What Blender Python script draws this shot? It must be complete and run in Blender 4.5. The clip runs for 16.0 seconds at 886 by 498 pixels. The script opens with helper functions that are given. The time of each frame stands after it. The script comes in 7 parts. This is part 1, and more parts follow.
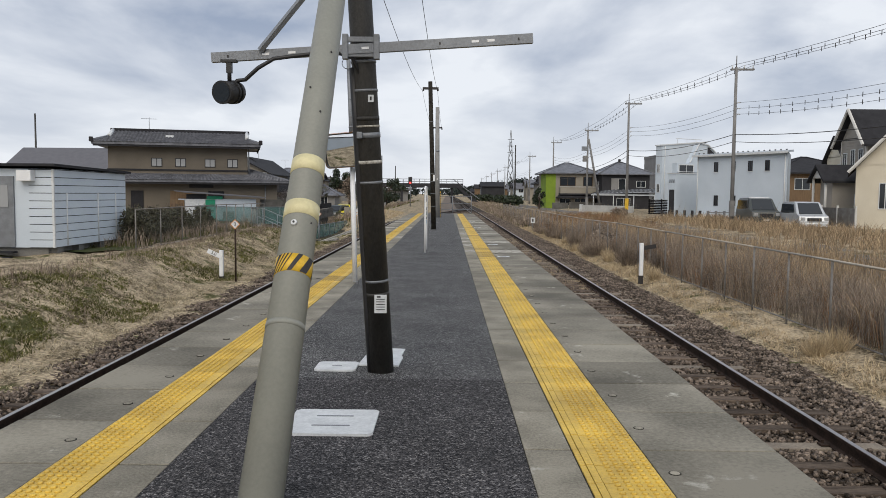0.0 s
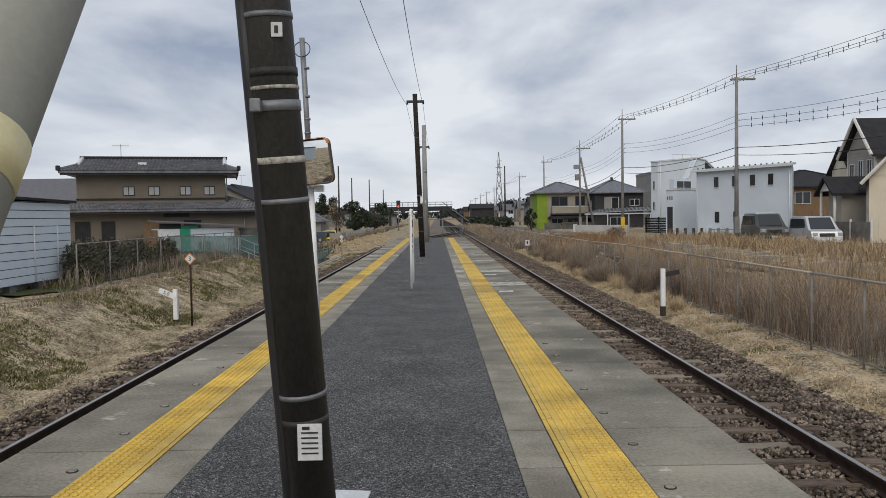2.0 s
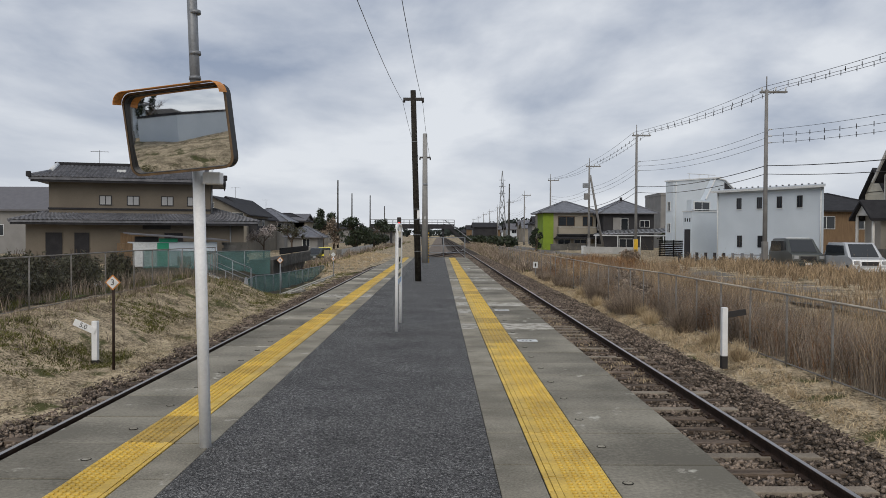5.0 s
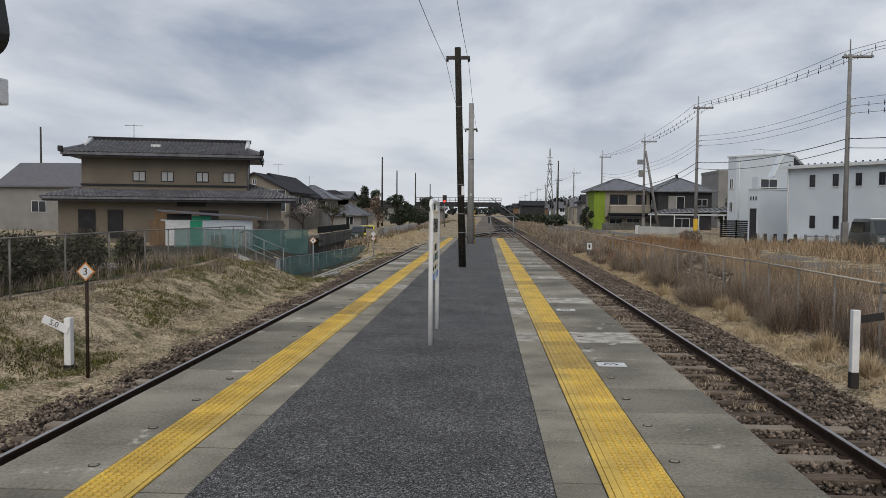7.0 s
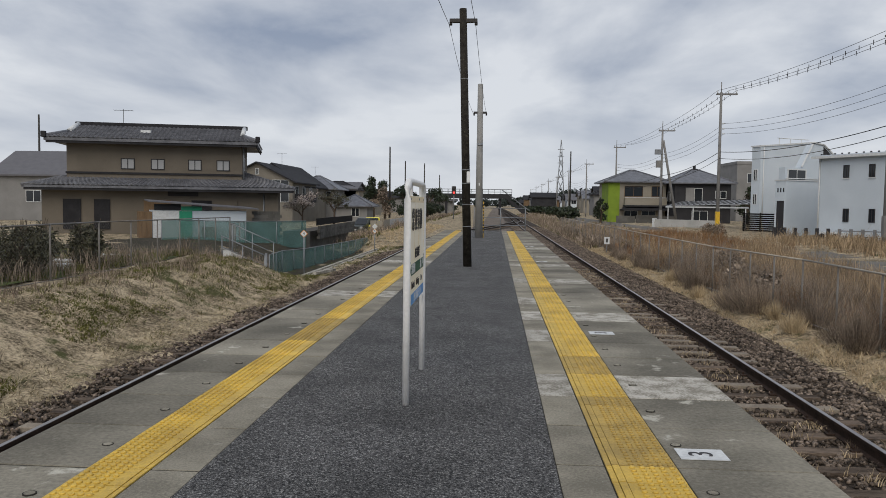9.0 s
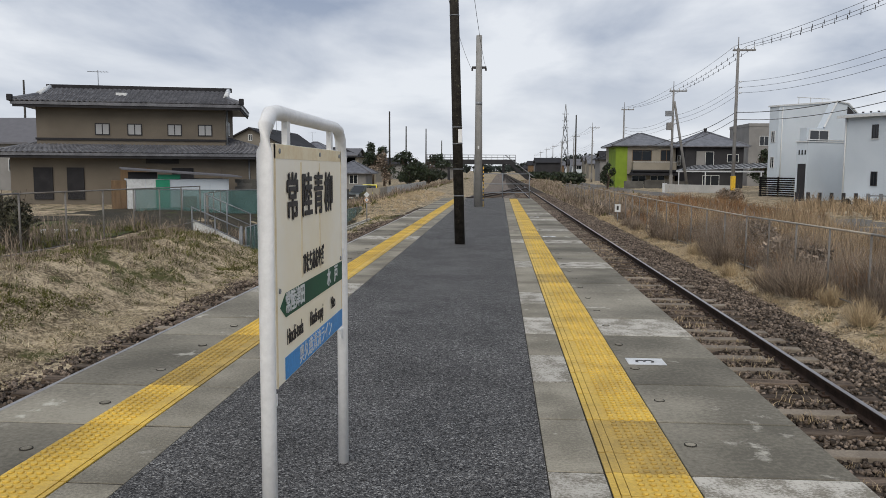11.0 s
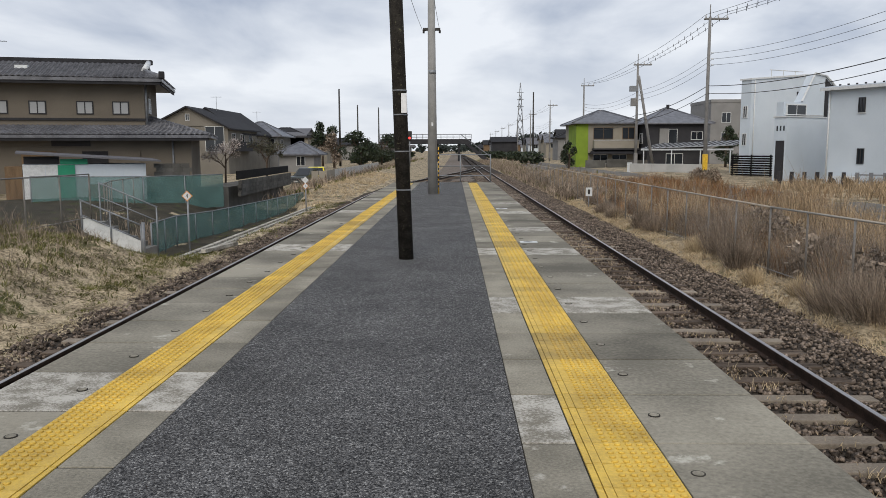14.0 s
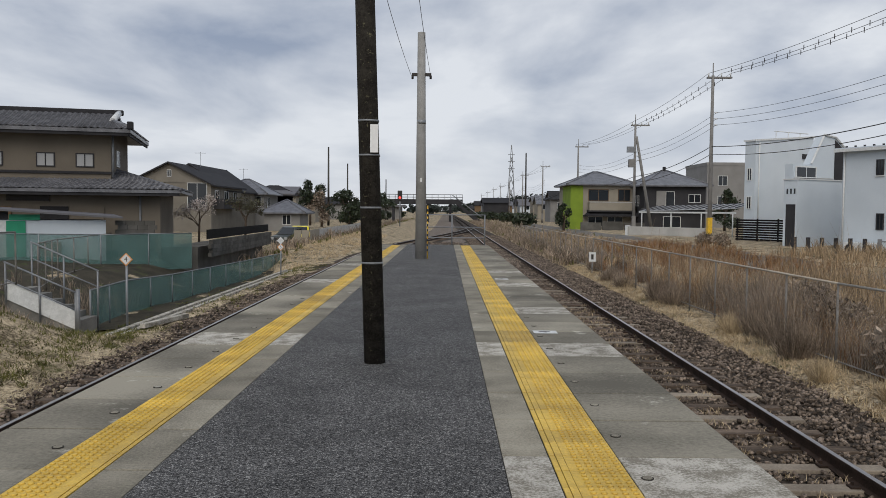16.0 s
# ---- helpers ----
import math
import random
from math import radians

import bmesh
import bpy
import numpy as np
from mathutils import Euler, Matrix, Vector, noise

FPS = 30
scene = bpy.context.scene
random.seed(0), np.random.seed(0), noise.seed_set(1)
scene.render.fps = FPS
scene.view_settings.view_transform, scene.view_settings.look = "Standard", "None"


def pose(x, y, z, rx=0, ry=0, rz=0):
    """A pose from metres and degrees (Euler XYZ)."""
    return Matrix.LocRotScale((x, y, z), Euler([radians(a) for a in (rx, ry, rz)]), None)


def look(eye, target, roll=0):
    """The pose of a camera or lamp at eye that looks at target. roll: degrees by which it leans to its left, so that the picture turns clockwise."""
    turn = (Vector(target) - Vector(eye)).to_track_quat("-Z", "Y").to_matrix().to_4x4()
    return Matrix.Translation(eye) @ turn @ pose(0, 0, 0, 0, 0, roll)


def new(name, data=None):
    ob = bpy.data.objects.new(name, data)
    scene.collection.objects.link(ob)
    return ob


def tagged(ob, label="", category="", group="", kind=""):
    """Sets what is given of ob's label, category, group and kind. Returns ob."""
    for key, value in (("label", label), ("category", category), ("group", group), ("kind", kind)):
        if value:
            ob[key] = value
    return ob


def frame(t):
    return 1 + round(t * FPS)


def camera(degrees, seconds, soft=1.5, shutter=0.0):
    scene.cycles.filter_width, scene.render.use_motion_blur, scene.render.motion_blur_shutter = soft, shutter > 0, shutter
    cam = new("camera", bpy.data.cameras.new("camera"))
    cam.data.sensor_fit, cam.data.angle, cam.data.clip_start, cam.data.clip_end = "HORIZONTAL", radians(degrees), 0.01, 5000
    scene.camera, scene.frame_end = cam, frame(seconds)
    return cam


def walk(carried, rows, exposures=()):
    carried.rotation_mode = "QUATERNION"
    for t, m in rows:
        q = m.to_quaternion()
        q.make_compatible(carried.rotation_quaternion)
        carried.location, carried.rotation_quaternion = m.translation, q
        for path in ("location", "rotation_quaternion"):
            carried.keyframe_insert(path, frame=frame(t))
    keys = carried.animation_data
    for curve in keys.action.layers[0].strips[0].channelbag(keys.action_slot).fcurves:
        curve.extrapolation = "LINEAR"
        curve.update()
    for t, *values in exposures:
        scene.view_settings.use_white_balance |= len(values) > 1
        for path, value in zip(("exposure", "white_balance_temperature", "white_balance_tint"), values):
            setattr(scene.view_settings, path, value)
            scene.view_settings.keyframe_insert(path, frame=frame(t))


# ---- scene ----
cam = camera(58.8, 16.0, soft=0.7)
PATH = [
    (0, (0.014, -4.219, 1.479), (0.004, -2.224, 1.338), 0.5),
    (0.5, (0.067, -3.487, 1.487), (0.062, -1.494, 1.316), 0.0),
    (1, (0.071, -2.649, 1.475), (0.073, -0.656, 1.305), -0.2),
    (1.5, (0.012, -1.823, 1.488), (0.028, 0.173, 1.37), -0.1),
    (2, (0.01, -1.08, 1.49), (0.025, 0.918, 1.407), -0.9),
    (2.5, (0.035, -0.34, 1.478), (0.058, 1.656, 1.354), -0.4),
    (3, (0.068, 0.43, 1.492), (0.107, 2.425, 1.356), 0.1),
    (3.5, (0.065, 1.19, 1.486), (0.107, 3.188, 1.415), 0.8),
    (3.7, (0.085, 1.485, 1.493), (0.122, 3.484, 1.442), 0.6),
    (5.8, (0.11, 4.508, 1.476), (0.081, 6.507, 1.44), 0.5),
    (6, (0.107, 4.827, 1.495), (0.058, 6.826, 1.453), 0.6),
    (6.5, (0.068, 5.616, 1.512), (-0.015, 7.613, 1.441), 0.7),
    (7, (0.076, 6.425, 1.505), (-0.03, 8.42, 1.412), 0.5),
    (7.5, (0.059, 7.189, 1.497), (-0.061, 9.182, 1.389), 0.8),
    (8, (0.061, 7.945, 1.477), (-0.07, 9.937, 1.363), 0.6),
    (8.2, (0.077, 8.299, 1.474), (-0.059, 10.291, 1.361), 0.9),
    (10.3, (0.133, 11.575, 1.469), (0.002, 13.566, 1.332), 0.1),
    (10.5, (0.18, 11.914, 1.469), (0.044, 13.903, 1.317), 0.1),
    (11, (0.225, 12.761, 1.443), (0.084, 14.747, 1.244), 0.3),
    (11.5, (0.238, 13.498, 1.423), (0.007, 15.464, 1.135), -0.1),
    (12, (0.252, 14.224, 1.457), (-0.015, 16.185, 1.173), 0.1),
    (12.5, (0.221, 14.989, 1.48), (0.009, 16.965, 1.255), 1.0),
    (13, (0.244, 15.854, 1.463), (0.111, 17.836, 1.223), 1.3),
    (13.5, (0.171, 16.649, 1.484), (0.097, 18.628, 1.208), 0.5),
    (14, (0.132, 17.462, 1.483), (0.102, 19.446, 1.234), -0.2),
    (14.5, (0.095, 18.297, 1.485), (0.068, 20.289, 1.316), -0.4),
    (15, (0.099, 19.179, 1.447), (0.076, 21.177, 1.357), -0.7),
    (15.5, (0.116, 19.959, 1.456), (0.103, 21.957, 1.363), 0.0),
    (16, (0.125, 20.775, 1.446), (0.119, 22.773, 1.349), 0.5),
]
walk(cam, [(t, look(eye, target, roll)) for t, eye, target, roll in PATH],
     [(0, 0.26), (1.5, 0.16), (3.5, 0.10), (6.0, 0.03), (8.0, -0.02), (10.3, 0.07), (11.0, 0.18), (11.5, 0.29), (12.0, 0.36), (12.6, 0.20), (13.0, 0.22), (13.5, 0.32), (14.5, 0.22), (16.0, 0.06)])

# ---- light ----
world = bpy.data.worlds.new("overcast_sky")
scene.world = world
world.use_nodes = True
wn, wl = world.node_tree.nodes, world.node_tree.links
wn.clear()
sky = wn.new("ShaderNodeTexSky")
sky.sky_type, sky.sun_disc = "NISHITA", False
sky.sun_elevation, sky.sun_rotation = radians(39), radians(188)
coord = wn.new("ShaderNodeTexCoord")
sep = wn.new("ShaderNodeSeparateXYZ")
wl.new(coord.outputs["Generated"], sep.inputs[0])
up = wn.new("ShaderNodeMath"); up.operation = "MAXIMUM"; up.inputs[1].default_value = 0.0
wl.new(sep.outputs["Z"], up.inputs[0])
lift = wn.new("ShaderNodeMath"); lift.operation = "ADD"; lift.inputs[1].default_value = 0.16
wl.new(up.outputs[0], lift.inputs[0])
flat = wn.new("ShaderNodeVectorMath"); flat.operation = "DIVIDE"
spread = wn.new("ShaderNodeCombineXYZ")
for k in range(3):
    wl.new(lift.outputs[0], spread.inputs[k])
wl.new(coord.outputs["Generated"], flat.inputs[0])
wl.new(spread.outputs[0], flat.inputs[1])
squash = wn.new("ShaderNodeMapping")
squash.inputs["Scale"].default_value = (0.80, 0.52, 0.0)
squash.inputs["Location"].default_value = (3.75, 1.7, 0.0)
wl.new(flat.outputs[0], squash.inputs[0])
cloud = wn.new("ShaderNodeTexNoise")
cloud.inputs["Scale"].default_value, cloud.inputs["Detail"].default_value, cloud.inputs["Roughness"].default_value = 1.5, 7.0, 0.52
cloud.inputs["Distortion"].default_value = 0.25
wl.new(squash.outputs[0], cloud.inputs["Vector"])
tone = wn.new("ShaderNodeValToRGB")
tone.color_ramp.elements[0].position, tone.color_ramp.elements[0].color = 0.36, (0.29, 0.345, 0.455, 1)
tone.color_ramp.elements[1].position, tone.color_ramp.elements[1].color = 0.62, (0.74, 0.77, 0.82, 1)
wl.new(cloud.outputs["Fac"], tone.inputs[0])
haze = wn.new("ShaderNodeMapRange")
haze.inputs["From Min"].default_value, haze.inputs["From Max"].default_value = 0.0, 0.20
haze.inputs["To Min"].default_value, haze.inputs["To Max"].default_value = 0.80, 0.0
wl.new(up.outputs[0], haze.inputs["Value"])
low = wn.new("ShaderNodeMix"); low.data_type = "RGBA"
low.inputs["B"].default_value = (0.74, 0.77, 0.82, 1)
wl.new(haze.outputs[0], low.inputs["Factor"])
wl.new(tone.outputs[0], low.inputs["A"])
bg_cloud = wn.new("ShaderNodeBackground"); bg_cloud.inputs["Strength"].default_value = 0.98
wl.new(low.outputs["Result"], bg_cloud.inputs["Color"])
bg_sky = wn.new("ShaderNodeBackground"); bg_sky.inputs["Strength"].default_value = 0.06
wl.new(sky.outputs[0], bg_sky.inputs["Color"])
blend = wn.new("ShaderNodeMixShader"); blend.inputs[0].default_value = 0.93
wl.new(bg_sky.outputs[0], blend.inputs[1])
wl.new(bg_cloud.outputs[0], blend.inputs[2])
wout = wn.new("ShaderNodeOutputWorld")
wl.new(blend.outputs[0], wout.inputs[0])
sun = new("sun", bpy.data.lights.new("sun", "SUN"))
sun.data.energy, sun.data.angle, sun.data.color = 1.5, radians(50), (1.0, 0.90, 0.76)
sun.matrix_world = look((0, 0, 28), (5, 34, 0))


# ---- materials ----
def surface(name, colour, colour2=None, rough=0.8, scale=6.0, fine=60.0, metal=0.0, bump=0.2, vary=0.0, stretch=(1, 1, 1), alpha=1.0, island=0.0, coarse=0.5, crisp=0.10, fleck=None, fleck_size=2.2, fleck_at=0.60):
    """Two scales of variation between two colours, with bump; vary: per object, island: per loose piece."""
    m = bpy.data.materials.new(name)
    m.use_nodes = True
    nodes, links = m.node_tree.nodes, m.node_tree.links
    shader = nodes["Principled BSDF"]
    colour2 = colour2 or tuple(c * 0.72 for c in colour)
    place = nodes.new("ShaderNodeNewGeometry")
    stretched = nodes.new("ShaderNodeMapping")
    stretched.inputs["Scale"].default_value = stretch
    links.new(place.outputs["Position"], stretched.inputs[0])
    big, small = nodes.new("ShaderNodeTexNoise"), nodes.new("ShaderNodeTexNoise")
    for tex, size, detail in ((big, scale, 5.0), (small, fine, 3.0)):
        tex.inputs["Scale"].default_value, tex.inputs["Detail"].default_value = size, detail
        links.new(stretched.outputs[0], tex.inputs["Vector"])
    small.inputs["Roughness"].default_value = 0.68
    both = nodes.new("ShaderNodeMix")
    both.inputs["Factor"].default_value = 1 - coarse
    links.new(big.outputs["Fac"], both.inputs["A"])
    links.new(small.outputs["Fac"], both.inputs["B"])
    ramp = nodes.new("ShaderNodeValToRGB")
    ramp.color_ramp.elements[0].position, ramp.color_ramp.elements[1].position = 0.5 - crisp, 0.5 + crisp
    ramp.color_ramp.elements[0].color, ramp.color_ramp.elements[1].color = (*colour2, 1), (*colour, 1)
    links.new(both.outputs["Result"], ramp.inputs[0])
    last = ramp.outputs[0]
    if fleck:
        spots = nodes.new("ShaderNodeTexNoise")
        spots.inputs["Scale"].default_value, spots.inputs["Detail"].default_value, spots.inputs["Roughness"].default_value = fleck_size, 8.0, 0.68
        links.new(place.outputs["Position"], spots.inputs["Vector"])
        edge = nodes.new("ShaderNodeMapRange")
        edge.inputs["From Min"].default_value, edge.inputs["From Max"].default_value = fleck_at, fleck_at + 0.06
        links.new(spots.outputs["Fac"], edge.inputs["Value"])
        worn = nodes.new("ShaderNodeMix"); worn.data_type = "RGBA"
        worn.inputs["B"].default_value = (*fleck, 1)
        links.new(edge.outputs[0], worn.inputs["Factor"])
        links.new(last, worn.inputs["A"])
        last = worn.outputs["Result"]
    for amount, node, socket in ((vary, "ShaderNodeObjectInfo", "Random"), (island, "ShaderNodeNewGeometry", "Random Per Island")):
        if amount:
            chance = nodes.new(node)
            span = nodes.new("ShaderNodeMapRange")
            span.inputs["To Min"].default_value, span.inputs["To Max"].default_value = 1 - amount, 1 + amount * 0.6
            links.new(chance.outputs[socket], span.inputs["Value"])
            hue = nodes.new("ShaderNodeHueSaturation")
            links.new(span.outputs[0], hue.inputs["Value"])
            links.new(last, hue.inputs["Color"])
            last = hue.outputs[0]
    links.new(last, shader.inputs["Base Color"])
    shader.inputs["Roughness"].default_value, shader.inputs["Metallic"].default_value = rough, metal
    shader.inputs["Alpha"].default_value = alpha
    if rough >= 0.72:
        shader.inputs["Specular IOR Level"].default_value = 0.15
    if bump:
        relief = nodes.new("ShaderNodeBump")
        relief.inputs["Strength"].default_value, relief.inputs["Distance"].default_value = bump, 0.01
        links.new(small.outputs["Fac"], relief.inputs["Height"])
        links.new(relief.outputs[0], shader.inputs["Normal"])
    return m


M = {}
def asphalt(name, dark, pale, stone, glint):
    """Crushed stones of many greys in black binder, with gaps between them and broad stains."""
    m = bpy.data.materials.new(name)
    m.use_nodes = True
    nodes, links = m.node_tree.nodes, m.node_tree.links
    shader = nodes["Principled BSDF"]
    place = nodes.new("ShaderNodeNewGeometry")
    cells = []
    for size in (stone, stone * 0.55):
        cell = nodes.new("ShaderNodeTexVoronoi")
        cell.inputs["Scale"].default_value, cell.inputs["Randomness"].default_value = size, 1.0
        links.new(place.outputs["Position"], cell.inputs["Vector"])
        cells.append(cell)
    grey = []
    for cell in cells:
        one = nodes.new("ShaderNodeSeparateColor")
        links.new(cell.outputs["Color"], one.inputs[0])
        grey.append(one.outputs[0])
    mix = nodes.new("ShaderNodeMix")
    mix.inputs["Factor"].default_value = 0.36
    links.new(grey[0], mix.inputs["A"])
    links.new(grey[1], mix.inputs["B"])
    ramp = nodes.new("ShaderNodeValToRGB")
    e = ramp.color_ramp.elements
    e[0].position, e[0].color = 0.22, (*dark, 1)
    e[1].position, e[1].color = 0.97, (*glint, 1)
    mid = e.new(0.72)
    mid.color = (*pale, 1)
    links.new(mix.outputs["Result"], ramp.inputs[0])
    stain = nodes.new("ShaderNodeTexNoise")
    stain.inputs["Scale"].default_value, stain.inputs["Detail"].default_value, stain.inputs["Roughness"].default_value = 1.3, 6.0, 0.62
    links.new(place.outputs["Position"], stain.inputs["Vector"])
    gain = nodes.new("ShaderNodeMapRange")
    gain.inputs["From Min"].default_value, gain.inputs["From Max"].default_value = 0.3, 0.7
    gain.inputs["To Min"].default_value, gain.inputs["To Max"].default_value = 0.72, 1.28
    links.new(stain.outputs["Fac"], gain.inputs["Value"])
    hue = nodes.new("ShaderNodeHueSaturation")
    links.new(gain.outputs[0], hue.inputs["Value"])
    links.new(ramp.outputs[0], hue.inputs["Color"])
    links.new(hue.outputs[0], shader.inputs["Base Color"])
    shader.inputs["Roughness"].default_value = 0.8
    shader.inputs["Specular IOR Level"].default_value = 0.2
    relief = nodes.new("ShaderNodeBump")
    relief.invert = True
    relief.inputs["Strength"].default_value, relief.inputs["Distance"].default_value = 0.7, 0.008
    links.new(cells[0].outputs["Distance"], relief.inputs["Height"])
    links.new(relief.outputs[0], shader.inputs["Normal"])
    return m


M["asphalt"] = asphalt("fine_asphalt", (0.014, 0.014, 0.015), (0.136, 0.135, 0.136), 150, (0.40, 0.40, 0.39))
M["asphalt_new"] = asphalt("coarse_asphalt", (0.005, 0.005, 0.006), (0.082, 0.078, 0.080), 118, (0.30, 0.29, 0.285))
M["slab"] = surface("concrete_slab", (0.300, 0.280, 0.230), (0.140, 0.131, 0.108), 0.85, 0.9, 34, vary=0.24, bump=0.5, coarse=0.66, fleck=(0.46, 0.445, 0.39), fleck_size=2.1, fleck_at=0.61)
M["slab_pale"] = surface("pale_worn_concrete", (0.52, 0.50, 0.455), (0.215, 0.20, 0.165), 0.9, 6, 55, vary=0.1, bump=0.5, coarse=0.5, crisp=0.07)
M["paver"] = surface("ribbed_paver", (0.335, 0.312, 0.255), (0.185, 0.172, 0.14), 0.85, 2.5, 60, vary=0.22, bump=0.8, fleck=(0.45, 0.43, 0.38), fleck_size=3.0, fleck_at=0.62)
M["joint"] = surface("joint_dirt", (0.045, 0.042, 0.037), rough=0.95, scale=8)
M["tactile"] = surface("yellow_tactile", (0.72, 0.49, 0.080), (0.48, 0.32, 0.06), 0.6, 2.5, 45, vary=0.14, bump=0.3, coarse=0.6, fleck=(0.34, 0.25, 0.09), fleck_size=5, fleck_at=0.66)
M["tactile_worn"] = surface("worn_yellow_tactile", (0.50, 0.34, 0.08), (0.33, 0.23, 0.065), 0.7, 5, 60, vary=0.1, bump=0.2)
M["garden"] = surface("weedy_garden_lawn", (0.095, 0.125, 0.038), (0.040, 0.040, 0.022), 0.95, 0.7, 20, bump=0.9, fleck=(0.12, 0.10, 0.062), fleck_size=1.6, fleck_at=0.58)
M["plate"] = surface("white_cover", (0.66, 0.68, 0.69), (0.52, 0.54, 0.55), 0.5, 8, 40, bump=0.1)
M["ink"] = surface("black_ink", (0.025, 0.022, 0.022), rough=0.6, bump=0)
M["rail_side"] = surface("rusty_rail", (0.055, 0.036, 0.028), (0.024, 0.017, 0.014), 0.75, 6, 50, bump=0.3)
M["rail_top"] = surface("worn_rail_top", (0.42, 0.41, 0.40), (0.30, 0.28, 0.27), 0.38, 3, 30, metal=0.8, bump=0.05, stretch=(1, 0.1, 1))
M["sleeper"] = surface("old_wood_sleeper", (0.18, 0.14, 0.11), (0.050, 0.038, 0.030), 0.9, 3, 30, vary=0.35, stretch=(0.4, 3, 3), bump=0.6)
M["sleeper_pale"] = surface("pale_concrete_sleeper", (0.30, 0.26, 0.21), (0.20, 0.17, 0.14), 0.9, 3, 40, vary=0.2, bump=0.4)
M["ballast"] = surface("ballast_stone", (0.275, 0.222, 0.182), (0.060, 0.047, 0.038), 0.9, 3, 40, island=0.75, bump=0.4)
# near-black second tone paints the shaded crevices between loose stones
M["ballast_bed"] = surface("ballast_bed", (0.085, 0.069, 0.057), (0.012, 0.010, 0.008), 0.95, 16, 34, bump=1.0, coarse=0.5)
M["white_paint"] = surface("white_paint", (0.78, 0.79, 0.80), (0.68, 0.69, 0.70), 0.45, 4, 40, bump=0.05)
M["white_wall"] = surface("white_render", (0.58, 0.64, 0.70), (0.51, 0.57, 0.63), 0.8, 0.5, 30, bump=0.1)
M["grey_steel"] = surface("galvanised_steel", (0.235, 0.25, 0.27), (0.165, 0.175, 0.19), 0.5, 5, 50, metal=0.35, bump=0.1)
M["fence_steel"] = surface("weathered_fence_steel", (0.21, 0.205, 0.195), (0.12, 0.105, 0.09), 0.7, 3, 40, bump=0.1)
M["fence_rail"] = surface("sun_bleached_rail", (0.44, 0.40, 0.34), (0.30, 0.26, 0.21), 0.7, 2, 40, bump=0.1)
M["strut_paint"] = surface("grey_green_paint", (0.245, 0.248, 0.215), (0.215, 0.218, 0.19), 0.55, 3, 50, bump=0.08)
M["dark_pole"] = surface("tarred_wood", (0.036, 0.034, 0.030), (0.017, 0.016, 0.014), 0.6, 5, 60, bump=0.5, stretch=(1, 1, 0.5), fleck=(0.006, 0.006, 0.006), fleck_size=11, fleck_at=0.70)
M["trim_paint"] = surface("white_trim", (0.62, 0.61, 0.58), (0.52, 0.51, 0.48), 0.6, 2, 30, bump=0.05)
M["clapboard"] = surface("taupe_clapboard", (0.37, 0.345, 0.31), (0.31, 0.288, 0.255), 0.8, 0.8, 30, bump=0.15)
M["butter_wall"] = surface("butter_yellow_siding", (0.64, 0.59, 0.48), (0.56, 0.51, 0.41), 0.8, 0.8, 30, bump=0.1)
M["lichen_pole"] = surface("lichen_dark_wood", (0.040, 0.037, 0.031), (0.014, 0.012, 0.011), 0.85, 9, 60, bump=0.6, fleck=(0.13, 0.125, 0.08), fleck_size=22, fleck_at=0.61)
M["concrete_pole"] = surface("concrete_pole", (0.30, 0.30, 0.295), (0.22, 0.22, 0.215), 0.8, 3, 50, bump=0.15)
M["utility"] = surface("utility_pole_concrete", (0.24, 0.235, 0.23), (0.17, 0.168, 0.165), 0.85, 2, 40, bump=0.1)
M["cream_tape"] = surface("cream_tape", (0.68, 0.62, 0.36), (0.58, 0.52, 0.30), 0.5, 8, 40, bump=0.1)
M["yellow_tape"] = surface("yellow_tape", (0.75, 0.47, 0.03), rough=0.45, scale=8, bump=0.05)
M["black_rubber"] = surface("black_plastic", (0.018, 0.018, 0.020), rough=0.5, bump=0.05)
M["orange"] = surface("orange_frame", (0.62, 0.25, 0.045), (0.50, 0.20, 0.04), 0.5, 8, 40, bump=0.05)
M["board"] = surface("yellowed_sign_board", (0.92, 0.875, 0.76), (0.88, 0.80, 0.62), 0.5, 1.6, 12, bump=0.03, coarse=0.8)
M["board_edge"] = surface("ochre_weathered_film", (0.83, 0.73, 0.52), (0.74, 0.60, 0.37), 0.5, 6, 30, bump=0.03)
M["sign_green"] = surface("sign_green", (0.006, 0.085, 0.040), rough=0.65, scale=3, bump=0)
M["sign_blue"] = surface("sign_blue", (0.03, 0.29, 0.72), rough=0.4, scale=3, bump=0)
M["soil"] = surface("dry_grass_ground", (0.52, 0.43, 0.30), (0.085, 0.067, 0.042), 0.95, 1.6, 16, bump=1.0, coarse=0.42, crisp=0.09, fleck=(0.075, 0.078, 0.030), fleck_size=0.9, fleck_at=0.56)
M["straw"] = surface("straw", (0.64, 0.52, 0.345), (0.38, 0.295, 0.19), 0.85, 2, 20, island=0.4, bump=0)
M["bank_straw"] = surface("grey_straw", (0.60, 0.52, 0.36), (0.25, 0.21, 0.14), 0.85, 2, 20, island=0.5, bump=0)
M["bronze"] = surface("weathered_bronze_rim", (0.16, 0.10, 0.05), (0.09, 0.06, 0.035), 0.5, 8, 40, bump=0.05)
M["reed"] = surface("dry_reed", (0.53, 0.405, 0.26), (0.20, 0.145, 0.095), 0.85, 0.5, 20, island=0.6, bump=0)
M["brush"] = surface("bare_brush", (0.43, 0.35, 0.275), (0.15, 0.118, 0.092), 0.9, 0.7, 20, island=0.6, bump=0)
M["russet"] = surface("russet_dead_weed", (0.36, 0.20, 0.095), (0.14, 0.08, 0.045), 0.9, 0.7, 20, island=0.6, bump=0)
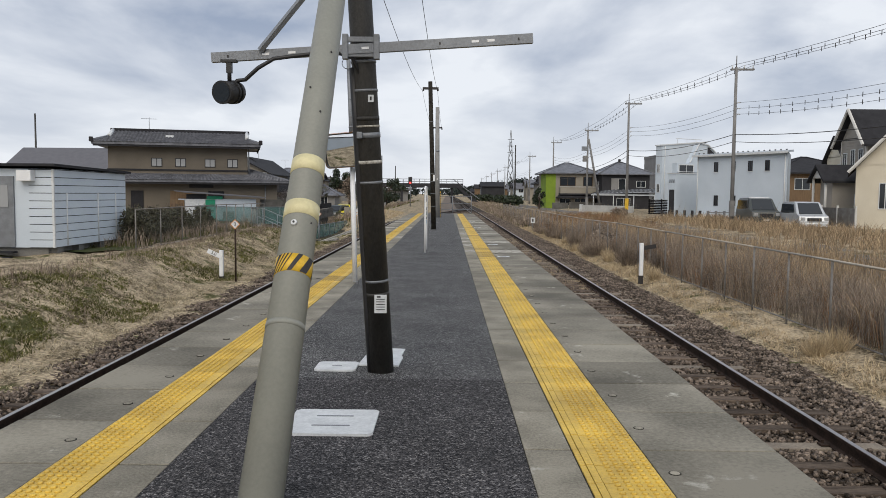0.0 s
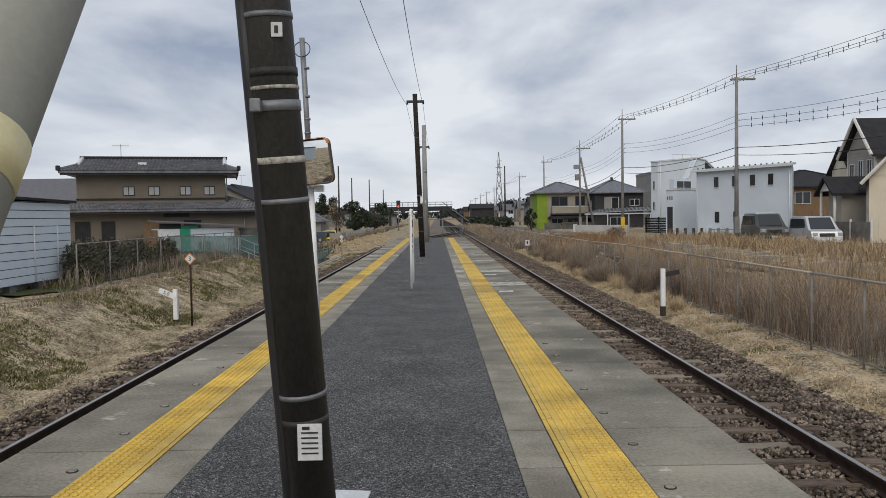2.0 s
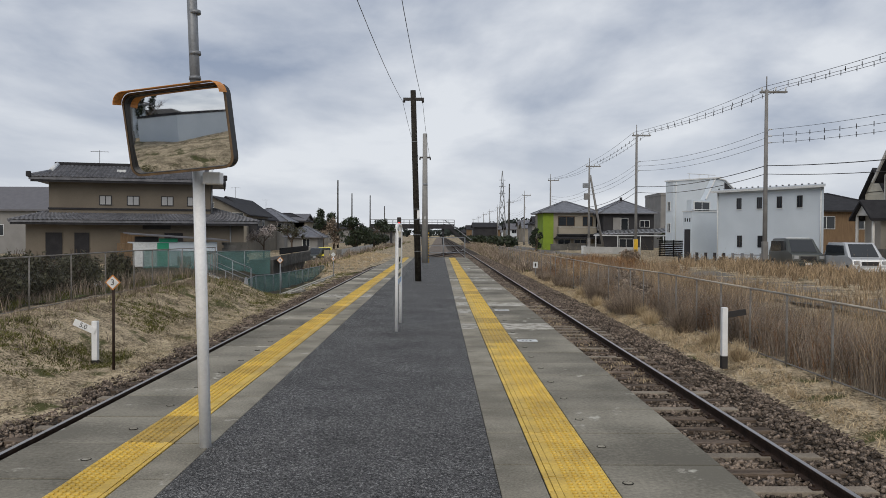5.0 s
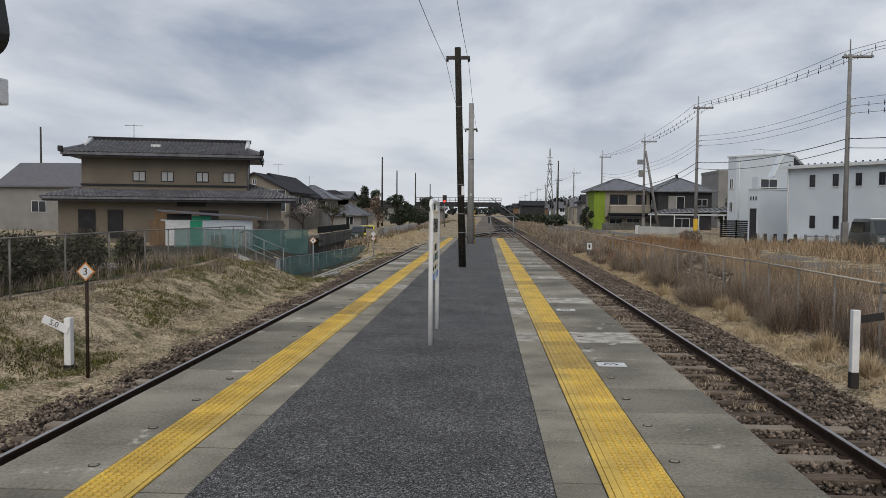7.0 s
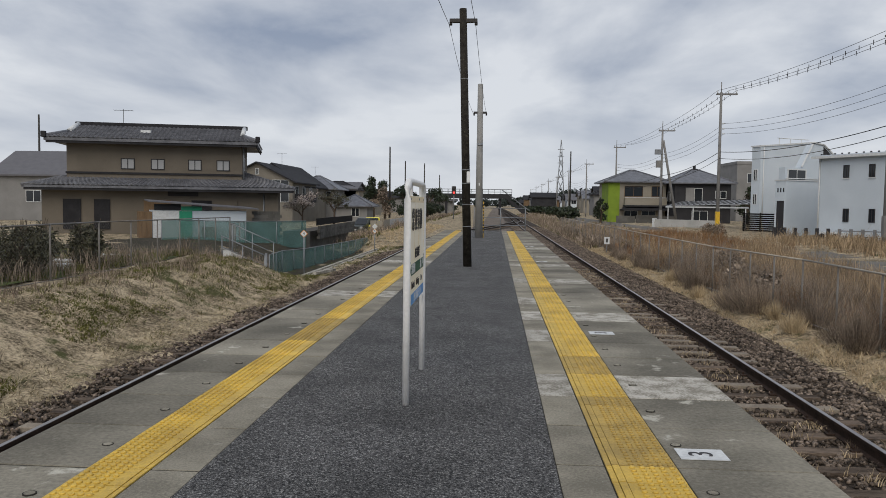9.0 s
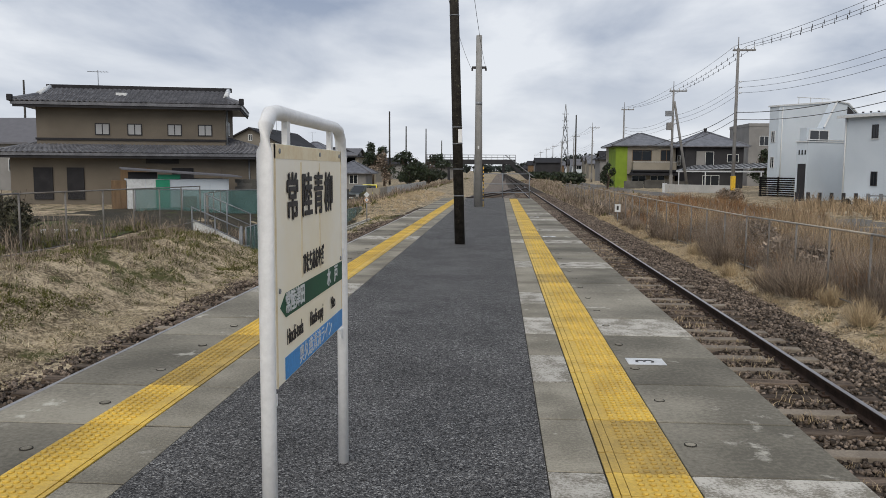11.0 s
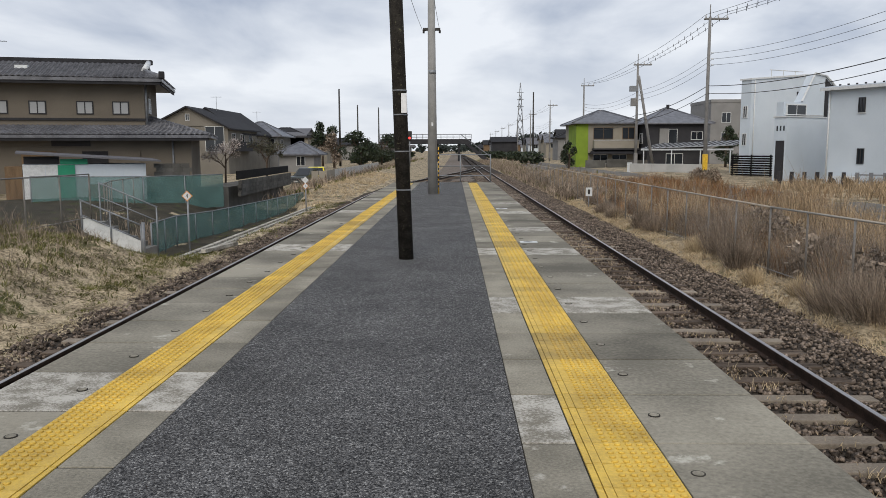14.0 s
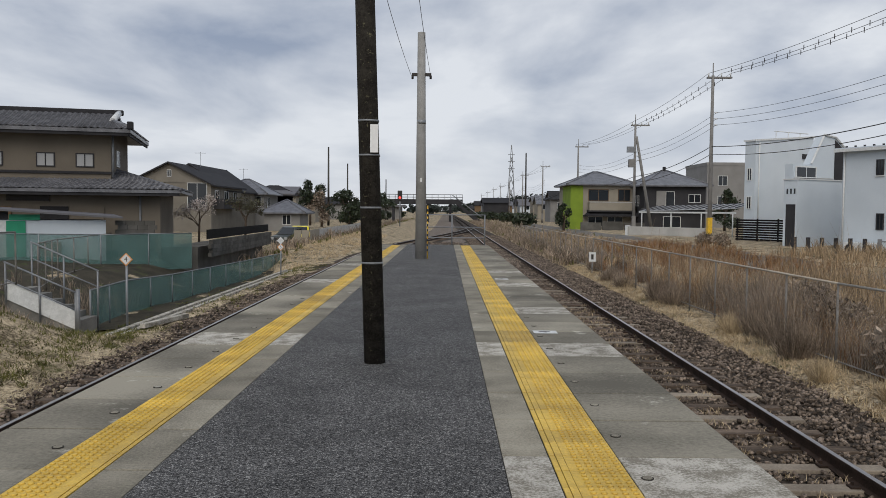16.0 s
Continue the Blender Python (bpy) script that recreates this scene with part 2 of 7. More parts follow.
M["fence_net"] = surface("galvanised_wire_mesh", (0.36, 0.35, 0.335), (0.24, 0.225, 0.205), 0.6, 3, 40, bump=0)
M["grass"] = surface("winter_green_grass", (0.190, 0.185, 0.060), (0.065, 0.070, 0.022), 0.85, 2, 20, island=0.4, bump=0)
M["leaf"] = surface("dark_evergreen_leaf", (0.032, 0.050, 0.019), (0.011, 0.019, 0.008), 0.6, 2, 20, island=0.5, bump=0)
M["ivy"] = surface("dull_ivy_leaf", (0.085, 0.085, 0.045), (0.045, 0.042, 0.026), 0.7, 2, 20, island=0.5, bump=0)
M["bark"] = surface("bark", (0.115, 0.088, 0.068), (0.06, 0.046, 0.036), 0.95, 6, 40, bump=0.6, stretch=(1, 1, 0.3))
M["road"] = surface("road_asphalt", (0.17, 0.166, 0.157), (0.11, 0.107, 0.10), 0.85, 0.8, 40, bump=0.3)
M["block"] = surface("grey_block_wall", (0.24, 0.235, 0.22), (0.15, 0.147, 0.14), 0.9, 2, 40, vary=0.18, bump=0.3)
M["block_dark"] = surface("stained_block_wall", (0.125, 0.122, 0.115), (0.065, 0.063, 0.058), 0.9, 1.2, 40, vary=0.25, bump=0.3)
M["dark_yard"] = surface("dark_soil", (0.070, 0.062, 0.046), (0.028, 0.026, 0.020), 0.95, 1.5, 20, bump=0.8, fleck=(0.060, 0.075, 0.028), fleck_size=1.4, fleck_at=0.58)
M["ballast_far"] = surface("far_ballast", (0.235, 0.200, 0.172), (0.075, 0.062, 0.052), 0.95, 5, 16, bump=1.0, coarse=0.3, crisp=0.08)
M["wall_white"] = surface("pale_concrete_wall", (0.48, 0.48, 0.47), (0.38, 0.38, 0.37), 0.85, 1, 30, bump=0.15)
M["mud_wall"] = surface("taupe_render", (0.172, 0.151, 0.124), (0.138, 0.121, 0.099), 0.9, 0.7, 40, bump=0.2)
M["wood_wall"] = surface("brown_wood_wall", (0.20, 0.135, 0.082), (0.13, 0.088, 0.055), 0.85, 3, 40, bump=0.2, stretch=(3, 3, 0.4))
M["kawara"] = surface("grey_clay_tile", (0.155, 0.160, 0.180), (0.070, 0.073, 0.085), 0.42, 2, 30, bump=0.2)
M["dark_roof"] = surface("dark_slate_roof", (0.036, 0.036, 0.040), (0.022, 0.022, 0.025), 0.75, 2, 30, bump=0.2)
M["grey_roof"] = surface("grey_slate_roof", (0.125, 0.125, 0.14), (0.10, 0.10, 0.112), 0.7, 2, 30, bump=0.2)
M["cream_wall"] = surface("cream_siding", (0.31, 0.285, 0.24), (0.25, 0.23, 0.19), 0.85, 0.8, 30, bump=0.15)
M["stone_wall"] = surface("dull_stone_siding", (0.205, 0.19, 0.165), (0.16, 0.148, 0.128), 0.85, 0.8, 30, bump=0.15)
M["grey_wall"] = surface("grey_siding", (0.25, 0.248, 0.245), (0.20, 0.198, 0.195), 0.85, 0.8, 30, bump=0.15)
M["dark_wall"] = surface("charcoal_siding", (0.046, 0.046, 0.050), (0.032, 0.032, 0.036), 0.8, 0.8, 30, bump=0.15)
M["lime"] = surface("lime_green_wall", (0.22, 0.31, 0.04), (0.17, 0.25, 0.035), 0.8, 1, 30, bump=0.1)
M["teal_net"] = surface("teal_windbreak_net", (0.15, 0.28, 0.265), (0.09, 0.18, 0.17), 0.85, 1.5, 60, alpha=0.52, bump=0.2)
M["green_paint"] = surface("bright_green_panel", (0.015, 0.27, 0.15), (0.012, 0.22, 0.12), 0.6, 3, 40, bump=0.05)
M["rust"] = surface("rusty_sheet", (0.23, 0.075, 0.05), (0.14, 0.055, 0.04), 0.85, 6, 40, bump=0.3)
M["black_sheet"] = surface("black_sheet", (0.010, 0.010, 0.011), rough=0.85, scale=2, bump=0.2)
M["yellow_car"] = surface("yellow_car_paint", (0.72, 0.62, 0.02), (0.66, 0.56, 0.02), 0.3, 2, 20, bump=0)
M["silver_car"] = surface("silver_car_paint", (0.56, 0.58, 0.60), (0.50, 0.52, 0.54), 0.3, 2, 20, metal=0.4, bump=0)
M["dark_car"] = surface("dark_green_car_paint", (0.05, 0.058, 0.055), (0.04, 0.047, 0.045), 0.3, 2, 20, bump=0)
M["wood_hill"] = surface("far_woods", (0.045, 0.055, 0.050), (0.025, 0.032, 0.030), 0.95, 0.15, 1.0, bump=0)
M["pink"] = surface("pink_blossom", (0.60, 0.54, 0.52), (0.42, 0.36, 0.32), 0.8, 2, 20, bump=0)


def plain(name, colour, rough=0.1, metal=0.0):
    m = bpy.data.materials.new(name)
    m.use_nodes = True
    b = m.node_tree.nodes["Principled BSDF"]
    b.inputs["Base Color"].default_value = (*colour, 1)
    b.inputs["Roughness"].default_value, b.inputs["Metallic"].default_value = rough, metal
    return m


M["mirror"] = plain("mirror", (0.82, 0.83, 0.83), 0.03, 1.0)
M["glass"] = plain("dark_window_glass", (0.018, 0.022, 0.027), 0.08)
M["glass_pale"] = plain("frosted_window_glass", (0.32, 0.33, 0.34), 0.25)
M["red_lamp"] = plain("red_signal_lamp", (0.5, 0.02, 0.02), 0.3)
M["red_lamp"].node_tree.nodes["Principled BSDF"].inputs["Emission Color"].default_value = (1, 0.05, 0.04, 1)
M["red_lamp"].node_tree.nodes["Principled BSDF"].inputs["Emission Strength"].default_value = 2.0


# ---- helpers for building ----
def box(bm, lo, hi, bevel=0.0):
    b = bmesh.ops.create_cube(bm, size=1.0)["verts"]
    mid, size = [(a + c) / 2 for a, c in zip(lo, hi)], [c - a for a, c in zip(lo, hi)]
    for v in b:
        v.co = Vector([m + s * q for m, s, q in zip(mid, size, v.co)])
    if bevel:
        edges = list({e for v in b for e in v.link_edges})
        bmesh.ops.bevel(bm, geom=edges, offset=bevel, segments=2, affect="EDGES", profile=0.6)


def tube(bm, p0, p1, r0, r1=None, n=12, caps=True):
    p0, p1 = Vector(p0), Vector(p1)
    r1 = r0 if r1 is None else r1
    turn = (p1 - p0).to_track_quat("Z", "Y").to_matrix()
    rings = []
    for p, r in ((p0, r0), (p1, r1)):
        rings.append([bm.verts.new(p + turn @ Vector((r * math.cos(a), r * math.sin(a), 0))) for a in [2 * math.pi * k / n for k in range(n)]])
    for k in range(n):
        f = bm.faces.new((rings[0][k], rings[0][(k + 1) % n], rings[1][(k + 1) % n], rings[1][k]))
        f.smooth = n > 7
    if caps:
        bm.faces.new(rings[0][::-1])
        bm.faces.new(rings[1])


def bent(bm, points, r, n=10):
    """A round bar through the points, with closed ends."""
    points = [Vector(p) for p in points]
    rings = []
    for i, p in enumerate(points):
        way = (points[min(i + 1, len(points) - 1)] - points[max(i - 1, 0)]).normalized()
        side = way.cross(Vector((0.31, 0.17, 0.93)) if abs(way.z) < 0.9 else Vector((0, 1, 0.05))).normalized()
        top = side.cross(way)
        rings.append([bm.verts.new(p + r * (math.cos(a) * side + math.sin(a) * top)) for a in [2 * math.pi * k / n for k in range(n)]])
    for a, b in zip(rings, rings[1:]):
        for k in range(n):
            bm.faces.new((a[k], a[(k + 1) % n], b[(k + 1) % n], b[k])).smooth = True
    bm.faces.new(rings[0][::-1])
    bm.faces.new(rings[-1])


def prism(bm, outline, lo, hi, axis="y"):
    """An outline in the other two axes, drawn out along one axis."""
    def at(a, b, c):
        return {"x": (c, a, b), "y": (a, c, b), "z": (a, b, c)}[axis]
    first = [bm.verts.new(at(a, b, lo)) for a, b in outline]
    second = [bm.verts.new(at(a, b, hi)) for a, b in outline]
    n = len(outline)
    for k in range(n):
        bm.faces.new((first[k], first[(k + 1) % n], second[(k + 1) % n], second[k]))
    bm.faces.new(first[::-1])
    bm.faces.new(second)


def to_mesh(name, bm, material):
    bmesh.ops.recalc_face_normals(bm, faces=bm.faces)
    me = bpy.data.meshes.new(name)
    bm.to_mesh(me)
    bm.free()
    me.materials.append(M[material] if isinstance(material, str) else material)
    return me


def part(name, bm, material, parent, label=""):
    ob = new(name, to_mesh(name, bm, material))
    ob.parent = parent
    return tagged(ob, label)


def share(name, me, parent, place=(0, 0, 0)):
    ob = new(name, me)
    ob.parent = parent
    ob.location = place
    return ob


def thing(name, place, label, category, group="", kind="", yaw=0.0):
    ob = new(name)
    ob.empty_display_size = 0.2
    ob.matrix_basis = pose(*place, 0, 0, yaw)
    return tagged(ob, label, category, group, kind)


def solid(name, bm, material, label, category, group="", kind="", place=(0, 0, 0), yaw=0.0):
    ob = new(name, to_mesh(name, bm, material))
    ob.matrix_basis = pose(*place, 0, 0, yaw)
    return tagged(ob, label, category, group, kind)


def boxpart(name, lo, hi, material, parent, label="", bevel=0.0):
    bm = bmesh.new()
    box(bm, lo, hi, bevel)
    return part(name, bm, material, parent, label)


def tubepart(name, p0, p1, r, material, parent, label="", r1=None, n=14):
    bm = bmesh.new()
    tube(bm, p0, p1, r, r1, n)
    return part(name, bm, material, parent, label)


def bulk(name, verts, faces, material, label="", category="", kind="stuff"):
    me = bpy.data.meshes.new(name)
    verts, faces = np.asarray(verts, np.float32), np.asarray(faces, np.int32)
    n = faces.shape[1]
    me.vertices.add(len(verts)); me.loops.add(faces.size); me.polygons.add(len(faces))
    me.vertices.foreach_set("co", verts.ravel())
    me.loops.foreach_set("vertex_index", faces.ravel())
    me.polygons.foreach_set("loop_start", np.arange(0, faces.size, n, dtype=np.int32))
    me.update(calc_edges=True)
    me.materials.append(M[material])
    return tagged(new(name, me), label, category, "", kind)


def lettering(text, size, material, parent, m, name="lettering", squeeze=1.0, label="", depth=0.002, bold=0.0):
    """Words as thin solid letters in the plane of the pose m, centred on it."""
    cu = bpy.data.curves.new(name, "FONT")
    cu.body, cu.size, cu.extrude = text, size, depth / 2
    cu.align_x, cu.align_y = "CENTER", "CENTER"
    tmp = new("tmp", cu)
    me = bpy.data.meshes.new_from_object(tmp.evaluated_get(bpy.context.evaluated_depsgraph_get()))
    bpy.data.objects.remove(tmp)
    bpy.data.curves.remove(cu)
    me.transform(m @ Matrix.Diagonal((squeeze, 1, 1, 1)))
    bm = bmesh.new()
    bm.from_mesh(me)
    if bold:
        for k, (dx, dy) in enumerate(((1, 0), (-1, 0), (0, 0.8), (0, -0.8))):
            start = len(bm.verts)
            bm.from_mesh(me)
            bm.verts.ensure_lookup_table()
            shift = m.to_3x3() @ Vector((dx * bold, dy * bold, 0.0003 * (k + 1)))
            for v in bm.verts[start:]:
                v.co += shift
    bm.to_mesh(me)
    bm.free()
    me.materials.clear()
    me.materials.append(M[material])
    ob = new(name, me)
    ob.parent = parent
    return tagged(ob, label)


# ---- the lie of the land ----
def smooth(a, b, x):
    q = min(1.0, max(0.0, (x - a) / (b - a)))
    return q * q * (3 - 2 * q)


def profile(x, points):
    for (x0, z0), (x1, z1) in zip(points, points[1:]):
        if x <= x1:
            return z0 + (z1 - z0) * max(0.0, (x - x0)) / (x1 - x0)
    return points[-1][1]


BANK = [(-60, -0.4), (-12, -0.35), (-9.6, -0.32), (-8.3, -0.32), (-7.4, -0.68), (-6.6, -1.06), (-6.0, -1.12), (-5.2, -1.16), (-4.9, -1.28)]
CUT = [(-60, -0.5), (-16, -0.6), (-12.3, -0.95), (-11.4, -1.35), (-9.7, -1.80), (-8.2, -1.74), (-7.1, -1.38), (-6.5, -1.20), (-5.2, -1.16), (-4.9, -1.28)]
MOUND = [(-60, -0.6), (-14.5, -1.0), (-12.5, -1.42), (-9.9, -1.38), (-9.3, -0.78), (-7.4, -0.80), (-6.0, -1.08), (-5.2, -1.16), (-4.9, -1.28)]
EAST = [(4.6, -1.30), (5.2, -1.28), (5.8, -1.18), (6.3, -1.06), (6.9, -1.02), (8.6, -0.92), (10.8, -0.60), (15.4, -0.56), (16.2, -0.46), (60, -0.36)]


def land(x, y):
    if x < -4.9:
        k = smooth(34.4, 38.8, y)
        z = profile(x, BANK) * (1 - k) + profile(x, CUT) * k
        k = smooth(57, 65, y)
        z = z * (1 - k) + profile(x, MOUND) * k
    elif x < 4.6:
        z = -1.28
    else:
        z = profile(x, EAST) - 0.14 * smooth(20, 36, y) * (1 - smooth(9, 14, x))
    if abs(y) < 90 and abs(x) < 40 and (x < -5.3 or x > 5.6):
        z += 0.11 * noise.noise((x * 0.9, y * 0.7, 3.0)) + 0.06 * noise.noise((x * 2.7, y * 2.3, 7.0))
    return z


def lines(*spans):
    out = []
    for a, b, step in spans:
        out += list(np.arange(a, b, step))
    return out


gx = [-3000, -900, -300, -120] + lines((-60, -14, 2.0), (-14, -4.9, 0.2)) + [-4.9, -3.5, -1, 1, 3, 4.6] + lines((4.9, 14, 0.35), (14, 60, 2.5)) + [60, 120, 300, 900, 3000]
gy = [-900, -200, -60] + lines((-30, -6, 2.0), (-6, 60, 0.3), (60, 140, 3.0)) + [140, 170, 210, 260, 340, 500, 900, 3000]
gv = [(x, y, land(x, y)) for y in gy for x in gx]
w = len(gx)
gf = [(j * w + i, j * w + i + 1, (j + 1) * w + i + 1, (j + 1) * w + i) for j in range(len(gy) - 1) for i in range(w - 1)]
ground = bulk("ground", gv, gf, "soil", "dry winter grass and soil beside the railway", "ground", "structure")
for p in ground.data.polygons:
    p.use_smooth = True

# the road beyond the fence
rv, rf = [], []
for k, y in enumerate(lines((-20, 150, 3.0))):
    drift = 0.0 if y < 60 else -0.012 * (y - 60)
    rv += [(x + drift, y, land(x + drift, y) + 0.05) for x in (11.0, 13.2, 15.3)]
    if k:
        a = 3 * (k - 1)
        rf += [(a, a + 1, a + 4, a + 3), (a + 1, a + 2, a + 5, a + 4)]
bulk("road", rv, rf, "road", "grey worn asphalt lane along the houses", "road", "structure")

# ---- platform ----
Y0, Y1 = -14.0, 54.6
PITCH, PHASE = 0.81, 18.08
platform = thing("platform", (0, 0, 0), "low island railway platform of concrete and asphalt", "platform", kind="structure")
boxpart("platform_base", (-2.66, Y0, -1.25), (1.86, Y1, -0.075), "slab", platform, "stained concrete platform wall")
boxpart("joint_bed", (-2.71, Y0, -0.075), (1.915, Y1, -0.006), "joint", platform)
boxpart("asphalt_walk", (-1.478, 3.5, -0.032), (0.468, Y1 - 0.2, 0.0), "asphalt", platform, "dark grey fine asphalt walkway")
boxpart("asphalt_patch", (-1.478, 1.962, -0.032), (0.468, 3.498, 0.001), "asphalt", platform, "darker relaid asphalt patch")
boxpart("asphalt_coarse", (-1.478, Y0, -0.032), (0.468, 1.96, 0.002), "asphalt_new", platform, "coarse open-graded black asphalt")


def row_of_slabs(x0, x1, drop, material, pale, name, start=PHASE):
    """Slabs laid end to end along the platform; the pale ones are given by their number from the phase."""
    shapes = []
    for mat in (material, "slab_pale"):
        bm = bmesh.new()
        box(bm, (x0, 0.008, -0.07 - drop), (x1, PITCH - 0.008, 0.0), 0.005)
        shapes.append(to_mesh(name, bm, mat))
    k0, k1 = math.ceil((Y0 - start) / PITCH), math.floor((Y1 - start) / PITCH)
    for k in range(k0, k1):
        share(name, shapes[k in pale], platform, (0, start + k * PITCH, random.uniform(-0.002, 0.002)))


LEFT = 19.38
row_of_slabs(1.156, 1.94, 0.10, "slab", {-3, 2, 8, 13, 17, 22, 26}, "edge_slab")
row_of_slabs(-2.735, -2.106, 0.10, "slab", {3, 12, 21, 27}, "edge_slab", LEFT)
row_of_slabs(0.474, 0.744, 0.0, "paver", {-3, 0, 2, 4, 8, 13}, "inner_paver")
row_of_slabs(-1.754, -1.484, 0.0, "paver", {3, 12}, "inner_paver", LEFT)
# small round plugs over the lifting holes of the slabs
bm = bmesh.new()
tube(bm, (0, 0, -0.002), (0, 0, 0.0045), 0.034, n=16)
plug = to_mesh("lifting_plug", bm, "joint")
bm = bmesh.new()
tube(bm, (0, 0, 0.0), (0, 0, 0.0055), 0.027, n=16)
plug_top = to_mesh("plug_filling", bm, "paver")
for side, at, start in ((1.245, 0.43, PHASE), (-2.20, 0.40, LEFT)):
    for k in range(-24, 18):
        ring = share("lifting_plug", plug, platform, (side + random.uniform(-0.01, 0.01), start + k * PITCH + at, 0))
        share("plug_filling", plug_top, ring)


def tactile_shape(material, flip, wide):
    """A tile 0.27 m long: a bar on the inner side, a plain band and five rows of five blunt studs."""
    bm = bmesh.new()
    f = wide / 0.385
    sx = (lambda x: wide - x * f) if flip else (lambda x: x * f)
    for u, v, top in ((0.0, 0.030, 0.003), (0.034, 0.072, 0.007), (0.077, 0.385, 0.003)):
        a, b = sorted((sx(u), sx(v)))
        box(bm, (a, 0.0035, -0.032), (b, 0.2665, top))
    for i in range(5):
        for j in range(5):
            x, y = sx(0.140 + 0.054 * i), 0.027 + 0.054 * j
            tube(bm, (x, y, 0.002), (x, y, 0.0125), 0.0185, 0.0125, 8)
    return to_mesh("tactile_tile", bm, material)


for x, flip, wide, start in ((0.752, False, 0.395, PHASE), (-2.10, True, 0.340, LEFT)):
    strip = thing("tactile_paving", (x, 0, 0), "yellow studded tactile warning strip along the platform edge", "tactile paving", "tactile paving strips", "structure")
    shapes = [tactile_shape("tactile", flip, wide), tactile_shape("tactile_worn", flip, wide)]
    for k in range(math.ceil((Y0 - start) / PITCH) + 4, int((Y1 - 0.6 - start) / PITCH)):
        worn = k in ((-5, -4, -2, 6, 14) if not flip else (-1, -2, -13, 17))
        for q in range(3):
            share("tactile_tile", shapes[worn], strip, (0, start + k * PITCH + 0.27 * q, random.uniform(-0.0012, 0.0012)))

# ---- tracks ----
def merge(y):
    """How far the second track has swung towards the first beyond the platform."""
    return 7.67 * smooth(58, 135, y)


def rail(name, x, shift, parent):
    section = [(-0.061, -0.15), (0.061, -0.15), (0.061, -0.137), (0.012, -0.12), (0.011, -0.045), (0.033, -0.036), (0.033, -0.004), (0.026, 0.0), (-0.026, 0.0), (-0.033, -0.004), (-0.033, -0.036), (-0.011, -0.045), (-0.012, -0.12), (-0.061, -0.137)]
    stations = lines((-30, 56, 4.0), (56, 140, 2.0)) + [150, 170, 200, 260, 400, 700]
    for kind, outline, material in (("rail", section, "rail_side"), ("rail_head", [(-0.027, -0.0005), (0.027, -0.0005), (0.024, 0.002), (-0.024, 0.002)], "rail_top")):
        bm = bmesh.new()
        rings = [[bm.verts.new((x + a + shift(y), y, -0.95 + b)) for a, b in outline] for y in stations]
        n = len(outline)
        for r0, r1 in zip(rings, rings[1:]):
            for k in range(n):
                bm.faces.new((r0[k], r0[(k + 1) % n], r1[(k + 1) % n], r1[k]))
        part(kind, bm, material, parent, "polished running surface" if kind == "rail_head" else "rusty steel rail")


for centre, shift in ((3.50, lambda y: 0.0), (-4.17, merge)):
    track = thing("railway_track", (0, 0, 0), "single railway track with rusty rails on old sleepers", "railway track", "tracks beside the platform", "structure")
    rail("rail", centre - 0.5335, shift, track)
    rail("rail", centre + 0.5335, shift, track)
    wood = []
    for material in ("sleeper", "sleeper_pale"):
        bm = bmesh.new()
        box(bm, (-1.05, -0.10, -0.14), (1.05, 0.10, 0.0), 0.012)
        wood.append(to_mesh("sleeper", bm, material))
    bm = bmesh.new()
    for side in (-1, 1):
        for off in (-0.105, 0.105):
            xx = side * 0.5335 + off
            box(bm, (xx - 0.045, -0.05, 0.0), (xx + 0.045, 0.05, 0.02), 0.004)
            tube(bm, (xx, 0.02, 0.02), (xx, 0.02, 0.05), 0.016, n=6)
    clip = to_mesh("rail_clip", bm, "rail_side")
    for k in range(190):
        y = -8 + 0.62 * k
        ob = share("sleeper", wood[random.random() < (0.32 if centre > 0 else 0.1)], track, (centre + shift(y) + random.uniform(-0.04, 0.04), y, -1.085 + random.uniform(-0.012, 0.004)))
        ob.rotation_euler.z = random.uniform(-0.015, 0.015)
        if y < 60:
            share("rail_clip", clip, track, (centre + shift(y), y, -1.085))


def ballast_height(u):
    """Across the track, from its middle: level between the sleepers, then a shoulder."""
    u = abs(u)
    return -1.10 if u < 1.25 else -1.10 - 0.05 * (u - 1.25) / 0.55 if u < 1.8 else -1.15 - 0.08 * min(1.0, (u - 1.8) / 0.5)


for centre, shift, inner in ((3.50, lambda y: 0.0, -1), (-4.17, merge, 1)):
    us = [-2.3, -1.8, -1.5, -1.25, -0.6, 0.0, 0.6, 1.25, 1.5, 1.8, 2.3]
    ys = lines((-30, 140, 2.0)) + [150, 180, 260, 400, 700]
    v = [(centre + shift(y) + u, y, ballast_height(u) - (0.03 if centre > 0 else 0.045)) for y in ys for u in us]
    n = len(us)
    f = [(j * n + i, j * n + i + 1, (j + 1) * n + i + 1, (j + 1) * n + i) for j in range(len(ys) - 1) for i in range(n - 1)]
    bulk("ballast_bed", v, f, "ballast_bed", "bed of crushed stone toned dark as shade between the stones", "ballast", "structure")

yv, yf = [], []
yy = lines((53.0, 140, 3.0)) + [150, 180, 240, 400, 700]
for j, y in enumerate(yy):
    wide = 4.2 - 2.4 * smooth(70, 140, y)
    yv += [(x, y, -1.17 + 0.02 * math.sin(y)) for x in (-0.55 - wide * 0.62, -0.5, -0.2 + wide * 0.42, 2.2)]
    if j:
        a = 4 * (j - 1)
        yf += [(a + i, a + i + 1, a + i + 5, a + i + 4) for i in range(3)]
bulk("yard_ballast", yv, yf, "ballast_far", "grey crushed stone between the tracks beyond the platform", "ballast", "structure")

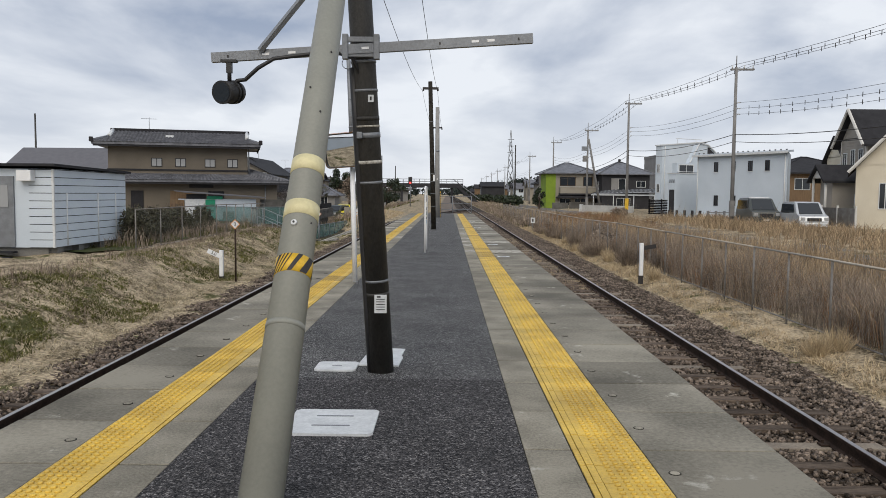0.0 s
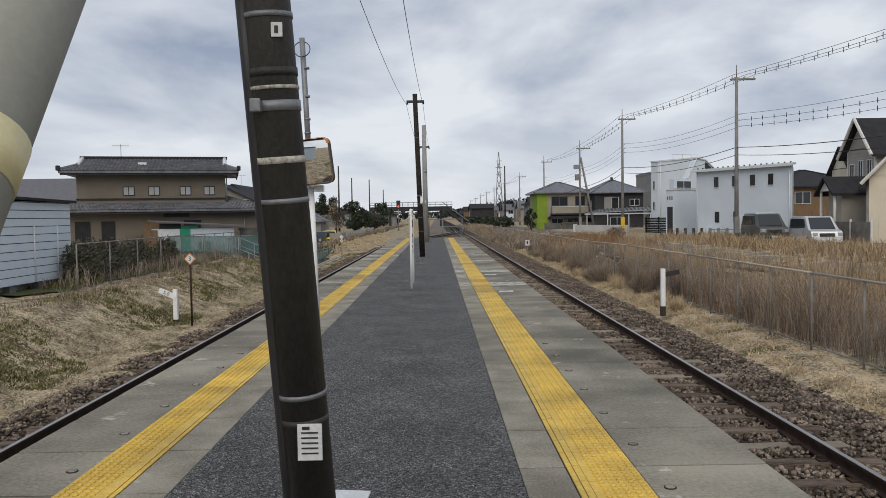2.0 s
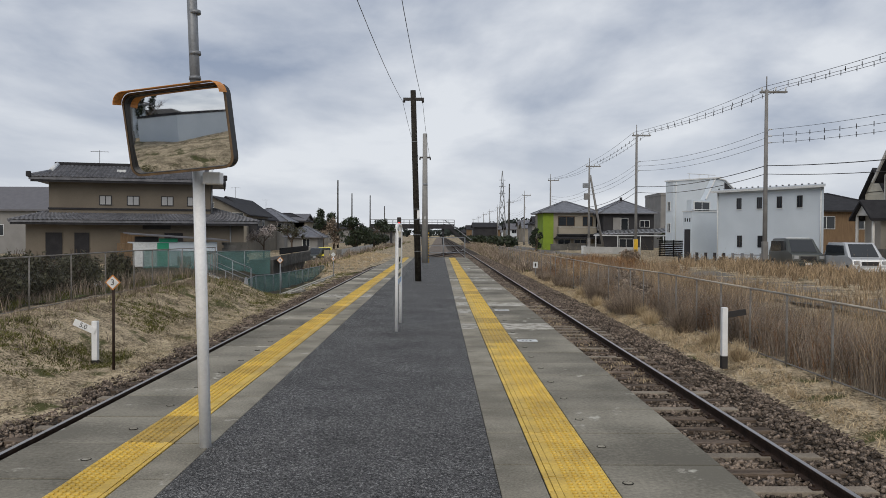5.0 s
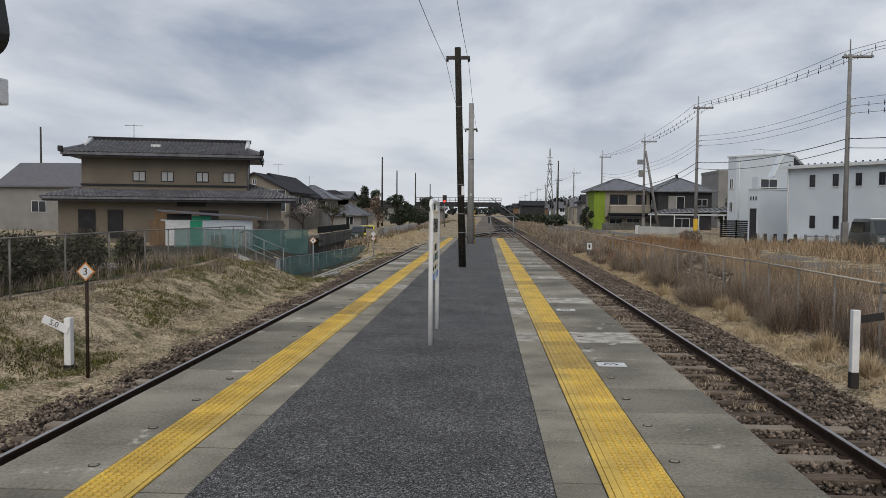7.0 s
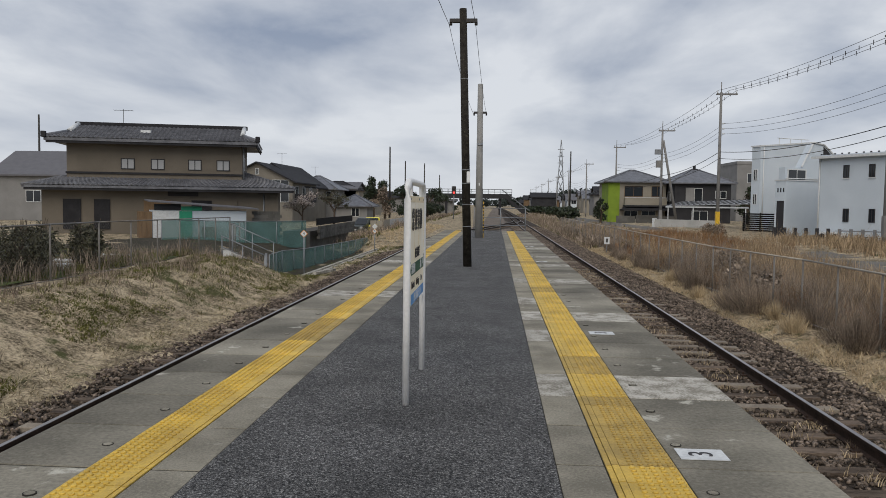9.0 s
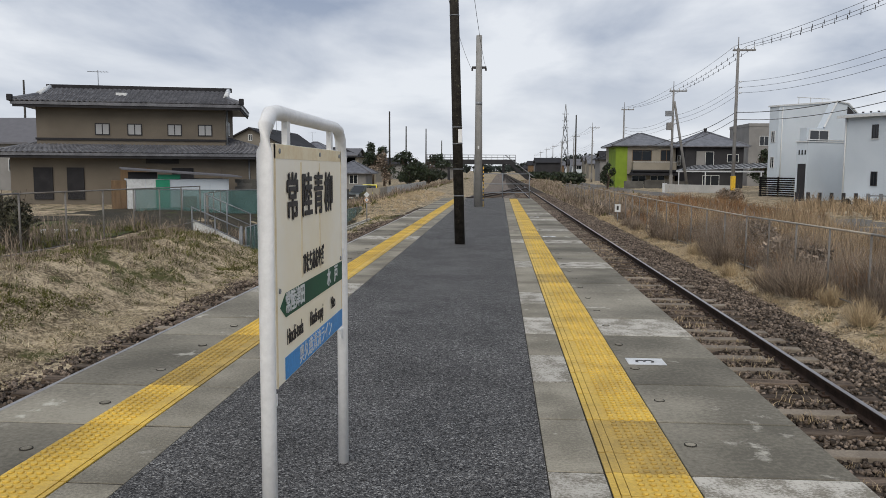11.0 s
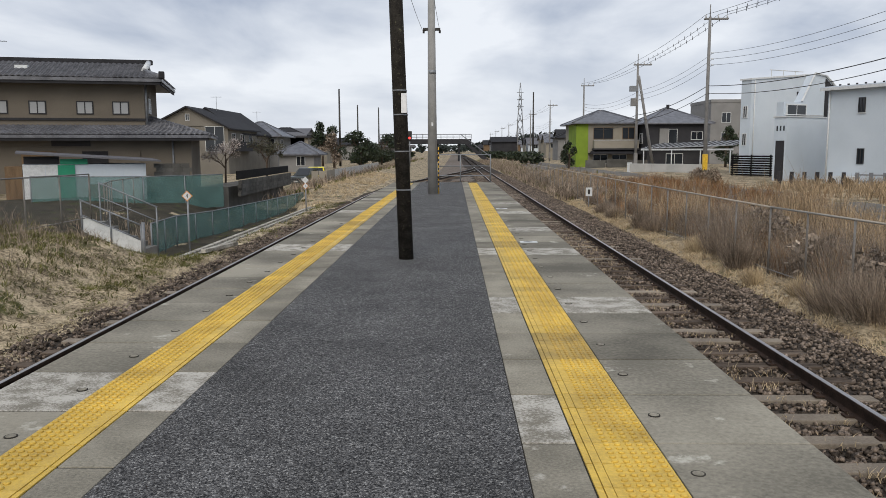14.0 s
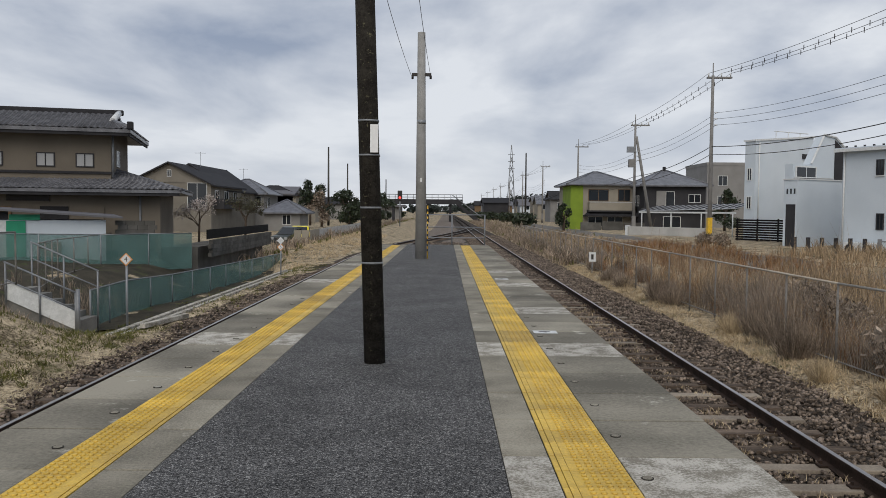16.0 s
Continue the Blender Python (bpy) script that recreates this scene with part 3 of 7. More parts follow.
rng = np.random.default_rng(5)
stones = []
for s in range(14):
    bm = bmesh.new()
    bmesh.ops.create_cube(bm, size=1.35)
    for q in bm.verts:
        q.co = Vector((q.co.x * rng.uniform(0.5, 1.25), q.co.y * rng.uniform(0.4, 1.1), q.co.z * rng.uniform(0.35, 1.0)))
    bmesh.ops.triangulate(bm, faces=bm.faces)
    bm.transform(Euler((rng.uniform(-0.6, 0.6), rng.uniform(-0.6, 0.6), 0)).to_matrix().to_4x4())
    bm.verts.ensure_lookup_table()
    stones.append((np.array([q.co[:] for q in bm.verts]), np.array([[q.index for q in fc.verts] for fc in bm.faces])))
    bm.free()


def scatter_stones(centre, lo, hi, y0, y1, count, size):
    vs, fs, base = [], [], 0
    us, ys = rng.uniform(lo, hi, count), y0 + (y1 - y0) * rng.uniform(0, 1, count) ** 1.5
    for u, y in zip(us, ys):
        gap = abs((y + 8) % 0.62 - 0.31)
        if abs(u) < 1.08 and gap > 0.19:
            continue
        sv, sf = stones[rng.integers(14)]
        a, r = rng.uniform(0, 6.28), size * rng.uniform(0.6, 1.3)
        c, s = math.cos(a) * r, math.sin(a) * r
        p = np.empty_like(sv)
        p[:, 0], p[:, 1], p[:, 2] = centre + u + sv[:, 0] * c - sv[:, 1] * s, y + sv[:, 0] * s + sv[:, 1] * c, ballast_height(u) - 0.012 + sv[:, 2] * r + rng.uniform(-0.01, 0.015)
        vs.append(p)
        fs.append(sf + base)
        base += len(sv)
    bulk("ballast", np.concatenate(vs), np.concatenate(fs), "ballast", "loose brown-grey crushed stone ballast", "ballast")


scatter_stones(3.50, -1.5, 2.4, -3.0, 52.0, 66000, 0.033)
scatter_stones(3.50, -1.5, 2.4, 51.0, 105.0, 24000, 0.042)
scatter_stones(-4.17, -1.75, 0.9, -1.0, 52.0, 32000, 0.033)
scatter_stones(-0.3, -2.2, 2.2, 55.0, 85.0, 7000, 0.045)


# ---- plants ----
def blades(name, count, where, height, width, material, label, lean=0.35, seed=1, bunch=1, level=None):
    """Thin upright blades of two pieces each; where(rng) gives x, y."""
    g = np.random.default_rng(seed)
    vs, fs = [], []
    for k in range(count // bunch):
        x0, y0 = where(g)
        for b in range(bunch):
            x, y = x0 + g.normal(0, 0.05) * (bunch > 1), y0 + g.normal(0, 0.05) * (bunch > 1)
            z = (land(x, y) if level is None else level) - 0.02
            h, a = height * g.uniform(0.5, 1.15) * max(0.45, 0.85 + 0.75 * noise.noise((x0 * 0.7, y0 * 0.45, 11.0))), g.uniform(0, 6.28)
            wx, wy = width * math.cos(a), width * math.sin(a)
            dx, dy = g.normal(0, lean) * h, g.normal(0, lean) * h
            i = len(vs)
            vs += [(x - wx, y - wy, z), (x + wx, y + wy, z), (x + wx * 0.8 + dx * 0.35, y + wy * 0.8 + dy * 0.35, z + h * 0.6), (x - wx * 0.8 + dx * 0.35, y - wy * 0.8 + dy * 0.35, z + h * 0.6), (x + dx, y + dy, z + h * g.uniform(0.85, 1.0))]
            fs += [(i, i + 1, i + 2), (i, i + 2, i + 3), (i + 3, i + 2, i + 4)]
    return bulk(name, vs, fs, material, label, "grass")


def reeds(g):
    while True:
        x, y = g.uniform(7.0, 11.8), 3 + 45 * g.uniform(0, 1) ** 1.15
        if noise.noise((x * 0.35, y * 0.22, 1.0)) > -0.25 + 0.1 * smooth(34, 48, y):
            return x, y


def reeds_near(g):
    return g.uniform(6.9, 8.6), 4 + 38 * g.uniform(0, 1) ** 1.2


def verge(g):
    return 5.75 + abs(g.normal(0, 0.55)), g.uniform(2, 62)


def bank(g):
    return g.uniform(-9.2, -5.6), g.uniform(4, 36.5)


def bank_green(g):
    while True:
        x, y = g.uniform(-9.3, -6.2), g.uniform(4, 38)
        if noise.noise((x * 0.6, y * 0.3, 5.0)) > 0.12:
            return x, y


blades("reed_bed", 20000, reeds, 1.02, 0.0065, "reed", "tall dry brown reeds behind the fence", 0.26, 2, 3)
blades("brush", 24000, reeds_near, 1.12, 0.0045, "brush", "grey-brown bare brush along the fence", 0.26, 3, 5)
blades("russet_weeds", 7000, lambda g: (6.95 + abs(g.normal(0, 0.9)), 24 + g.normal(0, 9) if g.random() < 0.6 else g.uniform(4, 60)), 0.95, 0.005, "russet", "russet dead weeds pressed against the fence", 0.35, 21, 10)
blades("tall_stalks", 1300, lambda g: (g.uniform(7.2, 11.6), g.uniform(3, 56)), 1.75, 0.005, "reed", "single tall pale stalks above the reeds", 0.16, 22, 2)
blades("verge_grass", 30000, verge, 0.12, 0.006, "straw", "straw-coloured dead grass along the ballast", 1.2, 4, 6)
blades("verge_tufts", 3500, verge, 0.24, 0.005, "straw", "upright tufts of dead grass along the ballast", 0.5, 24, 10)
blades("bank_grass", 52000, bank, 0.085, 0.006, "bank_straw", "short dead grass on the bank", 1.5, 5, 6)
blades("bank_greens", 26000, bank_green, 0.09, 0.010, "grass", "patches of low green winter weeds", 0.6, 6, 8)
blades("lane_russet", 6000, lambda g: (g.uniform(9.3, 14.0), g.uniform(46, 70)), 0.75, 0.008, "russet", "russet dead weeds beside the lane", 0.4, 26, 6)
blades("lane_grass", 12000, lambda g: (g.uniform(7.4, 11.6), g.uniform(30, 100)), 0.5, 0.012, "reed", "dead grass between fence and lane", 0.4, 7, 6)
blades("field_grass", 9000, lambda g: (g.uniform(15.5, 21.5), g.uniform(22, 58)), 0.7, 0.014, "reed", "dry weeds on the vacant lot by the houses", 0.35, 8, 6)
blades("track_weeds", 2600, lambda g: (3.3 + g.normal(0, 0.45), g.uniform(17, 42)), 0.10, 0.004, "straw", "dry weeds between the sleepers", 0.6, 12, 8, level=-1.09)
blades("bank_weeds", 8000, lambda g: (g.uniform(-9.3, -5.9), 38 - abs(g.normal(0, 5.5))), 0.13, 0.008, "grass", "thick low green weeds at the bank's far end", 0.7, 16, 8)
blades("crest_weeds", 4000, lambda g: (-8.6 + g.normal(0, 0.35), g.uniform(7, 34)), 0.12, 0.007, "grass", "green weeds along the bank crest", 0.7, 17, 8)
blades("bank_stalks", 3500, lambda g: (-9.1 + abs(g.normal(0, 0.7)), g.uniform(8, 37)), 0.35, 0.005, "brush", "dry brown stalks on the bank crest", 0.4, 13, 6)
blades("far_weeds", 14000, lambda g: ((5.9 + abs(g.normal(0, 2.2)) if g.random() < 0.65 else -8.5 - abs(g.normal(0, 2.0))), 60 + 150 * g.random() ** 1.4), 0.75, 0.022, "brush", "brown dead weeds along the far line", 0.35, 27, 5)
blades("far_green", 6000, lambda g: ((6.0 + abs(g.normal(0, 2.5)) if g.random() < 0.6 else -8.0 - abs(g.normal(0, 2.5))), 60 + 170 * g.random() ** 1.3), 0.4, 0.03, "grass", "dull green weeds along the far line", 0.5, 28, 5)
blades("drain_grass", 5000, lambda g: (g.uniform(-8.6, -5.4), g.uniform(37, 58)), 0.12, 0.01, "grass", "green weeds beside the drain", 0.5, 9, 6)


def crown(bm, centre, radii, count, leaf, g):
    for k in range(count):
        d = Vector((g.normal(), g.normal(), g.normal())).normalized()
        lump = 0.75 + 0.35 * noise.noise(d * 2.3 + Vector(centre))
        r = lump * g.uniform(0.55, 1.0)
        p = Vector(centre) + Vector((d.x * radii[0], d.y * radii[1], d.z * radii[2])) * r
        a, b = Vector((g.normal(), g.normal(), g.normal())).normalized(), Vector((g.normal(), g.normal(), g.normal())).normalized()
        s = leaf * g.uniform(0.6, 1.3)
        q = [bm.verts.new(p + s * o) for o in (a, b * 0.6, -a, -b * 0.6)]
        bm.faces.new(q)


def tree(place, height, spread, label, material="leaf", count=1800, leaf=0.22, trunk=0.16, seed=1, shape=1.0, bare=False, name="tree"):
    g = np.random.default_rng(seed)
    t = thing(name, place, label, "tree")
    bm = bmesh.new()
    tube(bm, (0, 0, -0.2), (0.05, 0, height * 0.45), trunk, trunk * 0.7, 8)
    tips = []

    def limb(p, d, length, r, depth):
        e = p + d * length
        tube(bm, p, e, r, r * 0.6, 5 if depth else 6)
        tips.append(e)
        if depth < (4 if bare else 2):
            for _ in range(3):
                nd = (d + Vector((g.normal(0, 0.5), g.normal(0, 0.5), g.normal(0.15, 0.35)))).normalized()
                limb(p + d * length * g.uniform(0.55, 1.0), nd, length * g.uniform(0.55, 0.75), r * 0.55, depth + 1)

    for k in range(5):
        a = 6.28 * k / 5 + g.uniform(-0.4, 0.4)
        limb(Vector((0.03, 0, height * g.uniform(0.28, 0.45))), Vector((math.cos(a) * 0.7, math.sin(a) * 0.7, 0.8)).normalized(), height * 0.24, trunk * 0.45, 0)
    part("trunk", bm, "bark", t)
    if not bare:
        bm = bmesh.new()
        for k in range(7):
            c = (g.normal(0, spread * 0.35), g.normal(0, spread * 0.35), height * (0.20 + 0.105 * k))
            f = 1.0 - 0.55 * shape * k / 7
            crown(bm, c, (spread * 0.75 * f, spread * 0.75 * f, height * 0.20), count // 7, leaf, g)
        part("crown", bm, material, t)
    elif material != "bark":
        bm = bmesh.new()
        for e in tips:
            if g.random() < 0.5:
                crown(bm, e, (0.25, 0.25, 0.25), 5, leaf, g)
        part("crown", bm, material, t)
    return t


def shrub(place, radii, label, material, count=900, leaf=0.10, seed=1, name="shrub"):
    g = np.random.default_rng(seed)
    t = thing(name, place, label, "shrub")
    bm = bmesh.new()
    for k in range(26):
        a = g.uniform(0, 6.28)
        tube(bm, (g.normal(0, 0.1), g.normal(0, 0.1), -0.1), (radii[0] * 0.8 * math.cos(a) * g.random(), radii[1] * 0.8 * math.sin(a) * g.random(), radii[2] * g.uniform(0.9, 1.9)), 0.014, 0.005, 5)
    part("stem", bm, "bark", t)
    bm = bmesh.new()
    crown(bm, (0, 0, radii[2] * 0.9), radii, count, leaf, g)
    part("foliage", bm, material, t)
    return t


def twig_bush(place, radius, height, label, material="brush", count=900, seed=1):
    """Thin bare twigs that spread from one foot."""
    g = np.random.default_rng(seed)
    vs, fs = [], []
    for k in range(count):
        a, q = g.uniform(0, 6.28), math.sqrt(g.random())
        b = Vector((math.cos(a), math.sin(a), 0)) * radius * q
        foot = b * g.uniform(0.2, 0.75)
        tip = b * g.uniform(0.9, 1.25) + Vector((g.normal(0, 0.06), g.normal(0, 0.06), height * (1 - 0.5 * q * q) * g.uniform(0.55, 1.1)))
        mid = foot.lerp(tip, 0.55) + Vector((g.normal(0, 0.05), g.normal(0, 0.05), 0))
        wv = Vector((math.sin(a + g.normal(0, 1)), math.cos(a), 0)) * 0.0045
        i = len(vs)
        vs += [tuple(foot - wv), tuple(foot + wv), tuple(mid + wv), tuple(mid - wv), tuple(tip)]
        fs += [(i, i + 1, i + 2), (i, i + 2, i + 3), (i + 3, i + 2, i + 4)]
    ob = bulk("twig_bush", vs, fs, material, label, "shrub", "")
    ob.location = place
    return ob


# ---- platform things ----
# strut pole that leans along the walk against the dark pole
def on_strut(z):
    return Vector((-0.800 + 0.015 * z, -0.928 + 0.7274 * z, z))


strut = thing("strut_pole", (0, 0, 0), "grey painted steel strut pole leaning against the dark pole", "pole")
tubepart("pole", on_strut(-0.1), on_strut(4.05), 0.102, "strut_paint", strut, r1=0.078, n=28)
for z, half, material, name, label in ((1.60, 0.040, "cream_tape", "tape_band", "peeling cream tape"), (1.355, 0.038, "cream_tape", "tape_band", "peeling cream tape"), (1.07, 0.042, "yellow_tape", "tape_band", "black and yellow hazard tape"), (0.80, 0.012, "strut_paint", "collar", "")):
    tubepart(name, on_strut(z - half), on_strut(z + half), 0.1036 - 0.0058 * z, material, strut, label, n=28)
axis = (on_strut(2) - on_strut(1)).normalized()
side, front = Vector((1, 0, 0)), axis.cross(Vector((1, 0, 0))).normalized()
for a0, wide in ((150, 22), (196, 12), (216, 5), (228, 5), (240, 4), (262, 14), (300, 24), (352, 26)):
    bm = bmesh.new()
    for k in range(6):
        u0, u1 = k / 6, (k + 1) / 6
        for j in range(3):
            quad = []
            for u, w2 in ((u0, j / 3), (u0, (j + 1) / 3), (u1, (j + 1) / 3), (u1, j / 3)):
                q = radians(a0 + wide * w2 + 30 * u)
                quad.append(bm.verts.new(on_strut(1.07) + axis * (-0.051 + 0.102 * u) + 0.0985 * (math.cos(q) * side + math.sin(q) * front)))
            bm.faces.new(quad)
    part("hazard_stripe", bm, "ink", strut, "black stripe of the hazard tape")
near = on_strut(1.262) + 0.091 * (Vector((-0.10, 0, 0)) + 0.99 * Vector((0, -0.81, 0.588)))
bm = bmesh.new()
tube(bm, near, near + Vector((-0.002, -0.012, 0.009)), 0.016, n=12)
part("bolt", bm, "plate", strut, "white washer and bolt")
bm = bmesh.new()
tube(bm, near + Vector((-0.002, -0.012, 0.009)), near + Vector((-0.003, -0.016, 0.012)), 0.006, n=8)
part("bolt_head", bm, "ink", strut)
for z, a in ((2.05, -0.4), (1.9, 0.5), (1.28, 0.9), (2.3, 0.7)):
    q = on_strut(z) + 0.090 * (math.sin(a) * Vector((1, 0, 0)) + math.cos(a) * Vector((0, -0.80, 0.58)))
    tubepart("rivet", q, q + 0.008 * Vector((0, -0.8, 0.58)), 0.006, "ink", strut, n=8)


def on_pole(z):
    return Vector((-0.522 - 0.052 * z, 2.23 - 0.085 * z, z))


pole = thing("equipment_pole", (0, 0, 0), "dark brown leaning platform pole with metal bands", "pole")
tubepart("shaft", on_pole(-0.1), on_pole(5.2), 0.1035, "dark_pole", pole, r1=0.086, n=28)
for z in (2.50, 2.28, 1.565, 0.77):
    tubepart("steel_band", on_pole(z - 0.010), on_pole(z + 0.010), 0.105 - 0.0022 * z, "grey_steel", pole, "galvanised strap", n=28)
for z, half in ((2.005, 0.007), (1.725, 0.013)):
    tubepart("tape_band", on_pole(z - half), on_pole(z + half), 0.1048 - 0.0022 * z, "slab_pale", pole, "pale worn tape", n=28)
for z in (2.065, 0.66):
    tubepart("steel_band", on_pole(z - 0.016), on_pole(z + 0.016), 0.1045 - 0.0022 * z, "dark_pole", pole, n=28)
tubepart("hose_clamp", on_pole(1.935 - 0.020), on_pole(1.935 + 0.020), 0.1055 - 0.0022 * 1.935, "grey_steel", pole, "slotted steel hose clamp", n=28)
c = on_pole(1.93) + Vector((-0.045, -0.105, 0))
boxpart("clamp_screw", (c.x - 0.03, c.y - 0.02, c.z - 0.03), (c.x + 0.012, c.y + 0.012, c.z + 0.022), "grey_steel", pole, "", 0.006)
bm = bmesh.new()
bent(bm, [on_pole(z) + Vector((-0.082, -0.035, 0)) for z in (-0.02, 0.5, 1.0, 1.6, 2.0, 2.45)], 0.030, 10)
part("conduit", bm, "black_rubber", pole)
c = on_pole(0.585) + Vector((0.035, -0.104, 0))
tag = boxpart("notice_plate", (c.x - 0.05, c.y - 0.006, c.z - 0.075), (c.x + 0.05, c.y, c.z + 0.075), "plate", pole, "white notice sticker", 0.002)
for k in range(5):
    boxpart("print_line", (c.x - 0.034, c.y - 0.009, c.z + 0.036 - 0.021 * k), (c.x + 0.034, c.y - 0.0062, c.z + 0.042 - 0.021 * k), "ink", tag)
boxpart("notice_head", (c.x - 0.03, c.y - 0.009, c.z + 0.052), (c.x + 0.0, c.y - 0.0062, c.z + 0.064), "ink", tag)
c = on_pole(2.21) + Vector((0.05, -0.092, 0))
tag = boxpart("number_tag", (c.x - 0.022, c.y - 0.006, c.z - 0.028), (c.x + 0.022, c.y, c.z + 0.028), "plate", pole, "small white tag", 0.003)
boxpart("tag_mark", (c.x - 0.008, c.y - 0.009, c.z - 0.014), (c.x + 0.006, c.y - 0.0062, c.z + 0.014), "ink", tag)

# steel cross arm with a lamp, clamped to the pole
arm = thing("cross_arm", (0, 0, 0), "galvanised steel cross arm clamped to the dark pole", "cross arm")
A0, A1 = Vector((-1.80, 1.86, 2.50)), Vector((0.66, 1.86, 2.665))
across = (A1 - A0).normalized()
rise = Vector((-across.z, 0, across.x))
bm = bmesh.new()
prism(bm, [(0.0, -0.036), (A1.x - A0.x, -0.036), (A1.x - A0.x, 0.036), (0.0, 0.036)], 0.0, 0.05, "y")
bm.transform(Matrix.Translation(A0) @ Matrix.Rotation(-math.asin(across.z), 4, "Y"))
part("beam", bm, "grey_steel", arm)
for s in (0.13, 0.42, 0.62, 1.18, 1.75, 2.02, 2.14, 2.35):
    p = A0 + across * s
    long = 0.055 if s in (0.42, 0.62, 1.18, 2.02, 2.14) else 0.012
    bm = bmesh.new()
    box(bm, (-long / 2, -0.003, -0.009), (long / 2, 0.0, 0.009))
    bm.transform(Matrix.Translation(p + Vector((0, 0, 0))) @ Matrix.Rotation(-math.asin(across.z), 4, "Y"))
    part("slot", bm, "white_paint" if long > 0.02 else "ink", arm, "slotted hole")
for dz in (-0.055, 0.055):
    c = on_pole(2.59 + dz)
    boxpart("clamp", (c.x - 0.13, c.y - 0.145, c.z - 0.02), (c.x + 0.13, c.y - 0.115, c.z + 0.02), "grey_steel", arm, bevel=0.004)
for dx in (-0.12, 0.12):
    c = on_pole(2.59)
    boxpart("clamp_bolt", (c.x + dx - 0.022, c.y - 0.16, c.z - 0.095), (c.x + dx + 0.022, c.y - 0.10, c.z + 0.095), "grey_steel", arm, bevel=0.006)
bm = bmesh.new()
p0, p1 = Vector((-1.42, 1.84, 2.55)), Vector((-0.80, 1.84, 3.30))
tube(bm, p0, p1, 0.026, n=4)
part("brace", bm, "grey_steel", arm, "steel angle brace")
lamp = thing("spot_lamp", (-1.655, 1.84, 2.49), "black cylindrical spot lamp hanging from the arm", "lamp")
bm = bmesh.new()
d = Vector((-0.35, -0.90, -0.12)).normalized()
c = Vector((0.0, 0.0, -0.255))
tube(bm, c - d * 0.10, c + d * 0.10, 0.078, 0.088, 24)
part("housing", bm, "black_rubber", lamp)
for s in (-0.06, -0.02):
    bm = bmesh.new()
    tube(bm, c + d * (s - 0.008), c + d * (s + 0.008), 0.090, n=24)
    part("cooling_ring", bm, "black_rubber", lamp)
bm = bmesh.new()
tube(bm, c + d * 0.098, c + d * 0.104, 0.074, n=24)
part("lens", bm, "glass", lamp)
bm = bmesh.new()
tube(bm, (0, 0, -0.18), (0, 0, -0.02), 0.016)
box(bm, (-0.06, -0.03, -0.03), (0.06, 0.03, -0.012))
box(bm, (-0.02, -0.02, -0.11), (0.02, 0.02, -0.03))
part("bracket", bm, "black_rubber", lamp)
bm = bmesh.new()
bent(bm, [(0.02, 0, -0.20), (0.06, 0.01, -0.165), (0.12, 0.0, -0.16), (0.22, 0.0, -0.07), (0.34, 0.0, 0.0), (0.55, 0.01, 0.03), (0.80, 0.02, 0.06), (0.93, 0.06, 0.02), (0.99, 0.12, -0.12), (1.0, 0.14, -0.3)], 0.016, 8)
part("cable", bm, "black_rubber", lamp, "thick black cable")

# covers in the paving
def cover(x0, x1, y0, y1, label, marks):
    t = thing("access_cover", ((x0 + x1) / 2, (y0 + y1) / 2, 0.0), label, "access cover", "covers in the paving")
    hx, hy, c = (x1 - x0) / 2, (y1 - y0) / 2, 0.03
    bm = bmesh.new()
    prism(bm, [(-hx + c, -hy), (hx - c, -hy), (hx, -hy + c), (hx, hy - c), (hx - c, hy), (-hx + c, hy), (-hx, hy - c), (-hx, -hy + c)], 0.002, 0.018, "z")
    part("lid", bm, "plate", t)
    for mx, my, ml in marks:
        boxpart("grip_slot", (mx - ml / 2, my - 0.008, 0.018), (mx + ml / 2, my + 0.008, 0.0205), "grey_steel", t)
    return t


cover(-0.985, -0.43, 0.46, 1.0, "white octagonal steel cover in the asphalt", [(0, 0.11, 0.24), (0, -0.10, 0.24)])
cover(-1.08, -0.735, 2.19, 2.51, "small white steel cover in the asphalt", [(0, 0.0, 0.08)])
bm = bmesh.new()
prism(bm, [(-0.74, 2.42), (-0.39, 2.40), (-0.37, 2.75), (-0.39, 2.80), (-0.37, 3.12), (-0.56, 3.15), (-0.70, 3.02), (-0.72, 2.7)], 0.001, 0.012, "z")
solid("mortar_patch", bm, "plate", "pale mortar patch round the dark pole", "mortar patch")

# traffic mirror
mir = thing("traffic_mirror", (-1.505, 8.76, 0.0), "rectangular convex mirror in an orange frame on a white post", "traffic mirror")
tubepart("post", (0, 0, -0.01), (-0.05, 0, 1.98), 0.040, "white_paint", mir, "white painted post")
tubepart("upper_post", (-0.05, 0.0, 1.98), (-0.115, 0, 3.72), 0.034, "grey_steel", mir, "galvanised upper post")
for z in (2.55, 2.72, 3.0, 3.35):
    tubepart("clamp_band", (-0.07, 0, z - 0.012), (-0.071, 0, z + 0.012), 0.040, "grey_steel", mir)
bm = bmesh.new()
bent(bm, [(-0.115 + 0.10 * math.cos(a), -0.02 + 0.03 * math.sin(a), 3.58 + 0.10 * math.sin(a)) for a in [k * 0.42 for k in range(16)]], 0.006, 6)
part("wire_coil", bm, "black_rubber", mir)


def rounded(w, h, r, n=6):
    out = []
    for cx, cz, a0 in ((w / 2 - r, h / 2 - r, 0), (-w / 2 + r, h / 2 - r, 90), (-w / 2 + r, -h / 2 + r, 180), (w / 2 - r, -h / 2 + r, 270)):
        out += [(cx + r * math.cos(radians(a0 + 90 * k / n)), cz + r * math.sin(radians(a0 + 90 * k / n))) for k in range(n + 1)]
    return out


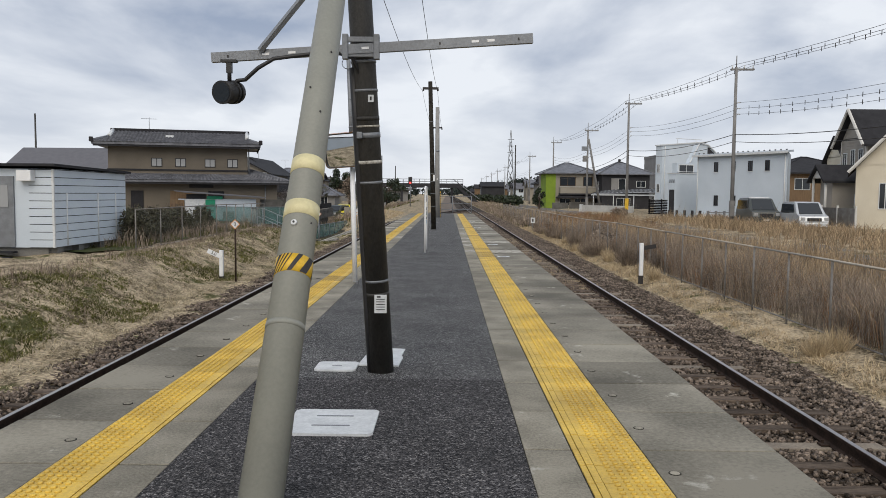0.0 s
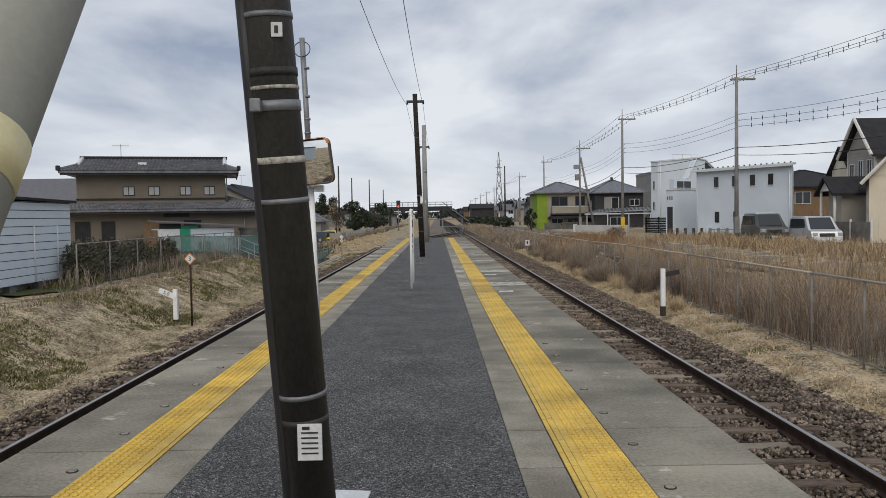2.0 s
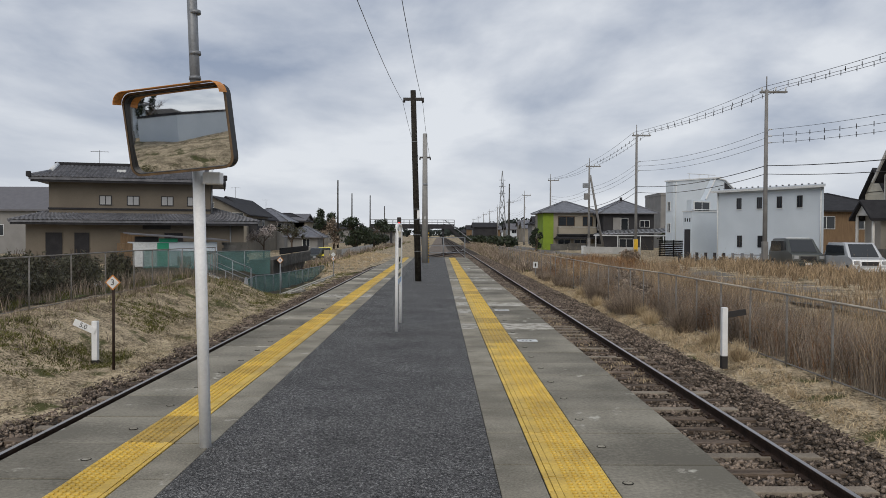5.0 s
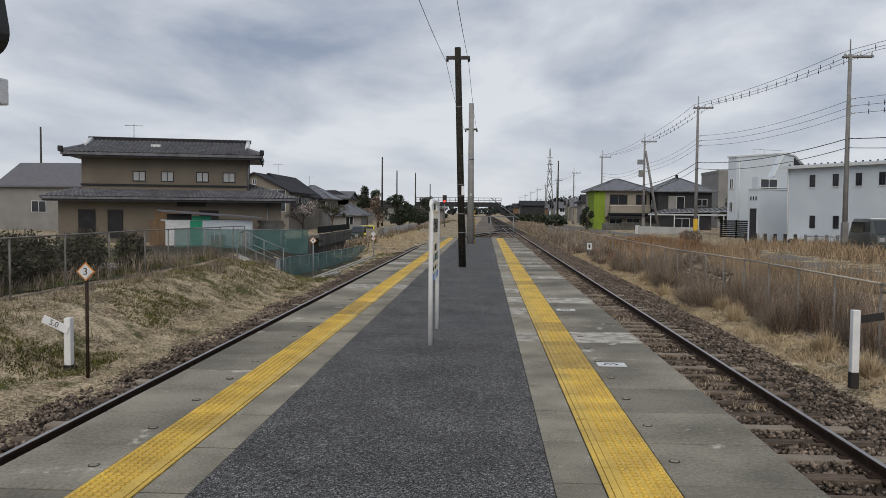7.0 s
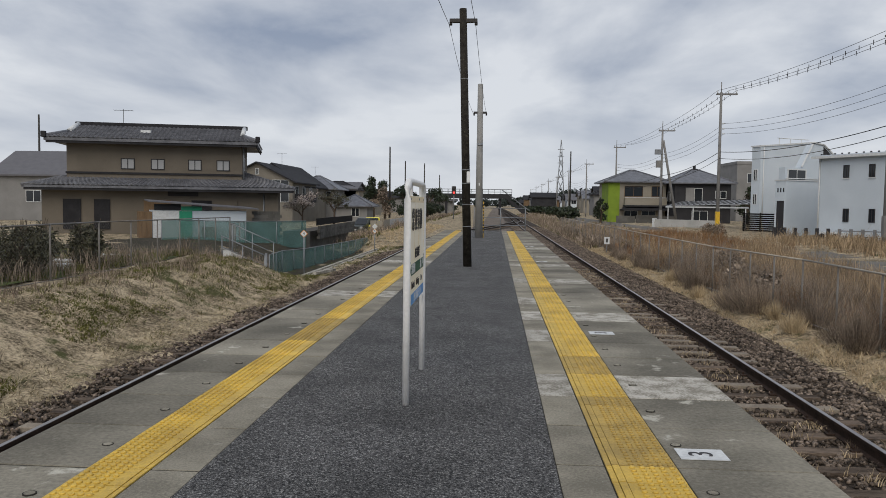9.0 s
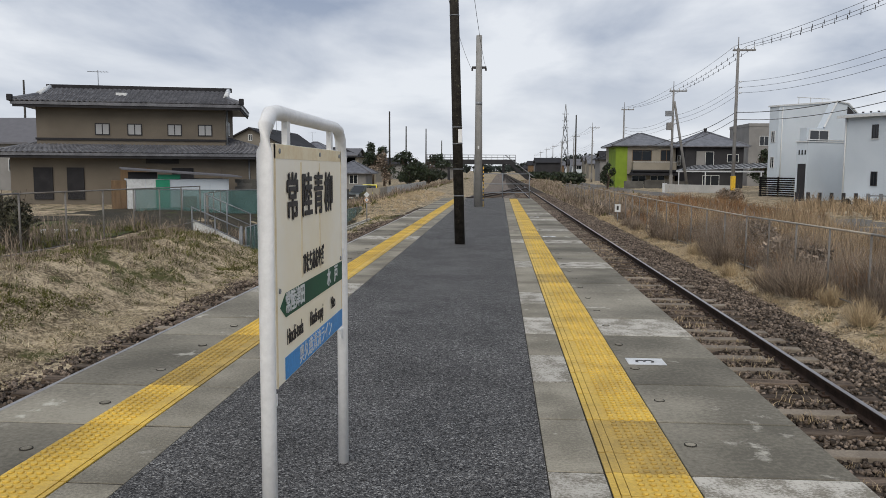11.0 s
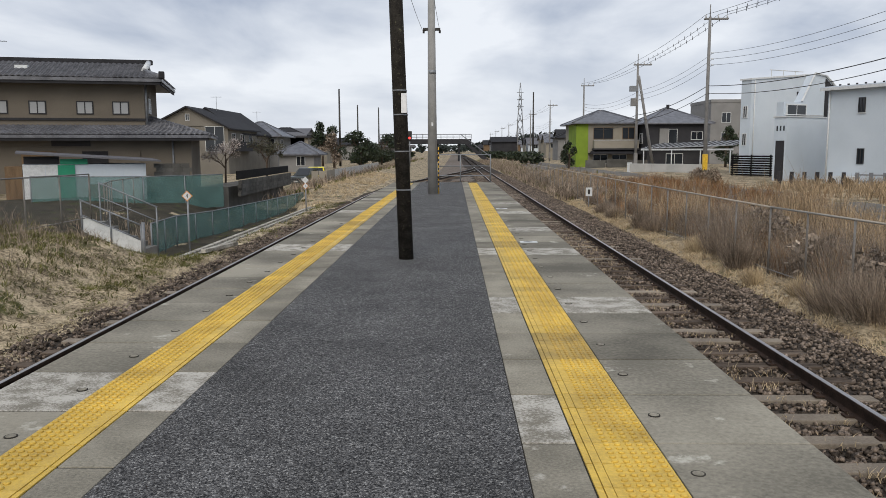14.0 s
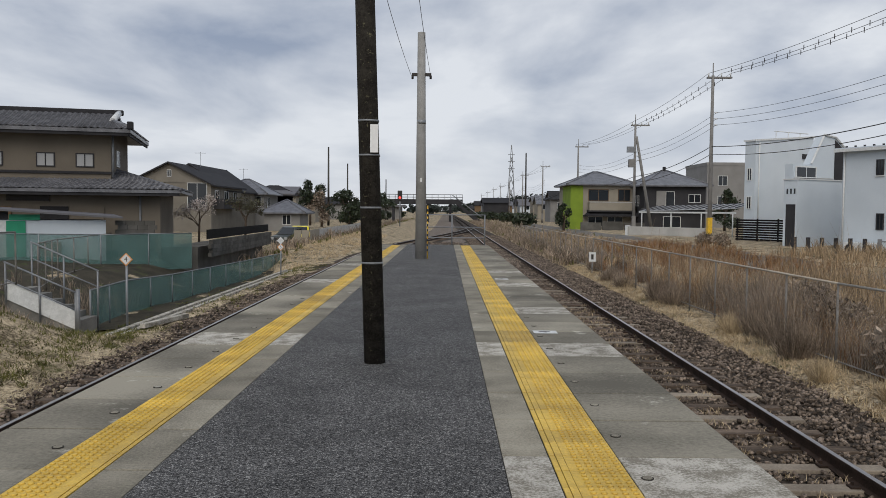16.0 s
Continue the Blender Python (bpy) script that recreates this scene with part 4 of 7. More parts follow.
head = Matrix.Translation((-0.105, -0.20, 2.165)) @ Euler((radians(7), radians(-4.0), radians(-15))).to_matrix().to_4x4()
bm = bmesh.new()
outer, inner = rounded(0.765, 0.545, 0.07), rounded(0.738, 0.518, 0.062)
n = len(outer)
rings = [[bm.verts.new((a, y, b)) for a, b in o] for o, y in ((outer, 0.03), (outer, -0.040), (inner, -0.040), (inner, 0.0))]
for a, b in zip(rings, rings[1:]):
    for k in range(n):
        bm.faces.new((a[k], a[(k + 1) % n], b[(k + 1) % n], b[k]))
bm.faces.new(rings[0])
bm.transform(head)
part("frame", bm, "black_rubber", mir, "dark rounded mirror housing")
bm = bmesh.new()
rim_o, rim_i = rounded(0.775, 0.555, 0.075), rounded(0.745, 0.525, 0.066)
r0, r1 = [bm.verts.new((a, -0.042, b)) for a, b in rim_o], [bm.verts.new((a, -0.044, b)) for a, b in rim_i]
for k in range(n):
    bm.faces.new((r0[k], r0[(k + 1) % n], r1[(k + 1) % n], r1[k]))
bm.transform(head)
part("rim", bm, "bronze", mir, "weathered bronze rim")
bm = bmesh.new()
nx, nz = 22, 16
gridv = [[bm.verts.new((-0.370 + 0.740 * i / nx, -0.006 - 0.030 * (1 - (2 * i / nx - 1) ** 2) * 0.5 - 0.030 * (1 - (2 * j / nz - 1) ** 2) * 0.5, -0.260 + 0.520 * j / nz)) for i in range(nx + 1)] for j in range(nz + 1)]
for j in range(nz):
    for i in range(nx):
        bm.faces.new((gridv[j][i], gridv[j][i + 1], gridv[j + 1][i + 1], gridv[j + 1][i])).smooth = True
bm.transform(head)
part("mirror_glass", bm, "mirror", mir, "convex mirror")
bm = bmesh.new()
top = [(a, b) for a, b in rounded(0.79, 0.57, 0.08) if b > 0.15]
hood = [[bm.verts.new((a, y, b)) for a, b in top] for y in (-0.04, -0.13)]
for k in range(len(top) - 1):
    bm.faces.new((hood[0][k], hood[0][k + 1], hood[1][k + 1], hood[1][k]))
bm.transform(head)
ob = part("hood", bm, "orange", mir, "orange visor hood")
ob.modifiers.new("thick", "SOLIDIFY").thickness = 0.004
boxpart("junction_box", (0.0, -0.07, 1.82), (0.12, 0.02, 1.90), "white_paint", mir, "small white box", 0.006)
boxpart("bracket", (-0.12, -0.17, 1.98), (-0.02, 0.03, 2.35), "black_rubber", mir)

# station name board
sg = thing("station_name_board", (-0.53, 15.26, 0.0), "weathered white station name board in a tubular white frame", "station sign")
W = 1.24
bm = bmesh.new()
bent(bm, [(0, 0, -0.02), (0, 0, 0.8), (0, 0, 1.50), (0, 0.02, 1.585), (0, 0.07, 1.625), (0, 0.15, 1.635), (0, W / 2, 1.635), (0, W - 0.15, 1.635), (0, W - 0.07, 1.625), (0, W - 0.02, 1.585), (0, W, 1.50), (0, W, 0.8), (0, W, -0.02)], 0.026, 14)
part("frame", bm, "white_paint", sg, "bent white steel tube")
for y in (0.26, W - 0.26):
    boxpart("hanger", (-0.010, y - 0.02, 1.50), (0.010, y + 0.02, 1.625), "white_paint", sg)
for z in (0.66, 1.05):
    for y in (0.02, W - 0.08):
        boxpart("side_lug", (-0.008, y, z - 0.02), (0.008, y + 0.06, z + 0.02), "white_paint", sg)
B0, B1, Z0, Z1 = 0.065, W - 0.075, 0.70, 1.53
board = boxpart("board", (-0.012, B0, Z0), (0.012, B1, Z1), "board", sg, "yellowed board", 0.003)
for lo, hi in (((-0.0, B0 + 0.0, Z1 - 0.05), (0, B1, Z1 - 0.002)), ((0, B0, Z0), (0, B0 + 0.015, Z1)), ((0, B1 - 0.012, Z0), (0, B1, Z1)), ((0, B0 + 0.345, 1.035), (0, B0 + 0.365, Z1 - 0.06)), ((0, B0 + 0.65, 1.035), (0, B0 + 0.665, Z1 - 0.06))):
    boxpart("film_seam", (0.0121, lo[1], lo[2]), (0.0132, hi[1], hi[2]), "board_edge", sg, "browned film edge")
bm = bmesh.new()
prism(bm, [(B0 + 0.045, 0.970), (B0 + 0.115, 1.013), (B1 - 0.002, 1.013), (B1 - 0.002, 0.927), (B0 + 0.115, 0.927)], 0.0125, 0.0145, "x")
part("green_arrow", bm, "sign_green", sg, "dark green direction arrow")
boxpart("blue_band", (0.0125, B0 + 0.10, 0.705), (0.0145, B1 - 0.002, 0.785), "sign_blue", sg, "bright blue line name band")
face = lambda y, z: Matrix.Translation((0.0150, y, z)) @ Euler((radians(90), 0, radians(90))).to_matrix().to_4x4()
yy = [B0 + 0.22, B0 + 0.435, B0 + 0.63, B0 + 0.82]
for ch, y in zip("常陸青柳", yy):
    lettering(ch, 0.178, "ink", sg, face(y, 1.335), squeeze=0.98, bold=0.0045)
lettering("ひたちあおやぎ", 0.092, "ink", sg, face(B0 + 0.535, 1.080), squeeze=0.55, bold=0.0012)
lettering("常陸津田", 0.080, "plate", sg, face(B0 + 0.240, 0.970), squeeze=0.85, bold=0.002)
for ch, y in (("水", 0.805), ("戸", 0.955)):
    lettering(ch, 0.080, "plate", sg, face(B0 + y, 0.970), squeeze=0.9, bold=0.002)
lettering("Hitachi-tsuda", 0.082, "ink", sg, face(B0 + 0.235, 0.850), squeeze=0.52)
lettering("Hitachi-aoyagi", 0.082, "ink", sg, face(B0 + 0.575, 0.850), squeeze=0.50)
lettering("Mito", 0.075, "ink", sg, face(B0 + 0.89, 0.850), squeeze=0.65)
lettering("奥久慈清流ライン", 0.075, "plate", sg, face(B0 + 0.575, 0.743), squeeze=0.95)
for y in (B0 + 0.06, B0 + 0.66, B1 - 0.05):
    for z in (Z1 - 0.025,):
        tubepart("screw", (0.012, y, z), (0.017, y, z), 0.009, "grey_steel", sg, n=8)
for y in (B0 + 0.04, B1 - 0.03):
    tubepart("screw", (0.012, y, 1.03), (0.017, y, 1.03), 0.009, "grey_steel", sg, n=8)

# the two poles further along
p2 = thing("telegraph_pole", (-0.535, 28.2, 0.0), "dark lichen-spotted wooden pole standing in the platform", "pole")
tubepart("shaft", (0, 0, -0.1), (-0.19, 0.0, 6.02), 0.102, "lichen_pole", p2, r1=0.085, n=24)
for z in (0.95, 1.47, 1.96, 2.28, 4.4):
    tubepart("steel_band", (-0.0316 * z, 0, z - 0.009), (-0.0316 * z, 0, z + 0.009), 0.106 - 0.0025 * z, "grey_steel", p2, n=24)
boxpart("number_plate", (-0.045, -0.114, 1.98), (0.03, -0.103, 2.24), "white_paint", p2, "white number plate", 0.003)
boxpart("cross_bar", (-0.50, -0.05, 5.70), (0.15, 0.05, 5.79), "ink", p2, bevel=0.01)
for x in (-0.47, 0.12):
    tubepart("insulator", (x, 0, 5.64), (x, 0, 5.72), 0.035, "ink", p2)
p3 = thing("concrete_pole", (-0.62, 44.5, 0.0), "pale grey round concrete pole at the platform end", "pole")
tubepart("shaft", (0, 0, -0.1), (-0.02, 0, 6.75), 0.17, "concrete_pole", p3, r1=0.115, n=24)
boxpart("cross_bar", (-0.30, -0.05, 5.46), (0.28, 0.05, 5.55), "ink", p3, bevel=0.01)
for x in (-0.28, 0.26):
    tubepart("insulator", (x, 0, 5.38), (x, 0, 5.48), 0.035, "ink", p3)
tubepart("steel_band", (-0.01, 0, 4.03), (-0.01, 0, 4.16), 0.138, "grey_steel", p3, n=24)
boxpart("tag", (-0.03, -0.16, 2.3), (0.03, -0.145, 2.42), "plate", p3)
for k in range(9):
    tubepart("guard_band", (0.20, 0.02, 0.22 + 0.15 * k), (0.20, 0.02, 0.30 + 0.15 * k), 0.022, "black_rubber", p3, "black band", n=8)
tubepart("guard_core", (0.20, 0.02, 0.0), (0.20, 0.02, 1.6), 0.020, "yellow_tape", p3, n=8)


def wire(p0, p1, sag, r, label, group="overhead wires", spikes=False):
    bm = bmesh.new()
    p0, p1 = Vector(p0), Vector(p1)
    bent(bm, [p0.lerp(p1, k / 16) - Vector((0, 0, sag * 4 * (k / 16) * (1 - k / 16))) for k in range(17)], r, 5)
    if spikes:
        n = int((p1 - p0).length / 1.3)
        for k in range(1, n):
            c = p0.lerp(p1, k / n) - Vector((0, 0, sag * 4 * (k / n) * (1 - k / n)))
            tube(bm, c - Vector((0, 0, 0.10)), c + Vector((0, 0, 0.16)), 0.022, n=5)
    return solid("overhead_wire", bm, "ink", label, "wire", group)


for s in (-1, 1):
    wire((-0.735 + 0.31 * s, 28.2, 5.66), (-0.63 + 0.28 * s, 44.5, 5.42), 0.25, 0.006, "thin black line wire between the platform poles")
    wire((-0.735 + 0.31 * s, 28.2, 5.66), (-0.80 + 0.34 * s, 1.6, 4.9), 0.4, 0.006, "thin black line wire between the platform poles")


# ---- fences ----
def chain_link(name, points, height, label, material="fence_steel", pitch=0.085, thick=0.0018, spacing=2.0, net="fence_steel", post_r=0.021, rail_r=0.018, rail="fence_steel"):
    """Posts, a top rail and crossing wires along a line of ground points (x, y, z)."""
    t = thing(name, points[0], label, "fence")
    o = Vector(points[0])
    vs, fs = [], []
    for p, q in zip(points, points[1:]):
        p, q = Vector(p) - o, Vector(q) - o
        length = (q - p).length
        way = (q - p) / length
        n = max(1, round(length / spacing))
        for k in range(n):
            b = p.lerp(q, k / n)
            tubepart("post", b - Vector((0, 0, 0.15)), b + Vector((0, 0, height)), post_r, material, t, n=8)
        tubepart("top_rail", p + Vector((0, 0, height)), q + Vector((0, 0, height)), rail_r, rail, t, n=8)
        tubepart("bottom_rail", p + Vector((0, 0, 0.06)), q + Vector((0, 0, 0.06)), rail_r * 0.7, material, t, n=6)
        for k in range(int(length / pitch) + int(height / pitch)):
            for sgn in (1, -1):
                a = k * pitch - (height if sgn > 0 else 0)
                s0, h0, s1, h1 = a, 0.06, a + height * 1.0, height
                if sgn < 0:
                    s0, h0, s1, h1 = a + height, 0.06, a, height
                if max(s0, s1) < 0 or min(s0, s1) > length:
                    continue
                def clip(s, h, s2, h2):
                    if s < 0:
                        return 0.0, h + (h2 - h) * (0 - s) / (s2 - s)
                    if s > length:
                        return length, h + (h2 - h) * (length - s) / (s2 - s)
                    return s, h
                (u0, g0), (u1, g1) = clip(s0, h0, s1, h1), clip(s1, h1, s0, h0)
                b0, b1 = p + way * u0 + Vector((0, 0, g0 + way.z * 0)), p + way * u1 + Vector((0, 0, g1))
                e = Vector((0, 0, thick))
                f = way.cross(Vector((0, 0, 1))) * thick
                i = len(vs)
                vs += [tuple(b0 - e), tuple(b0 + e), tuple(b1 + e), tuple(b1 - e)]
                fs.append((i, i + 1, i + 2, i + 3))
    tubepart("post", Vector(points[-1]) - o, Vector(points[-1]) - o + Vector((0, 0, height)), post_r, material, t, n=8)
    ob = bulk("wire_mesh", vs, fs, net, "woven diamond wire mesh", "", "stuff")
    ob.parent = t
    return t


def fence_z(y):
    return -1.0 - 0.10 * smooth(26, 36, y)


chain_link("chain_link_fence", [(6.75, y, fence_z(y)) for y in (-2, 6, 13, 20, 27, 34, 44, 56, 70, 90)], 1.37, "long rusty grey chain-link fence along the railway", rail="fence_rail", rail_r=0.021, net="fence_net")
chain_link("garden_fence", [(-9.45, 19.6, -0.36), (-9.45, 28, -0.34), (-10.2, 39.6, -0.42)], 1.27, "old chain-link fence on top of the bank", pitch=0.10)
chain_link("garden_fence", [(-10.6, 41.4, -0.75), (-12.6, 46.5, -0.85), (-14.2, 54.4, -0.9)], 1.25, "old chain-link fence beside the garden", pitch=0.10)


def net_fence(points, height, label):
    t = thing("net_fence", points[0], label, "fence", "green net fences")
    o = Vector(points[0])
    for p, q in zip(points, points[1:]):
        p, q = Vector(p) - o, Vector(q) - o
        n = max(1, round((q - p).length / 2.0))
        for k in range(n):
            a, b = p.lerp(q, k / n), p.lerp(q, (k + 1) / n)
            tubepart("post", a - Vector((0, 0, 0.1)), a + Vector((0, 0, height)), 0.026, "grey_steel", t, n=8)
            tubepart("top_rail", a + Vector((0, 0, height)), b + Vector((0, 0, height)), 0.02, "grey_steel", t, n=8)
            side = (b - a).cross(Vector((0, 0, 1))).normalized() * 0.006
            bm = bmesh.new()
            lo = [a - side + Vector((0, 0, 0.03)), b - side + Vector((0, 0, 0.03)), b + side + Vector((0, 0, 0.03)), a + side + Vector((0, 0, 0.03))]
            v = [bm.verts.new(c) for c in lo] + [bm.verts.new(c + Vector((0, 0, height - 0.04))) for c in lo]
            for f in ((0, 1, 2, 3), (4, 5, 6, 7), (0, 1, 5, 4), (1, 2, 6, 5), (2, 3, 7, 6), (3, 0, 4, 7)):
                bm.faces.new([v[i] for i in f])
            part("net_panel", bm, "teal_net", t, "faded teal windbreak net")
    return t


net_fence([(-9.05, 41.0, -1.68), (-9.35, 44.0, -1.70), (-9.20, 47.5, -1.80), (-8.85, 55.0, -1.85), (-8.45, 62.0, -1.85)], 1.0, "low faded teal net fence beside the drain")
net_fence([(-17.2, 49.4, -1.10), (-13.6, 52.0, -1.2), (-11.0, 55.2, -1.2)], 1.58, "faded teal net fence by the garden")

# sunken yard between the net fences, covered by a dark sheet
mv, mf, my, mx = [], [], list(np.arange(41.0, 60.0, 1.0)), [-19.0, -16.0, -14.0, -12.3, -11.4, -10.5, -9.7, -9.0, -8.2]
for j, y in enumerate(my):
    mv += [(x, y, land(x, y) + 0.05) for x in mx]
    if j:
        a = (j - 1) * len(mx)
        mf += [(a + i, a + i + 1, a + i + 1 + len(mx), a + i + len(mx)) for i in range(len(mx) - 1)]
bulk("yard_soil", mv, mf, "dark_yard", "dark soil of the sunken yard", "soil", "structure")

# concrete drain edge
bm = bmesh.new()
for k, y in enumerate(np.arange(36.6, 53.0, 2.0)):
    box(bm, (-6.86 + 0.008 * k, y, -1.42), (-6.72 + 0.008 * k, y + 1.97, -1.14), 0.012)
    box(bm, (-6.60 + 0.008 * k, y, -1.42), (-6.48 + 0.008 * k, y + 1.97, -1.15), 0.012)
solid("drain_channel", bm, "slab_pale", "pale precast concrete drain channel beside the ballast", "drain", kind="structure")
bm = bmesh.new()
box(bm, (-0.07, -0.9, 0.0), (0.07, 0.9, 0.10), 0.01)
kerb = solid("loose_kerb_stone", bm, "slab_pale", "loose pale concrete kerb stone lying by the drain", "kerb stone", place=(-6.25, 38.6, -1.16), yaw=-12)

# steps down from the garden, with rails on both sides
st = thing("garden_steps", (-10.66, 40.0, -0.60), "concrete steps with a white side panel and pipe rails", "steps")
for k in range(6):
    boxpart("step", (0.29 * k, 0.0, -0.15 * (k + 1) - 0.45), (0.29 * (k + 1), 1.1, -0.15 * k), "block", st, bevel=0.008)
bm = bmesh.new()
prism(bm, [(0.0, -0.20), (1.72, -0.95), (1.72, -0.50), (0.0, 0.28)], -0.06, -0.02, "y")
part("side_panel", bm, "plate", st, "dirty white side panel")
for y, lift in ((-0.09, 0.71), (1.15, 1.15)):
    for x in (0.03, 0.86, 1.74):
        z = -0.43 * x
        tubepart("rail_post", (x, y, z - 0.45), (x, y, z + lift), 0.024, "grey_steel", st, n=8)
    tubepart("hand_rail", (0.0, y, lift), (1.77, y, lift - 0.75), 0.024, "grey_steel", st, n=8)
    tubepart("mid_rail", (0.0, y, lift - 0.42), (1.77, y, lift - 1.17), 0.018, "grey_steel", st, n=8)
tubepart("end_post", (1.80, -0.09, -1.2), (1.80, -0.09, 0.05), 0.05, "grey_steel", st, n=10)


# ---- lineside posts and signs ----
def diamond_sign(place, height, text, label, size=0.26, orange=True):
    t = thing("diamond_sign", place, label, "sign", "diamond stop markers")
    tubepart("post", (0, 0, -0.1), (0, 0, height), 0.026, "rail_side" if orange else "grey_steel", t, "rusty steel post" if orange else "", n=10)
    for s, y, mat, nm in ((size, -0.030, "orange", "border"), (size * 0.80, -0.038, "plate", "face")):
        bm = bmesh.new()
        h = s * 0.72
        prism(bm, [(0, -h), (h, 0), (0, h), (-h, 0)], y, y + 0.006, "y")
        for v in bm.verts:
            v.co.z += height
        part(nm, bm, mat, t)
    lettering(text, size * 0.75, "ink", t, Matrix.Translation((0, -0.041, height)) @ Euler((radians(90), 0, 0)).to_matrix().to_4x4())
    return t


diamond_sign((-6.03, 18.17, land(-6.03, 18.17)), 0.55 - land(-6.03, 18.17), "3", "white diamond sign with a black 3 on a rusty post", 0.205)
diamond_sign((-6.88, 38.0, -1.40), 1.72, "4", "white diamond sign with a black 4 on a steel post", 0.205, False)
five = diamond_sign((-6.42, 52.0, -1.22), 1.17, "5", "white diamond sign with a black 5 on a steel post", 0.205, False)
bm = bmesh.new()
prism(bm, [(0, 1.28), (0.15, 1.43), (0, 1.58), (-0.15, 1.43)], -0.036, -0.030, "y")
part("upper_face", bm, "plate", five, "blank white diamond plate above")
tubepart("upper_post", (0, 0, 1.1), (0, 0, 1.45), 0.024, "grey_steel", five, n=8)

gp = thing("gradient_post", (-6.56, 18.6, -1.15), "white gradient post with black foot and tilted 5.0 board", "gradient post")
boxpart("post", (-0.055, -0.055, 0.16), (0.055, 0.055, 0.92), "white_paint", gp, bevel=0.012)
boxpart("foot", (-0.056, -0.056, -0.1), (0.056, 0.056, 0.16), "ink", gp, "black painted foot")
bm = bmesh.new()
box(bm, (-0.42, -0.075, -0.065), (0.03, -0.058, 0.065), 0.004)
bm.transform(Matrix.Translation((0, 0, 0.74)) @ Matrix.Rotation(radians(24), 4, "Y"))
part("arm_board", bm, "white_paint", gp, "white number board")
lettering("5.0", 0.13, "ink", gp, Matrix.Translation((-0.20, -0.077, 0.83)) @ Euler((radians(90), radians(24), 0)).to_matrix().to_4x4())
gp = thing("gradient_post", (5.63, 18.45, -0.98), "white gradient post with black foot and dark tilted board", "gradient post")
boxpart("post", (-0.055, -0.055, 0.14), (0.055, 0.055, 1.08), "white_paint", gp, bevel=0.012)
boxpart("foot", (-0.056, -0.056, -0.1), (0.056, 0.056, 0.14), "ink", gp, "black painted foot")
bm = bmesh.new()
box(bm, (0.04, -0.02, -0.06), (0.42, 0.0, 0.06), 0.004)
bm.transform(Matrix.Translation((0, 0, 0.93)) @ Matrix.Rotation(radians(-9), 4, "Y"))
part("arm_board", bm, "ink", gp, "black board")
ks = thing("stop_marker", (6.36, 54.1, -1.2), "small white lineside number board on a post", "sign")
tubepart("post", (0, 0, -0.2), (0, 0, 0.65), 0.02, "grey_steel", ks, n=8)
boxpart("board", (-0.15, -0.03, 0.55), (0.15, -0.02, 0.95), "plate", ks)
boxpart("number_bar", (-0.05, -0.034, 0.64), (0.05, -0.0302, 0.86), "ink", ks)


def platform_number(x, y, text):
    t = thing("platform_number", (x, y, 0.003), "white painted platform number plate with a dark numeral", "floor marking", "platform numbers")
    boxpart("plate", (-0.14, -0.10, 0.0), (0.14, 0.10, 0.004), "plate", t, "white plate")
    lettering(text, 0.20, "ink", t, Matrix.Translation((0, 0, 0.0055)) @ Euler((0, 0, radians(90))).to_matrix().to_4x4())


platform_number(1.35, 14.28, "3")
platform_number(1.35, 18.72, "3")
platform_number(1.33, 30.15, "4")
platform_number(1.33, 37.5, "4")
bm = bmesh.new()
for x in (-1.1, 0.4, 1.8):
    tube(bm, (x, 54.4, -0.1), (x, 54.4, 1.30), 0.028, n=8)
for z in (0.30, 0.75, 1.28):
    tube(bm, (-1.1, 54.4, z), (1.8, 54.4, z), 0.022, n=8)
solid("end_railing", bm, "grey_steel", "grey pipe railing across the platform end", "railing")


# ---- houses ----
def window(parent, x, y, z, w, h, pane="glass", face="front", frame="plate"):
    """A framed window on the wall y = const (front) or x = const (side)."""
    win = new("window")
    win.parent = parent
    if face == "front":
        win.matrix_basis = pose(x, y, z)
    else:
        win.matrix_basis = pose(x, y, z, 0, 0, 90 if face == "right" else -90)
    bm = bmesh.new()
    t = 0.05
    for lo, hi in (((-w / 2, -0.05, 0), (w / 2, 0.0, t)), ((-w / 2, -0.05, h - t), (w / 2, 0, h)), ((-w / 2, -0.05, t), (-w / 2 + t, 0, h - t)), ((w / 2 - t, -0.05, t), (w / 2, 0, h - t)), ((-t / 2, -0.04, t), (t / 2, 0, h - t))):
        if hi[0] - lo[0] > 0.04 or w > 0.7:
            box(bm, lo, hi)
    part("window_frame", bm, frame, win)
    for s in (-1, 1):
        boxpart("pane", (min(s * 0.02, s * (w / 2 - 0.04)), -0.025, 0.04), (max(s * 0.02, s * (w / 2 - 0.04)), -0.012, h - 0.04), pane, win)
    return win


def slab_face(bm, corners, thick):
    """A sloping roof face with thickness downward."""
    a = [bm.verts.new(c) for c in corners]
    b = [bm.verts.new(Vector(c) - Vector((0, 0, thick))) for c in corners]
    n = len(a)
    bm.faces.new(a)
    bm.faces.new(b[::-1])
    for k in range(n):
        bm.faces.new((a[k], b[k], b[(k + 1) % n], a[(k + 1) % n]))


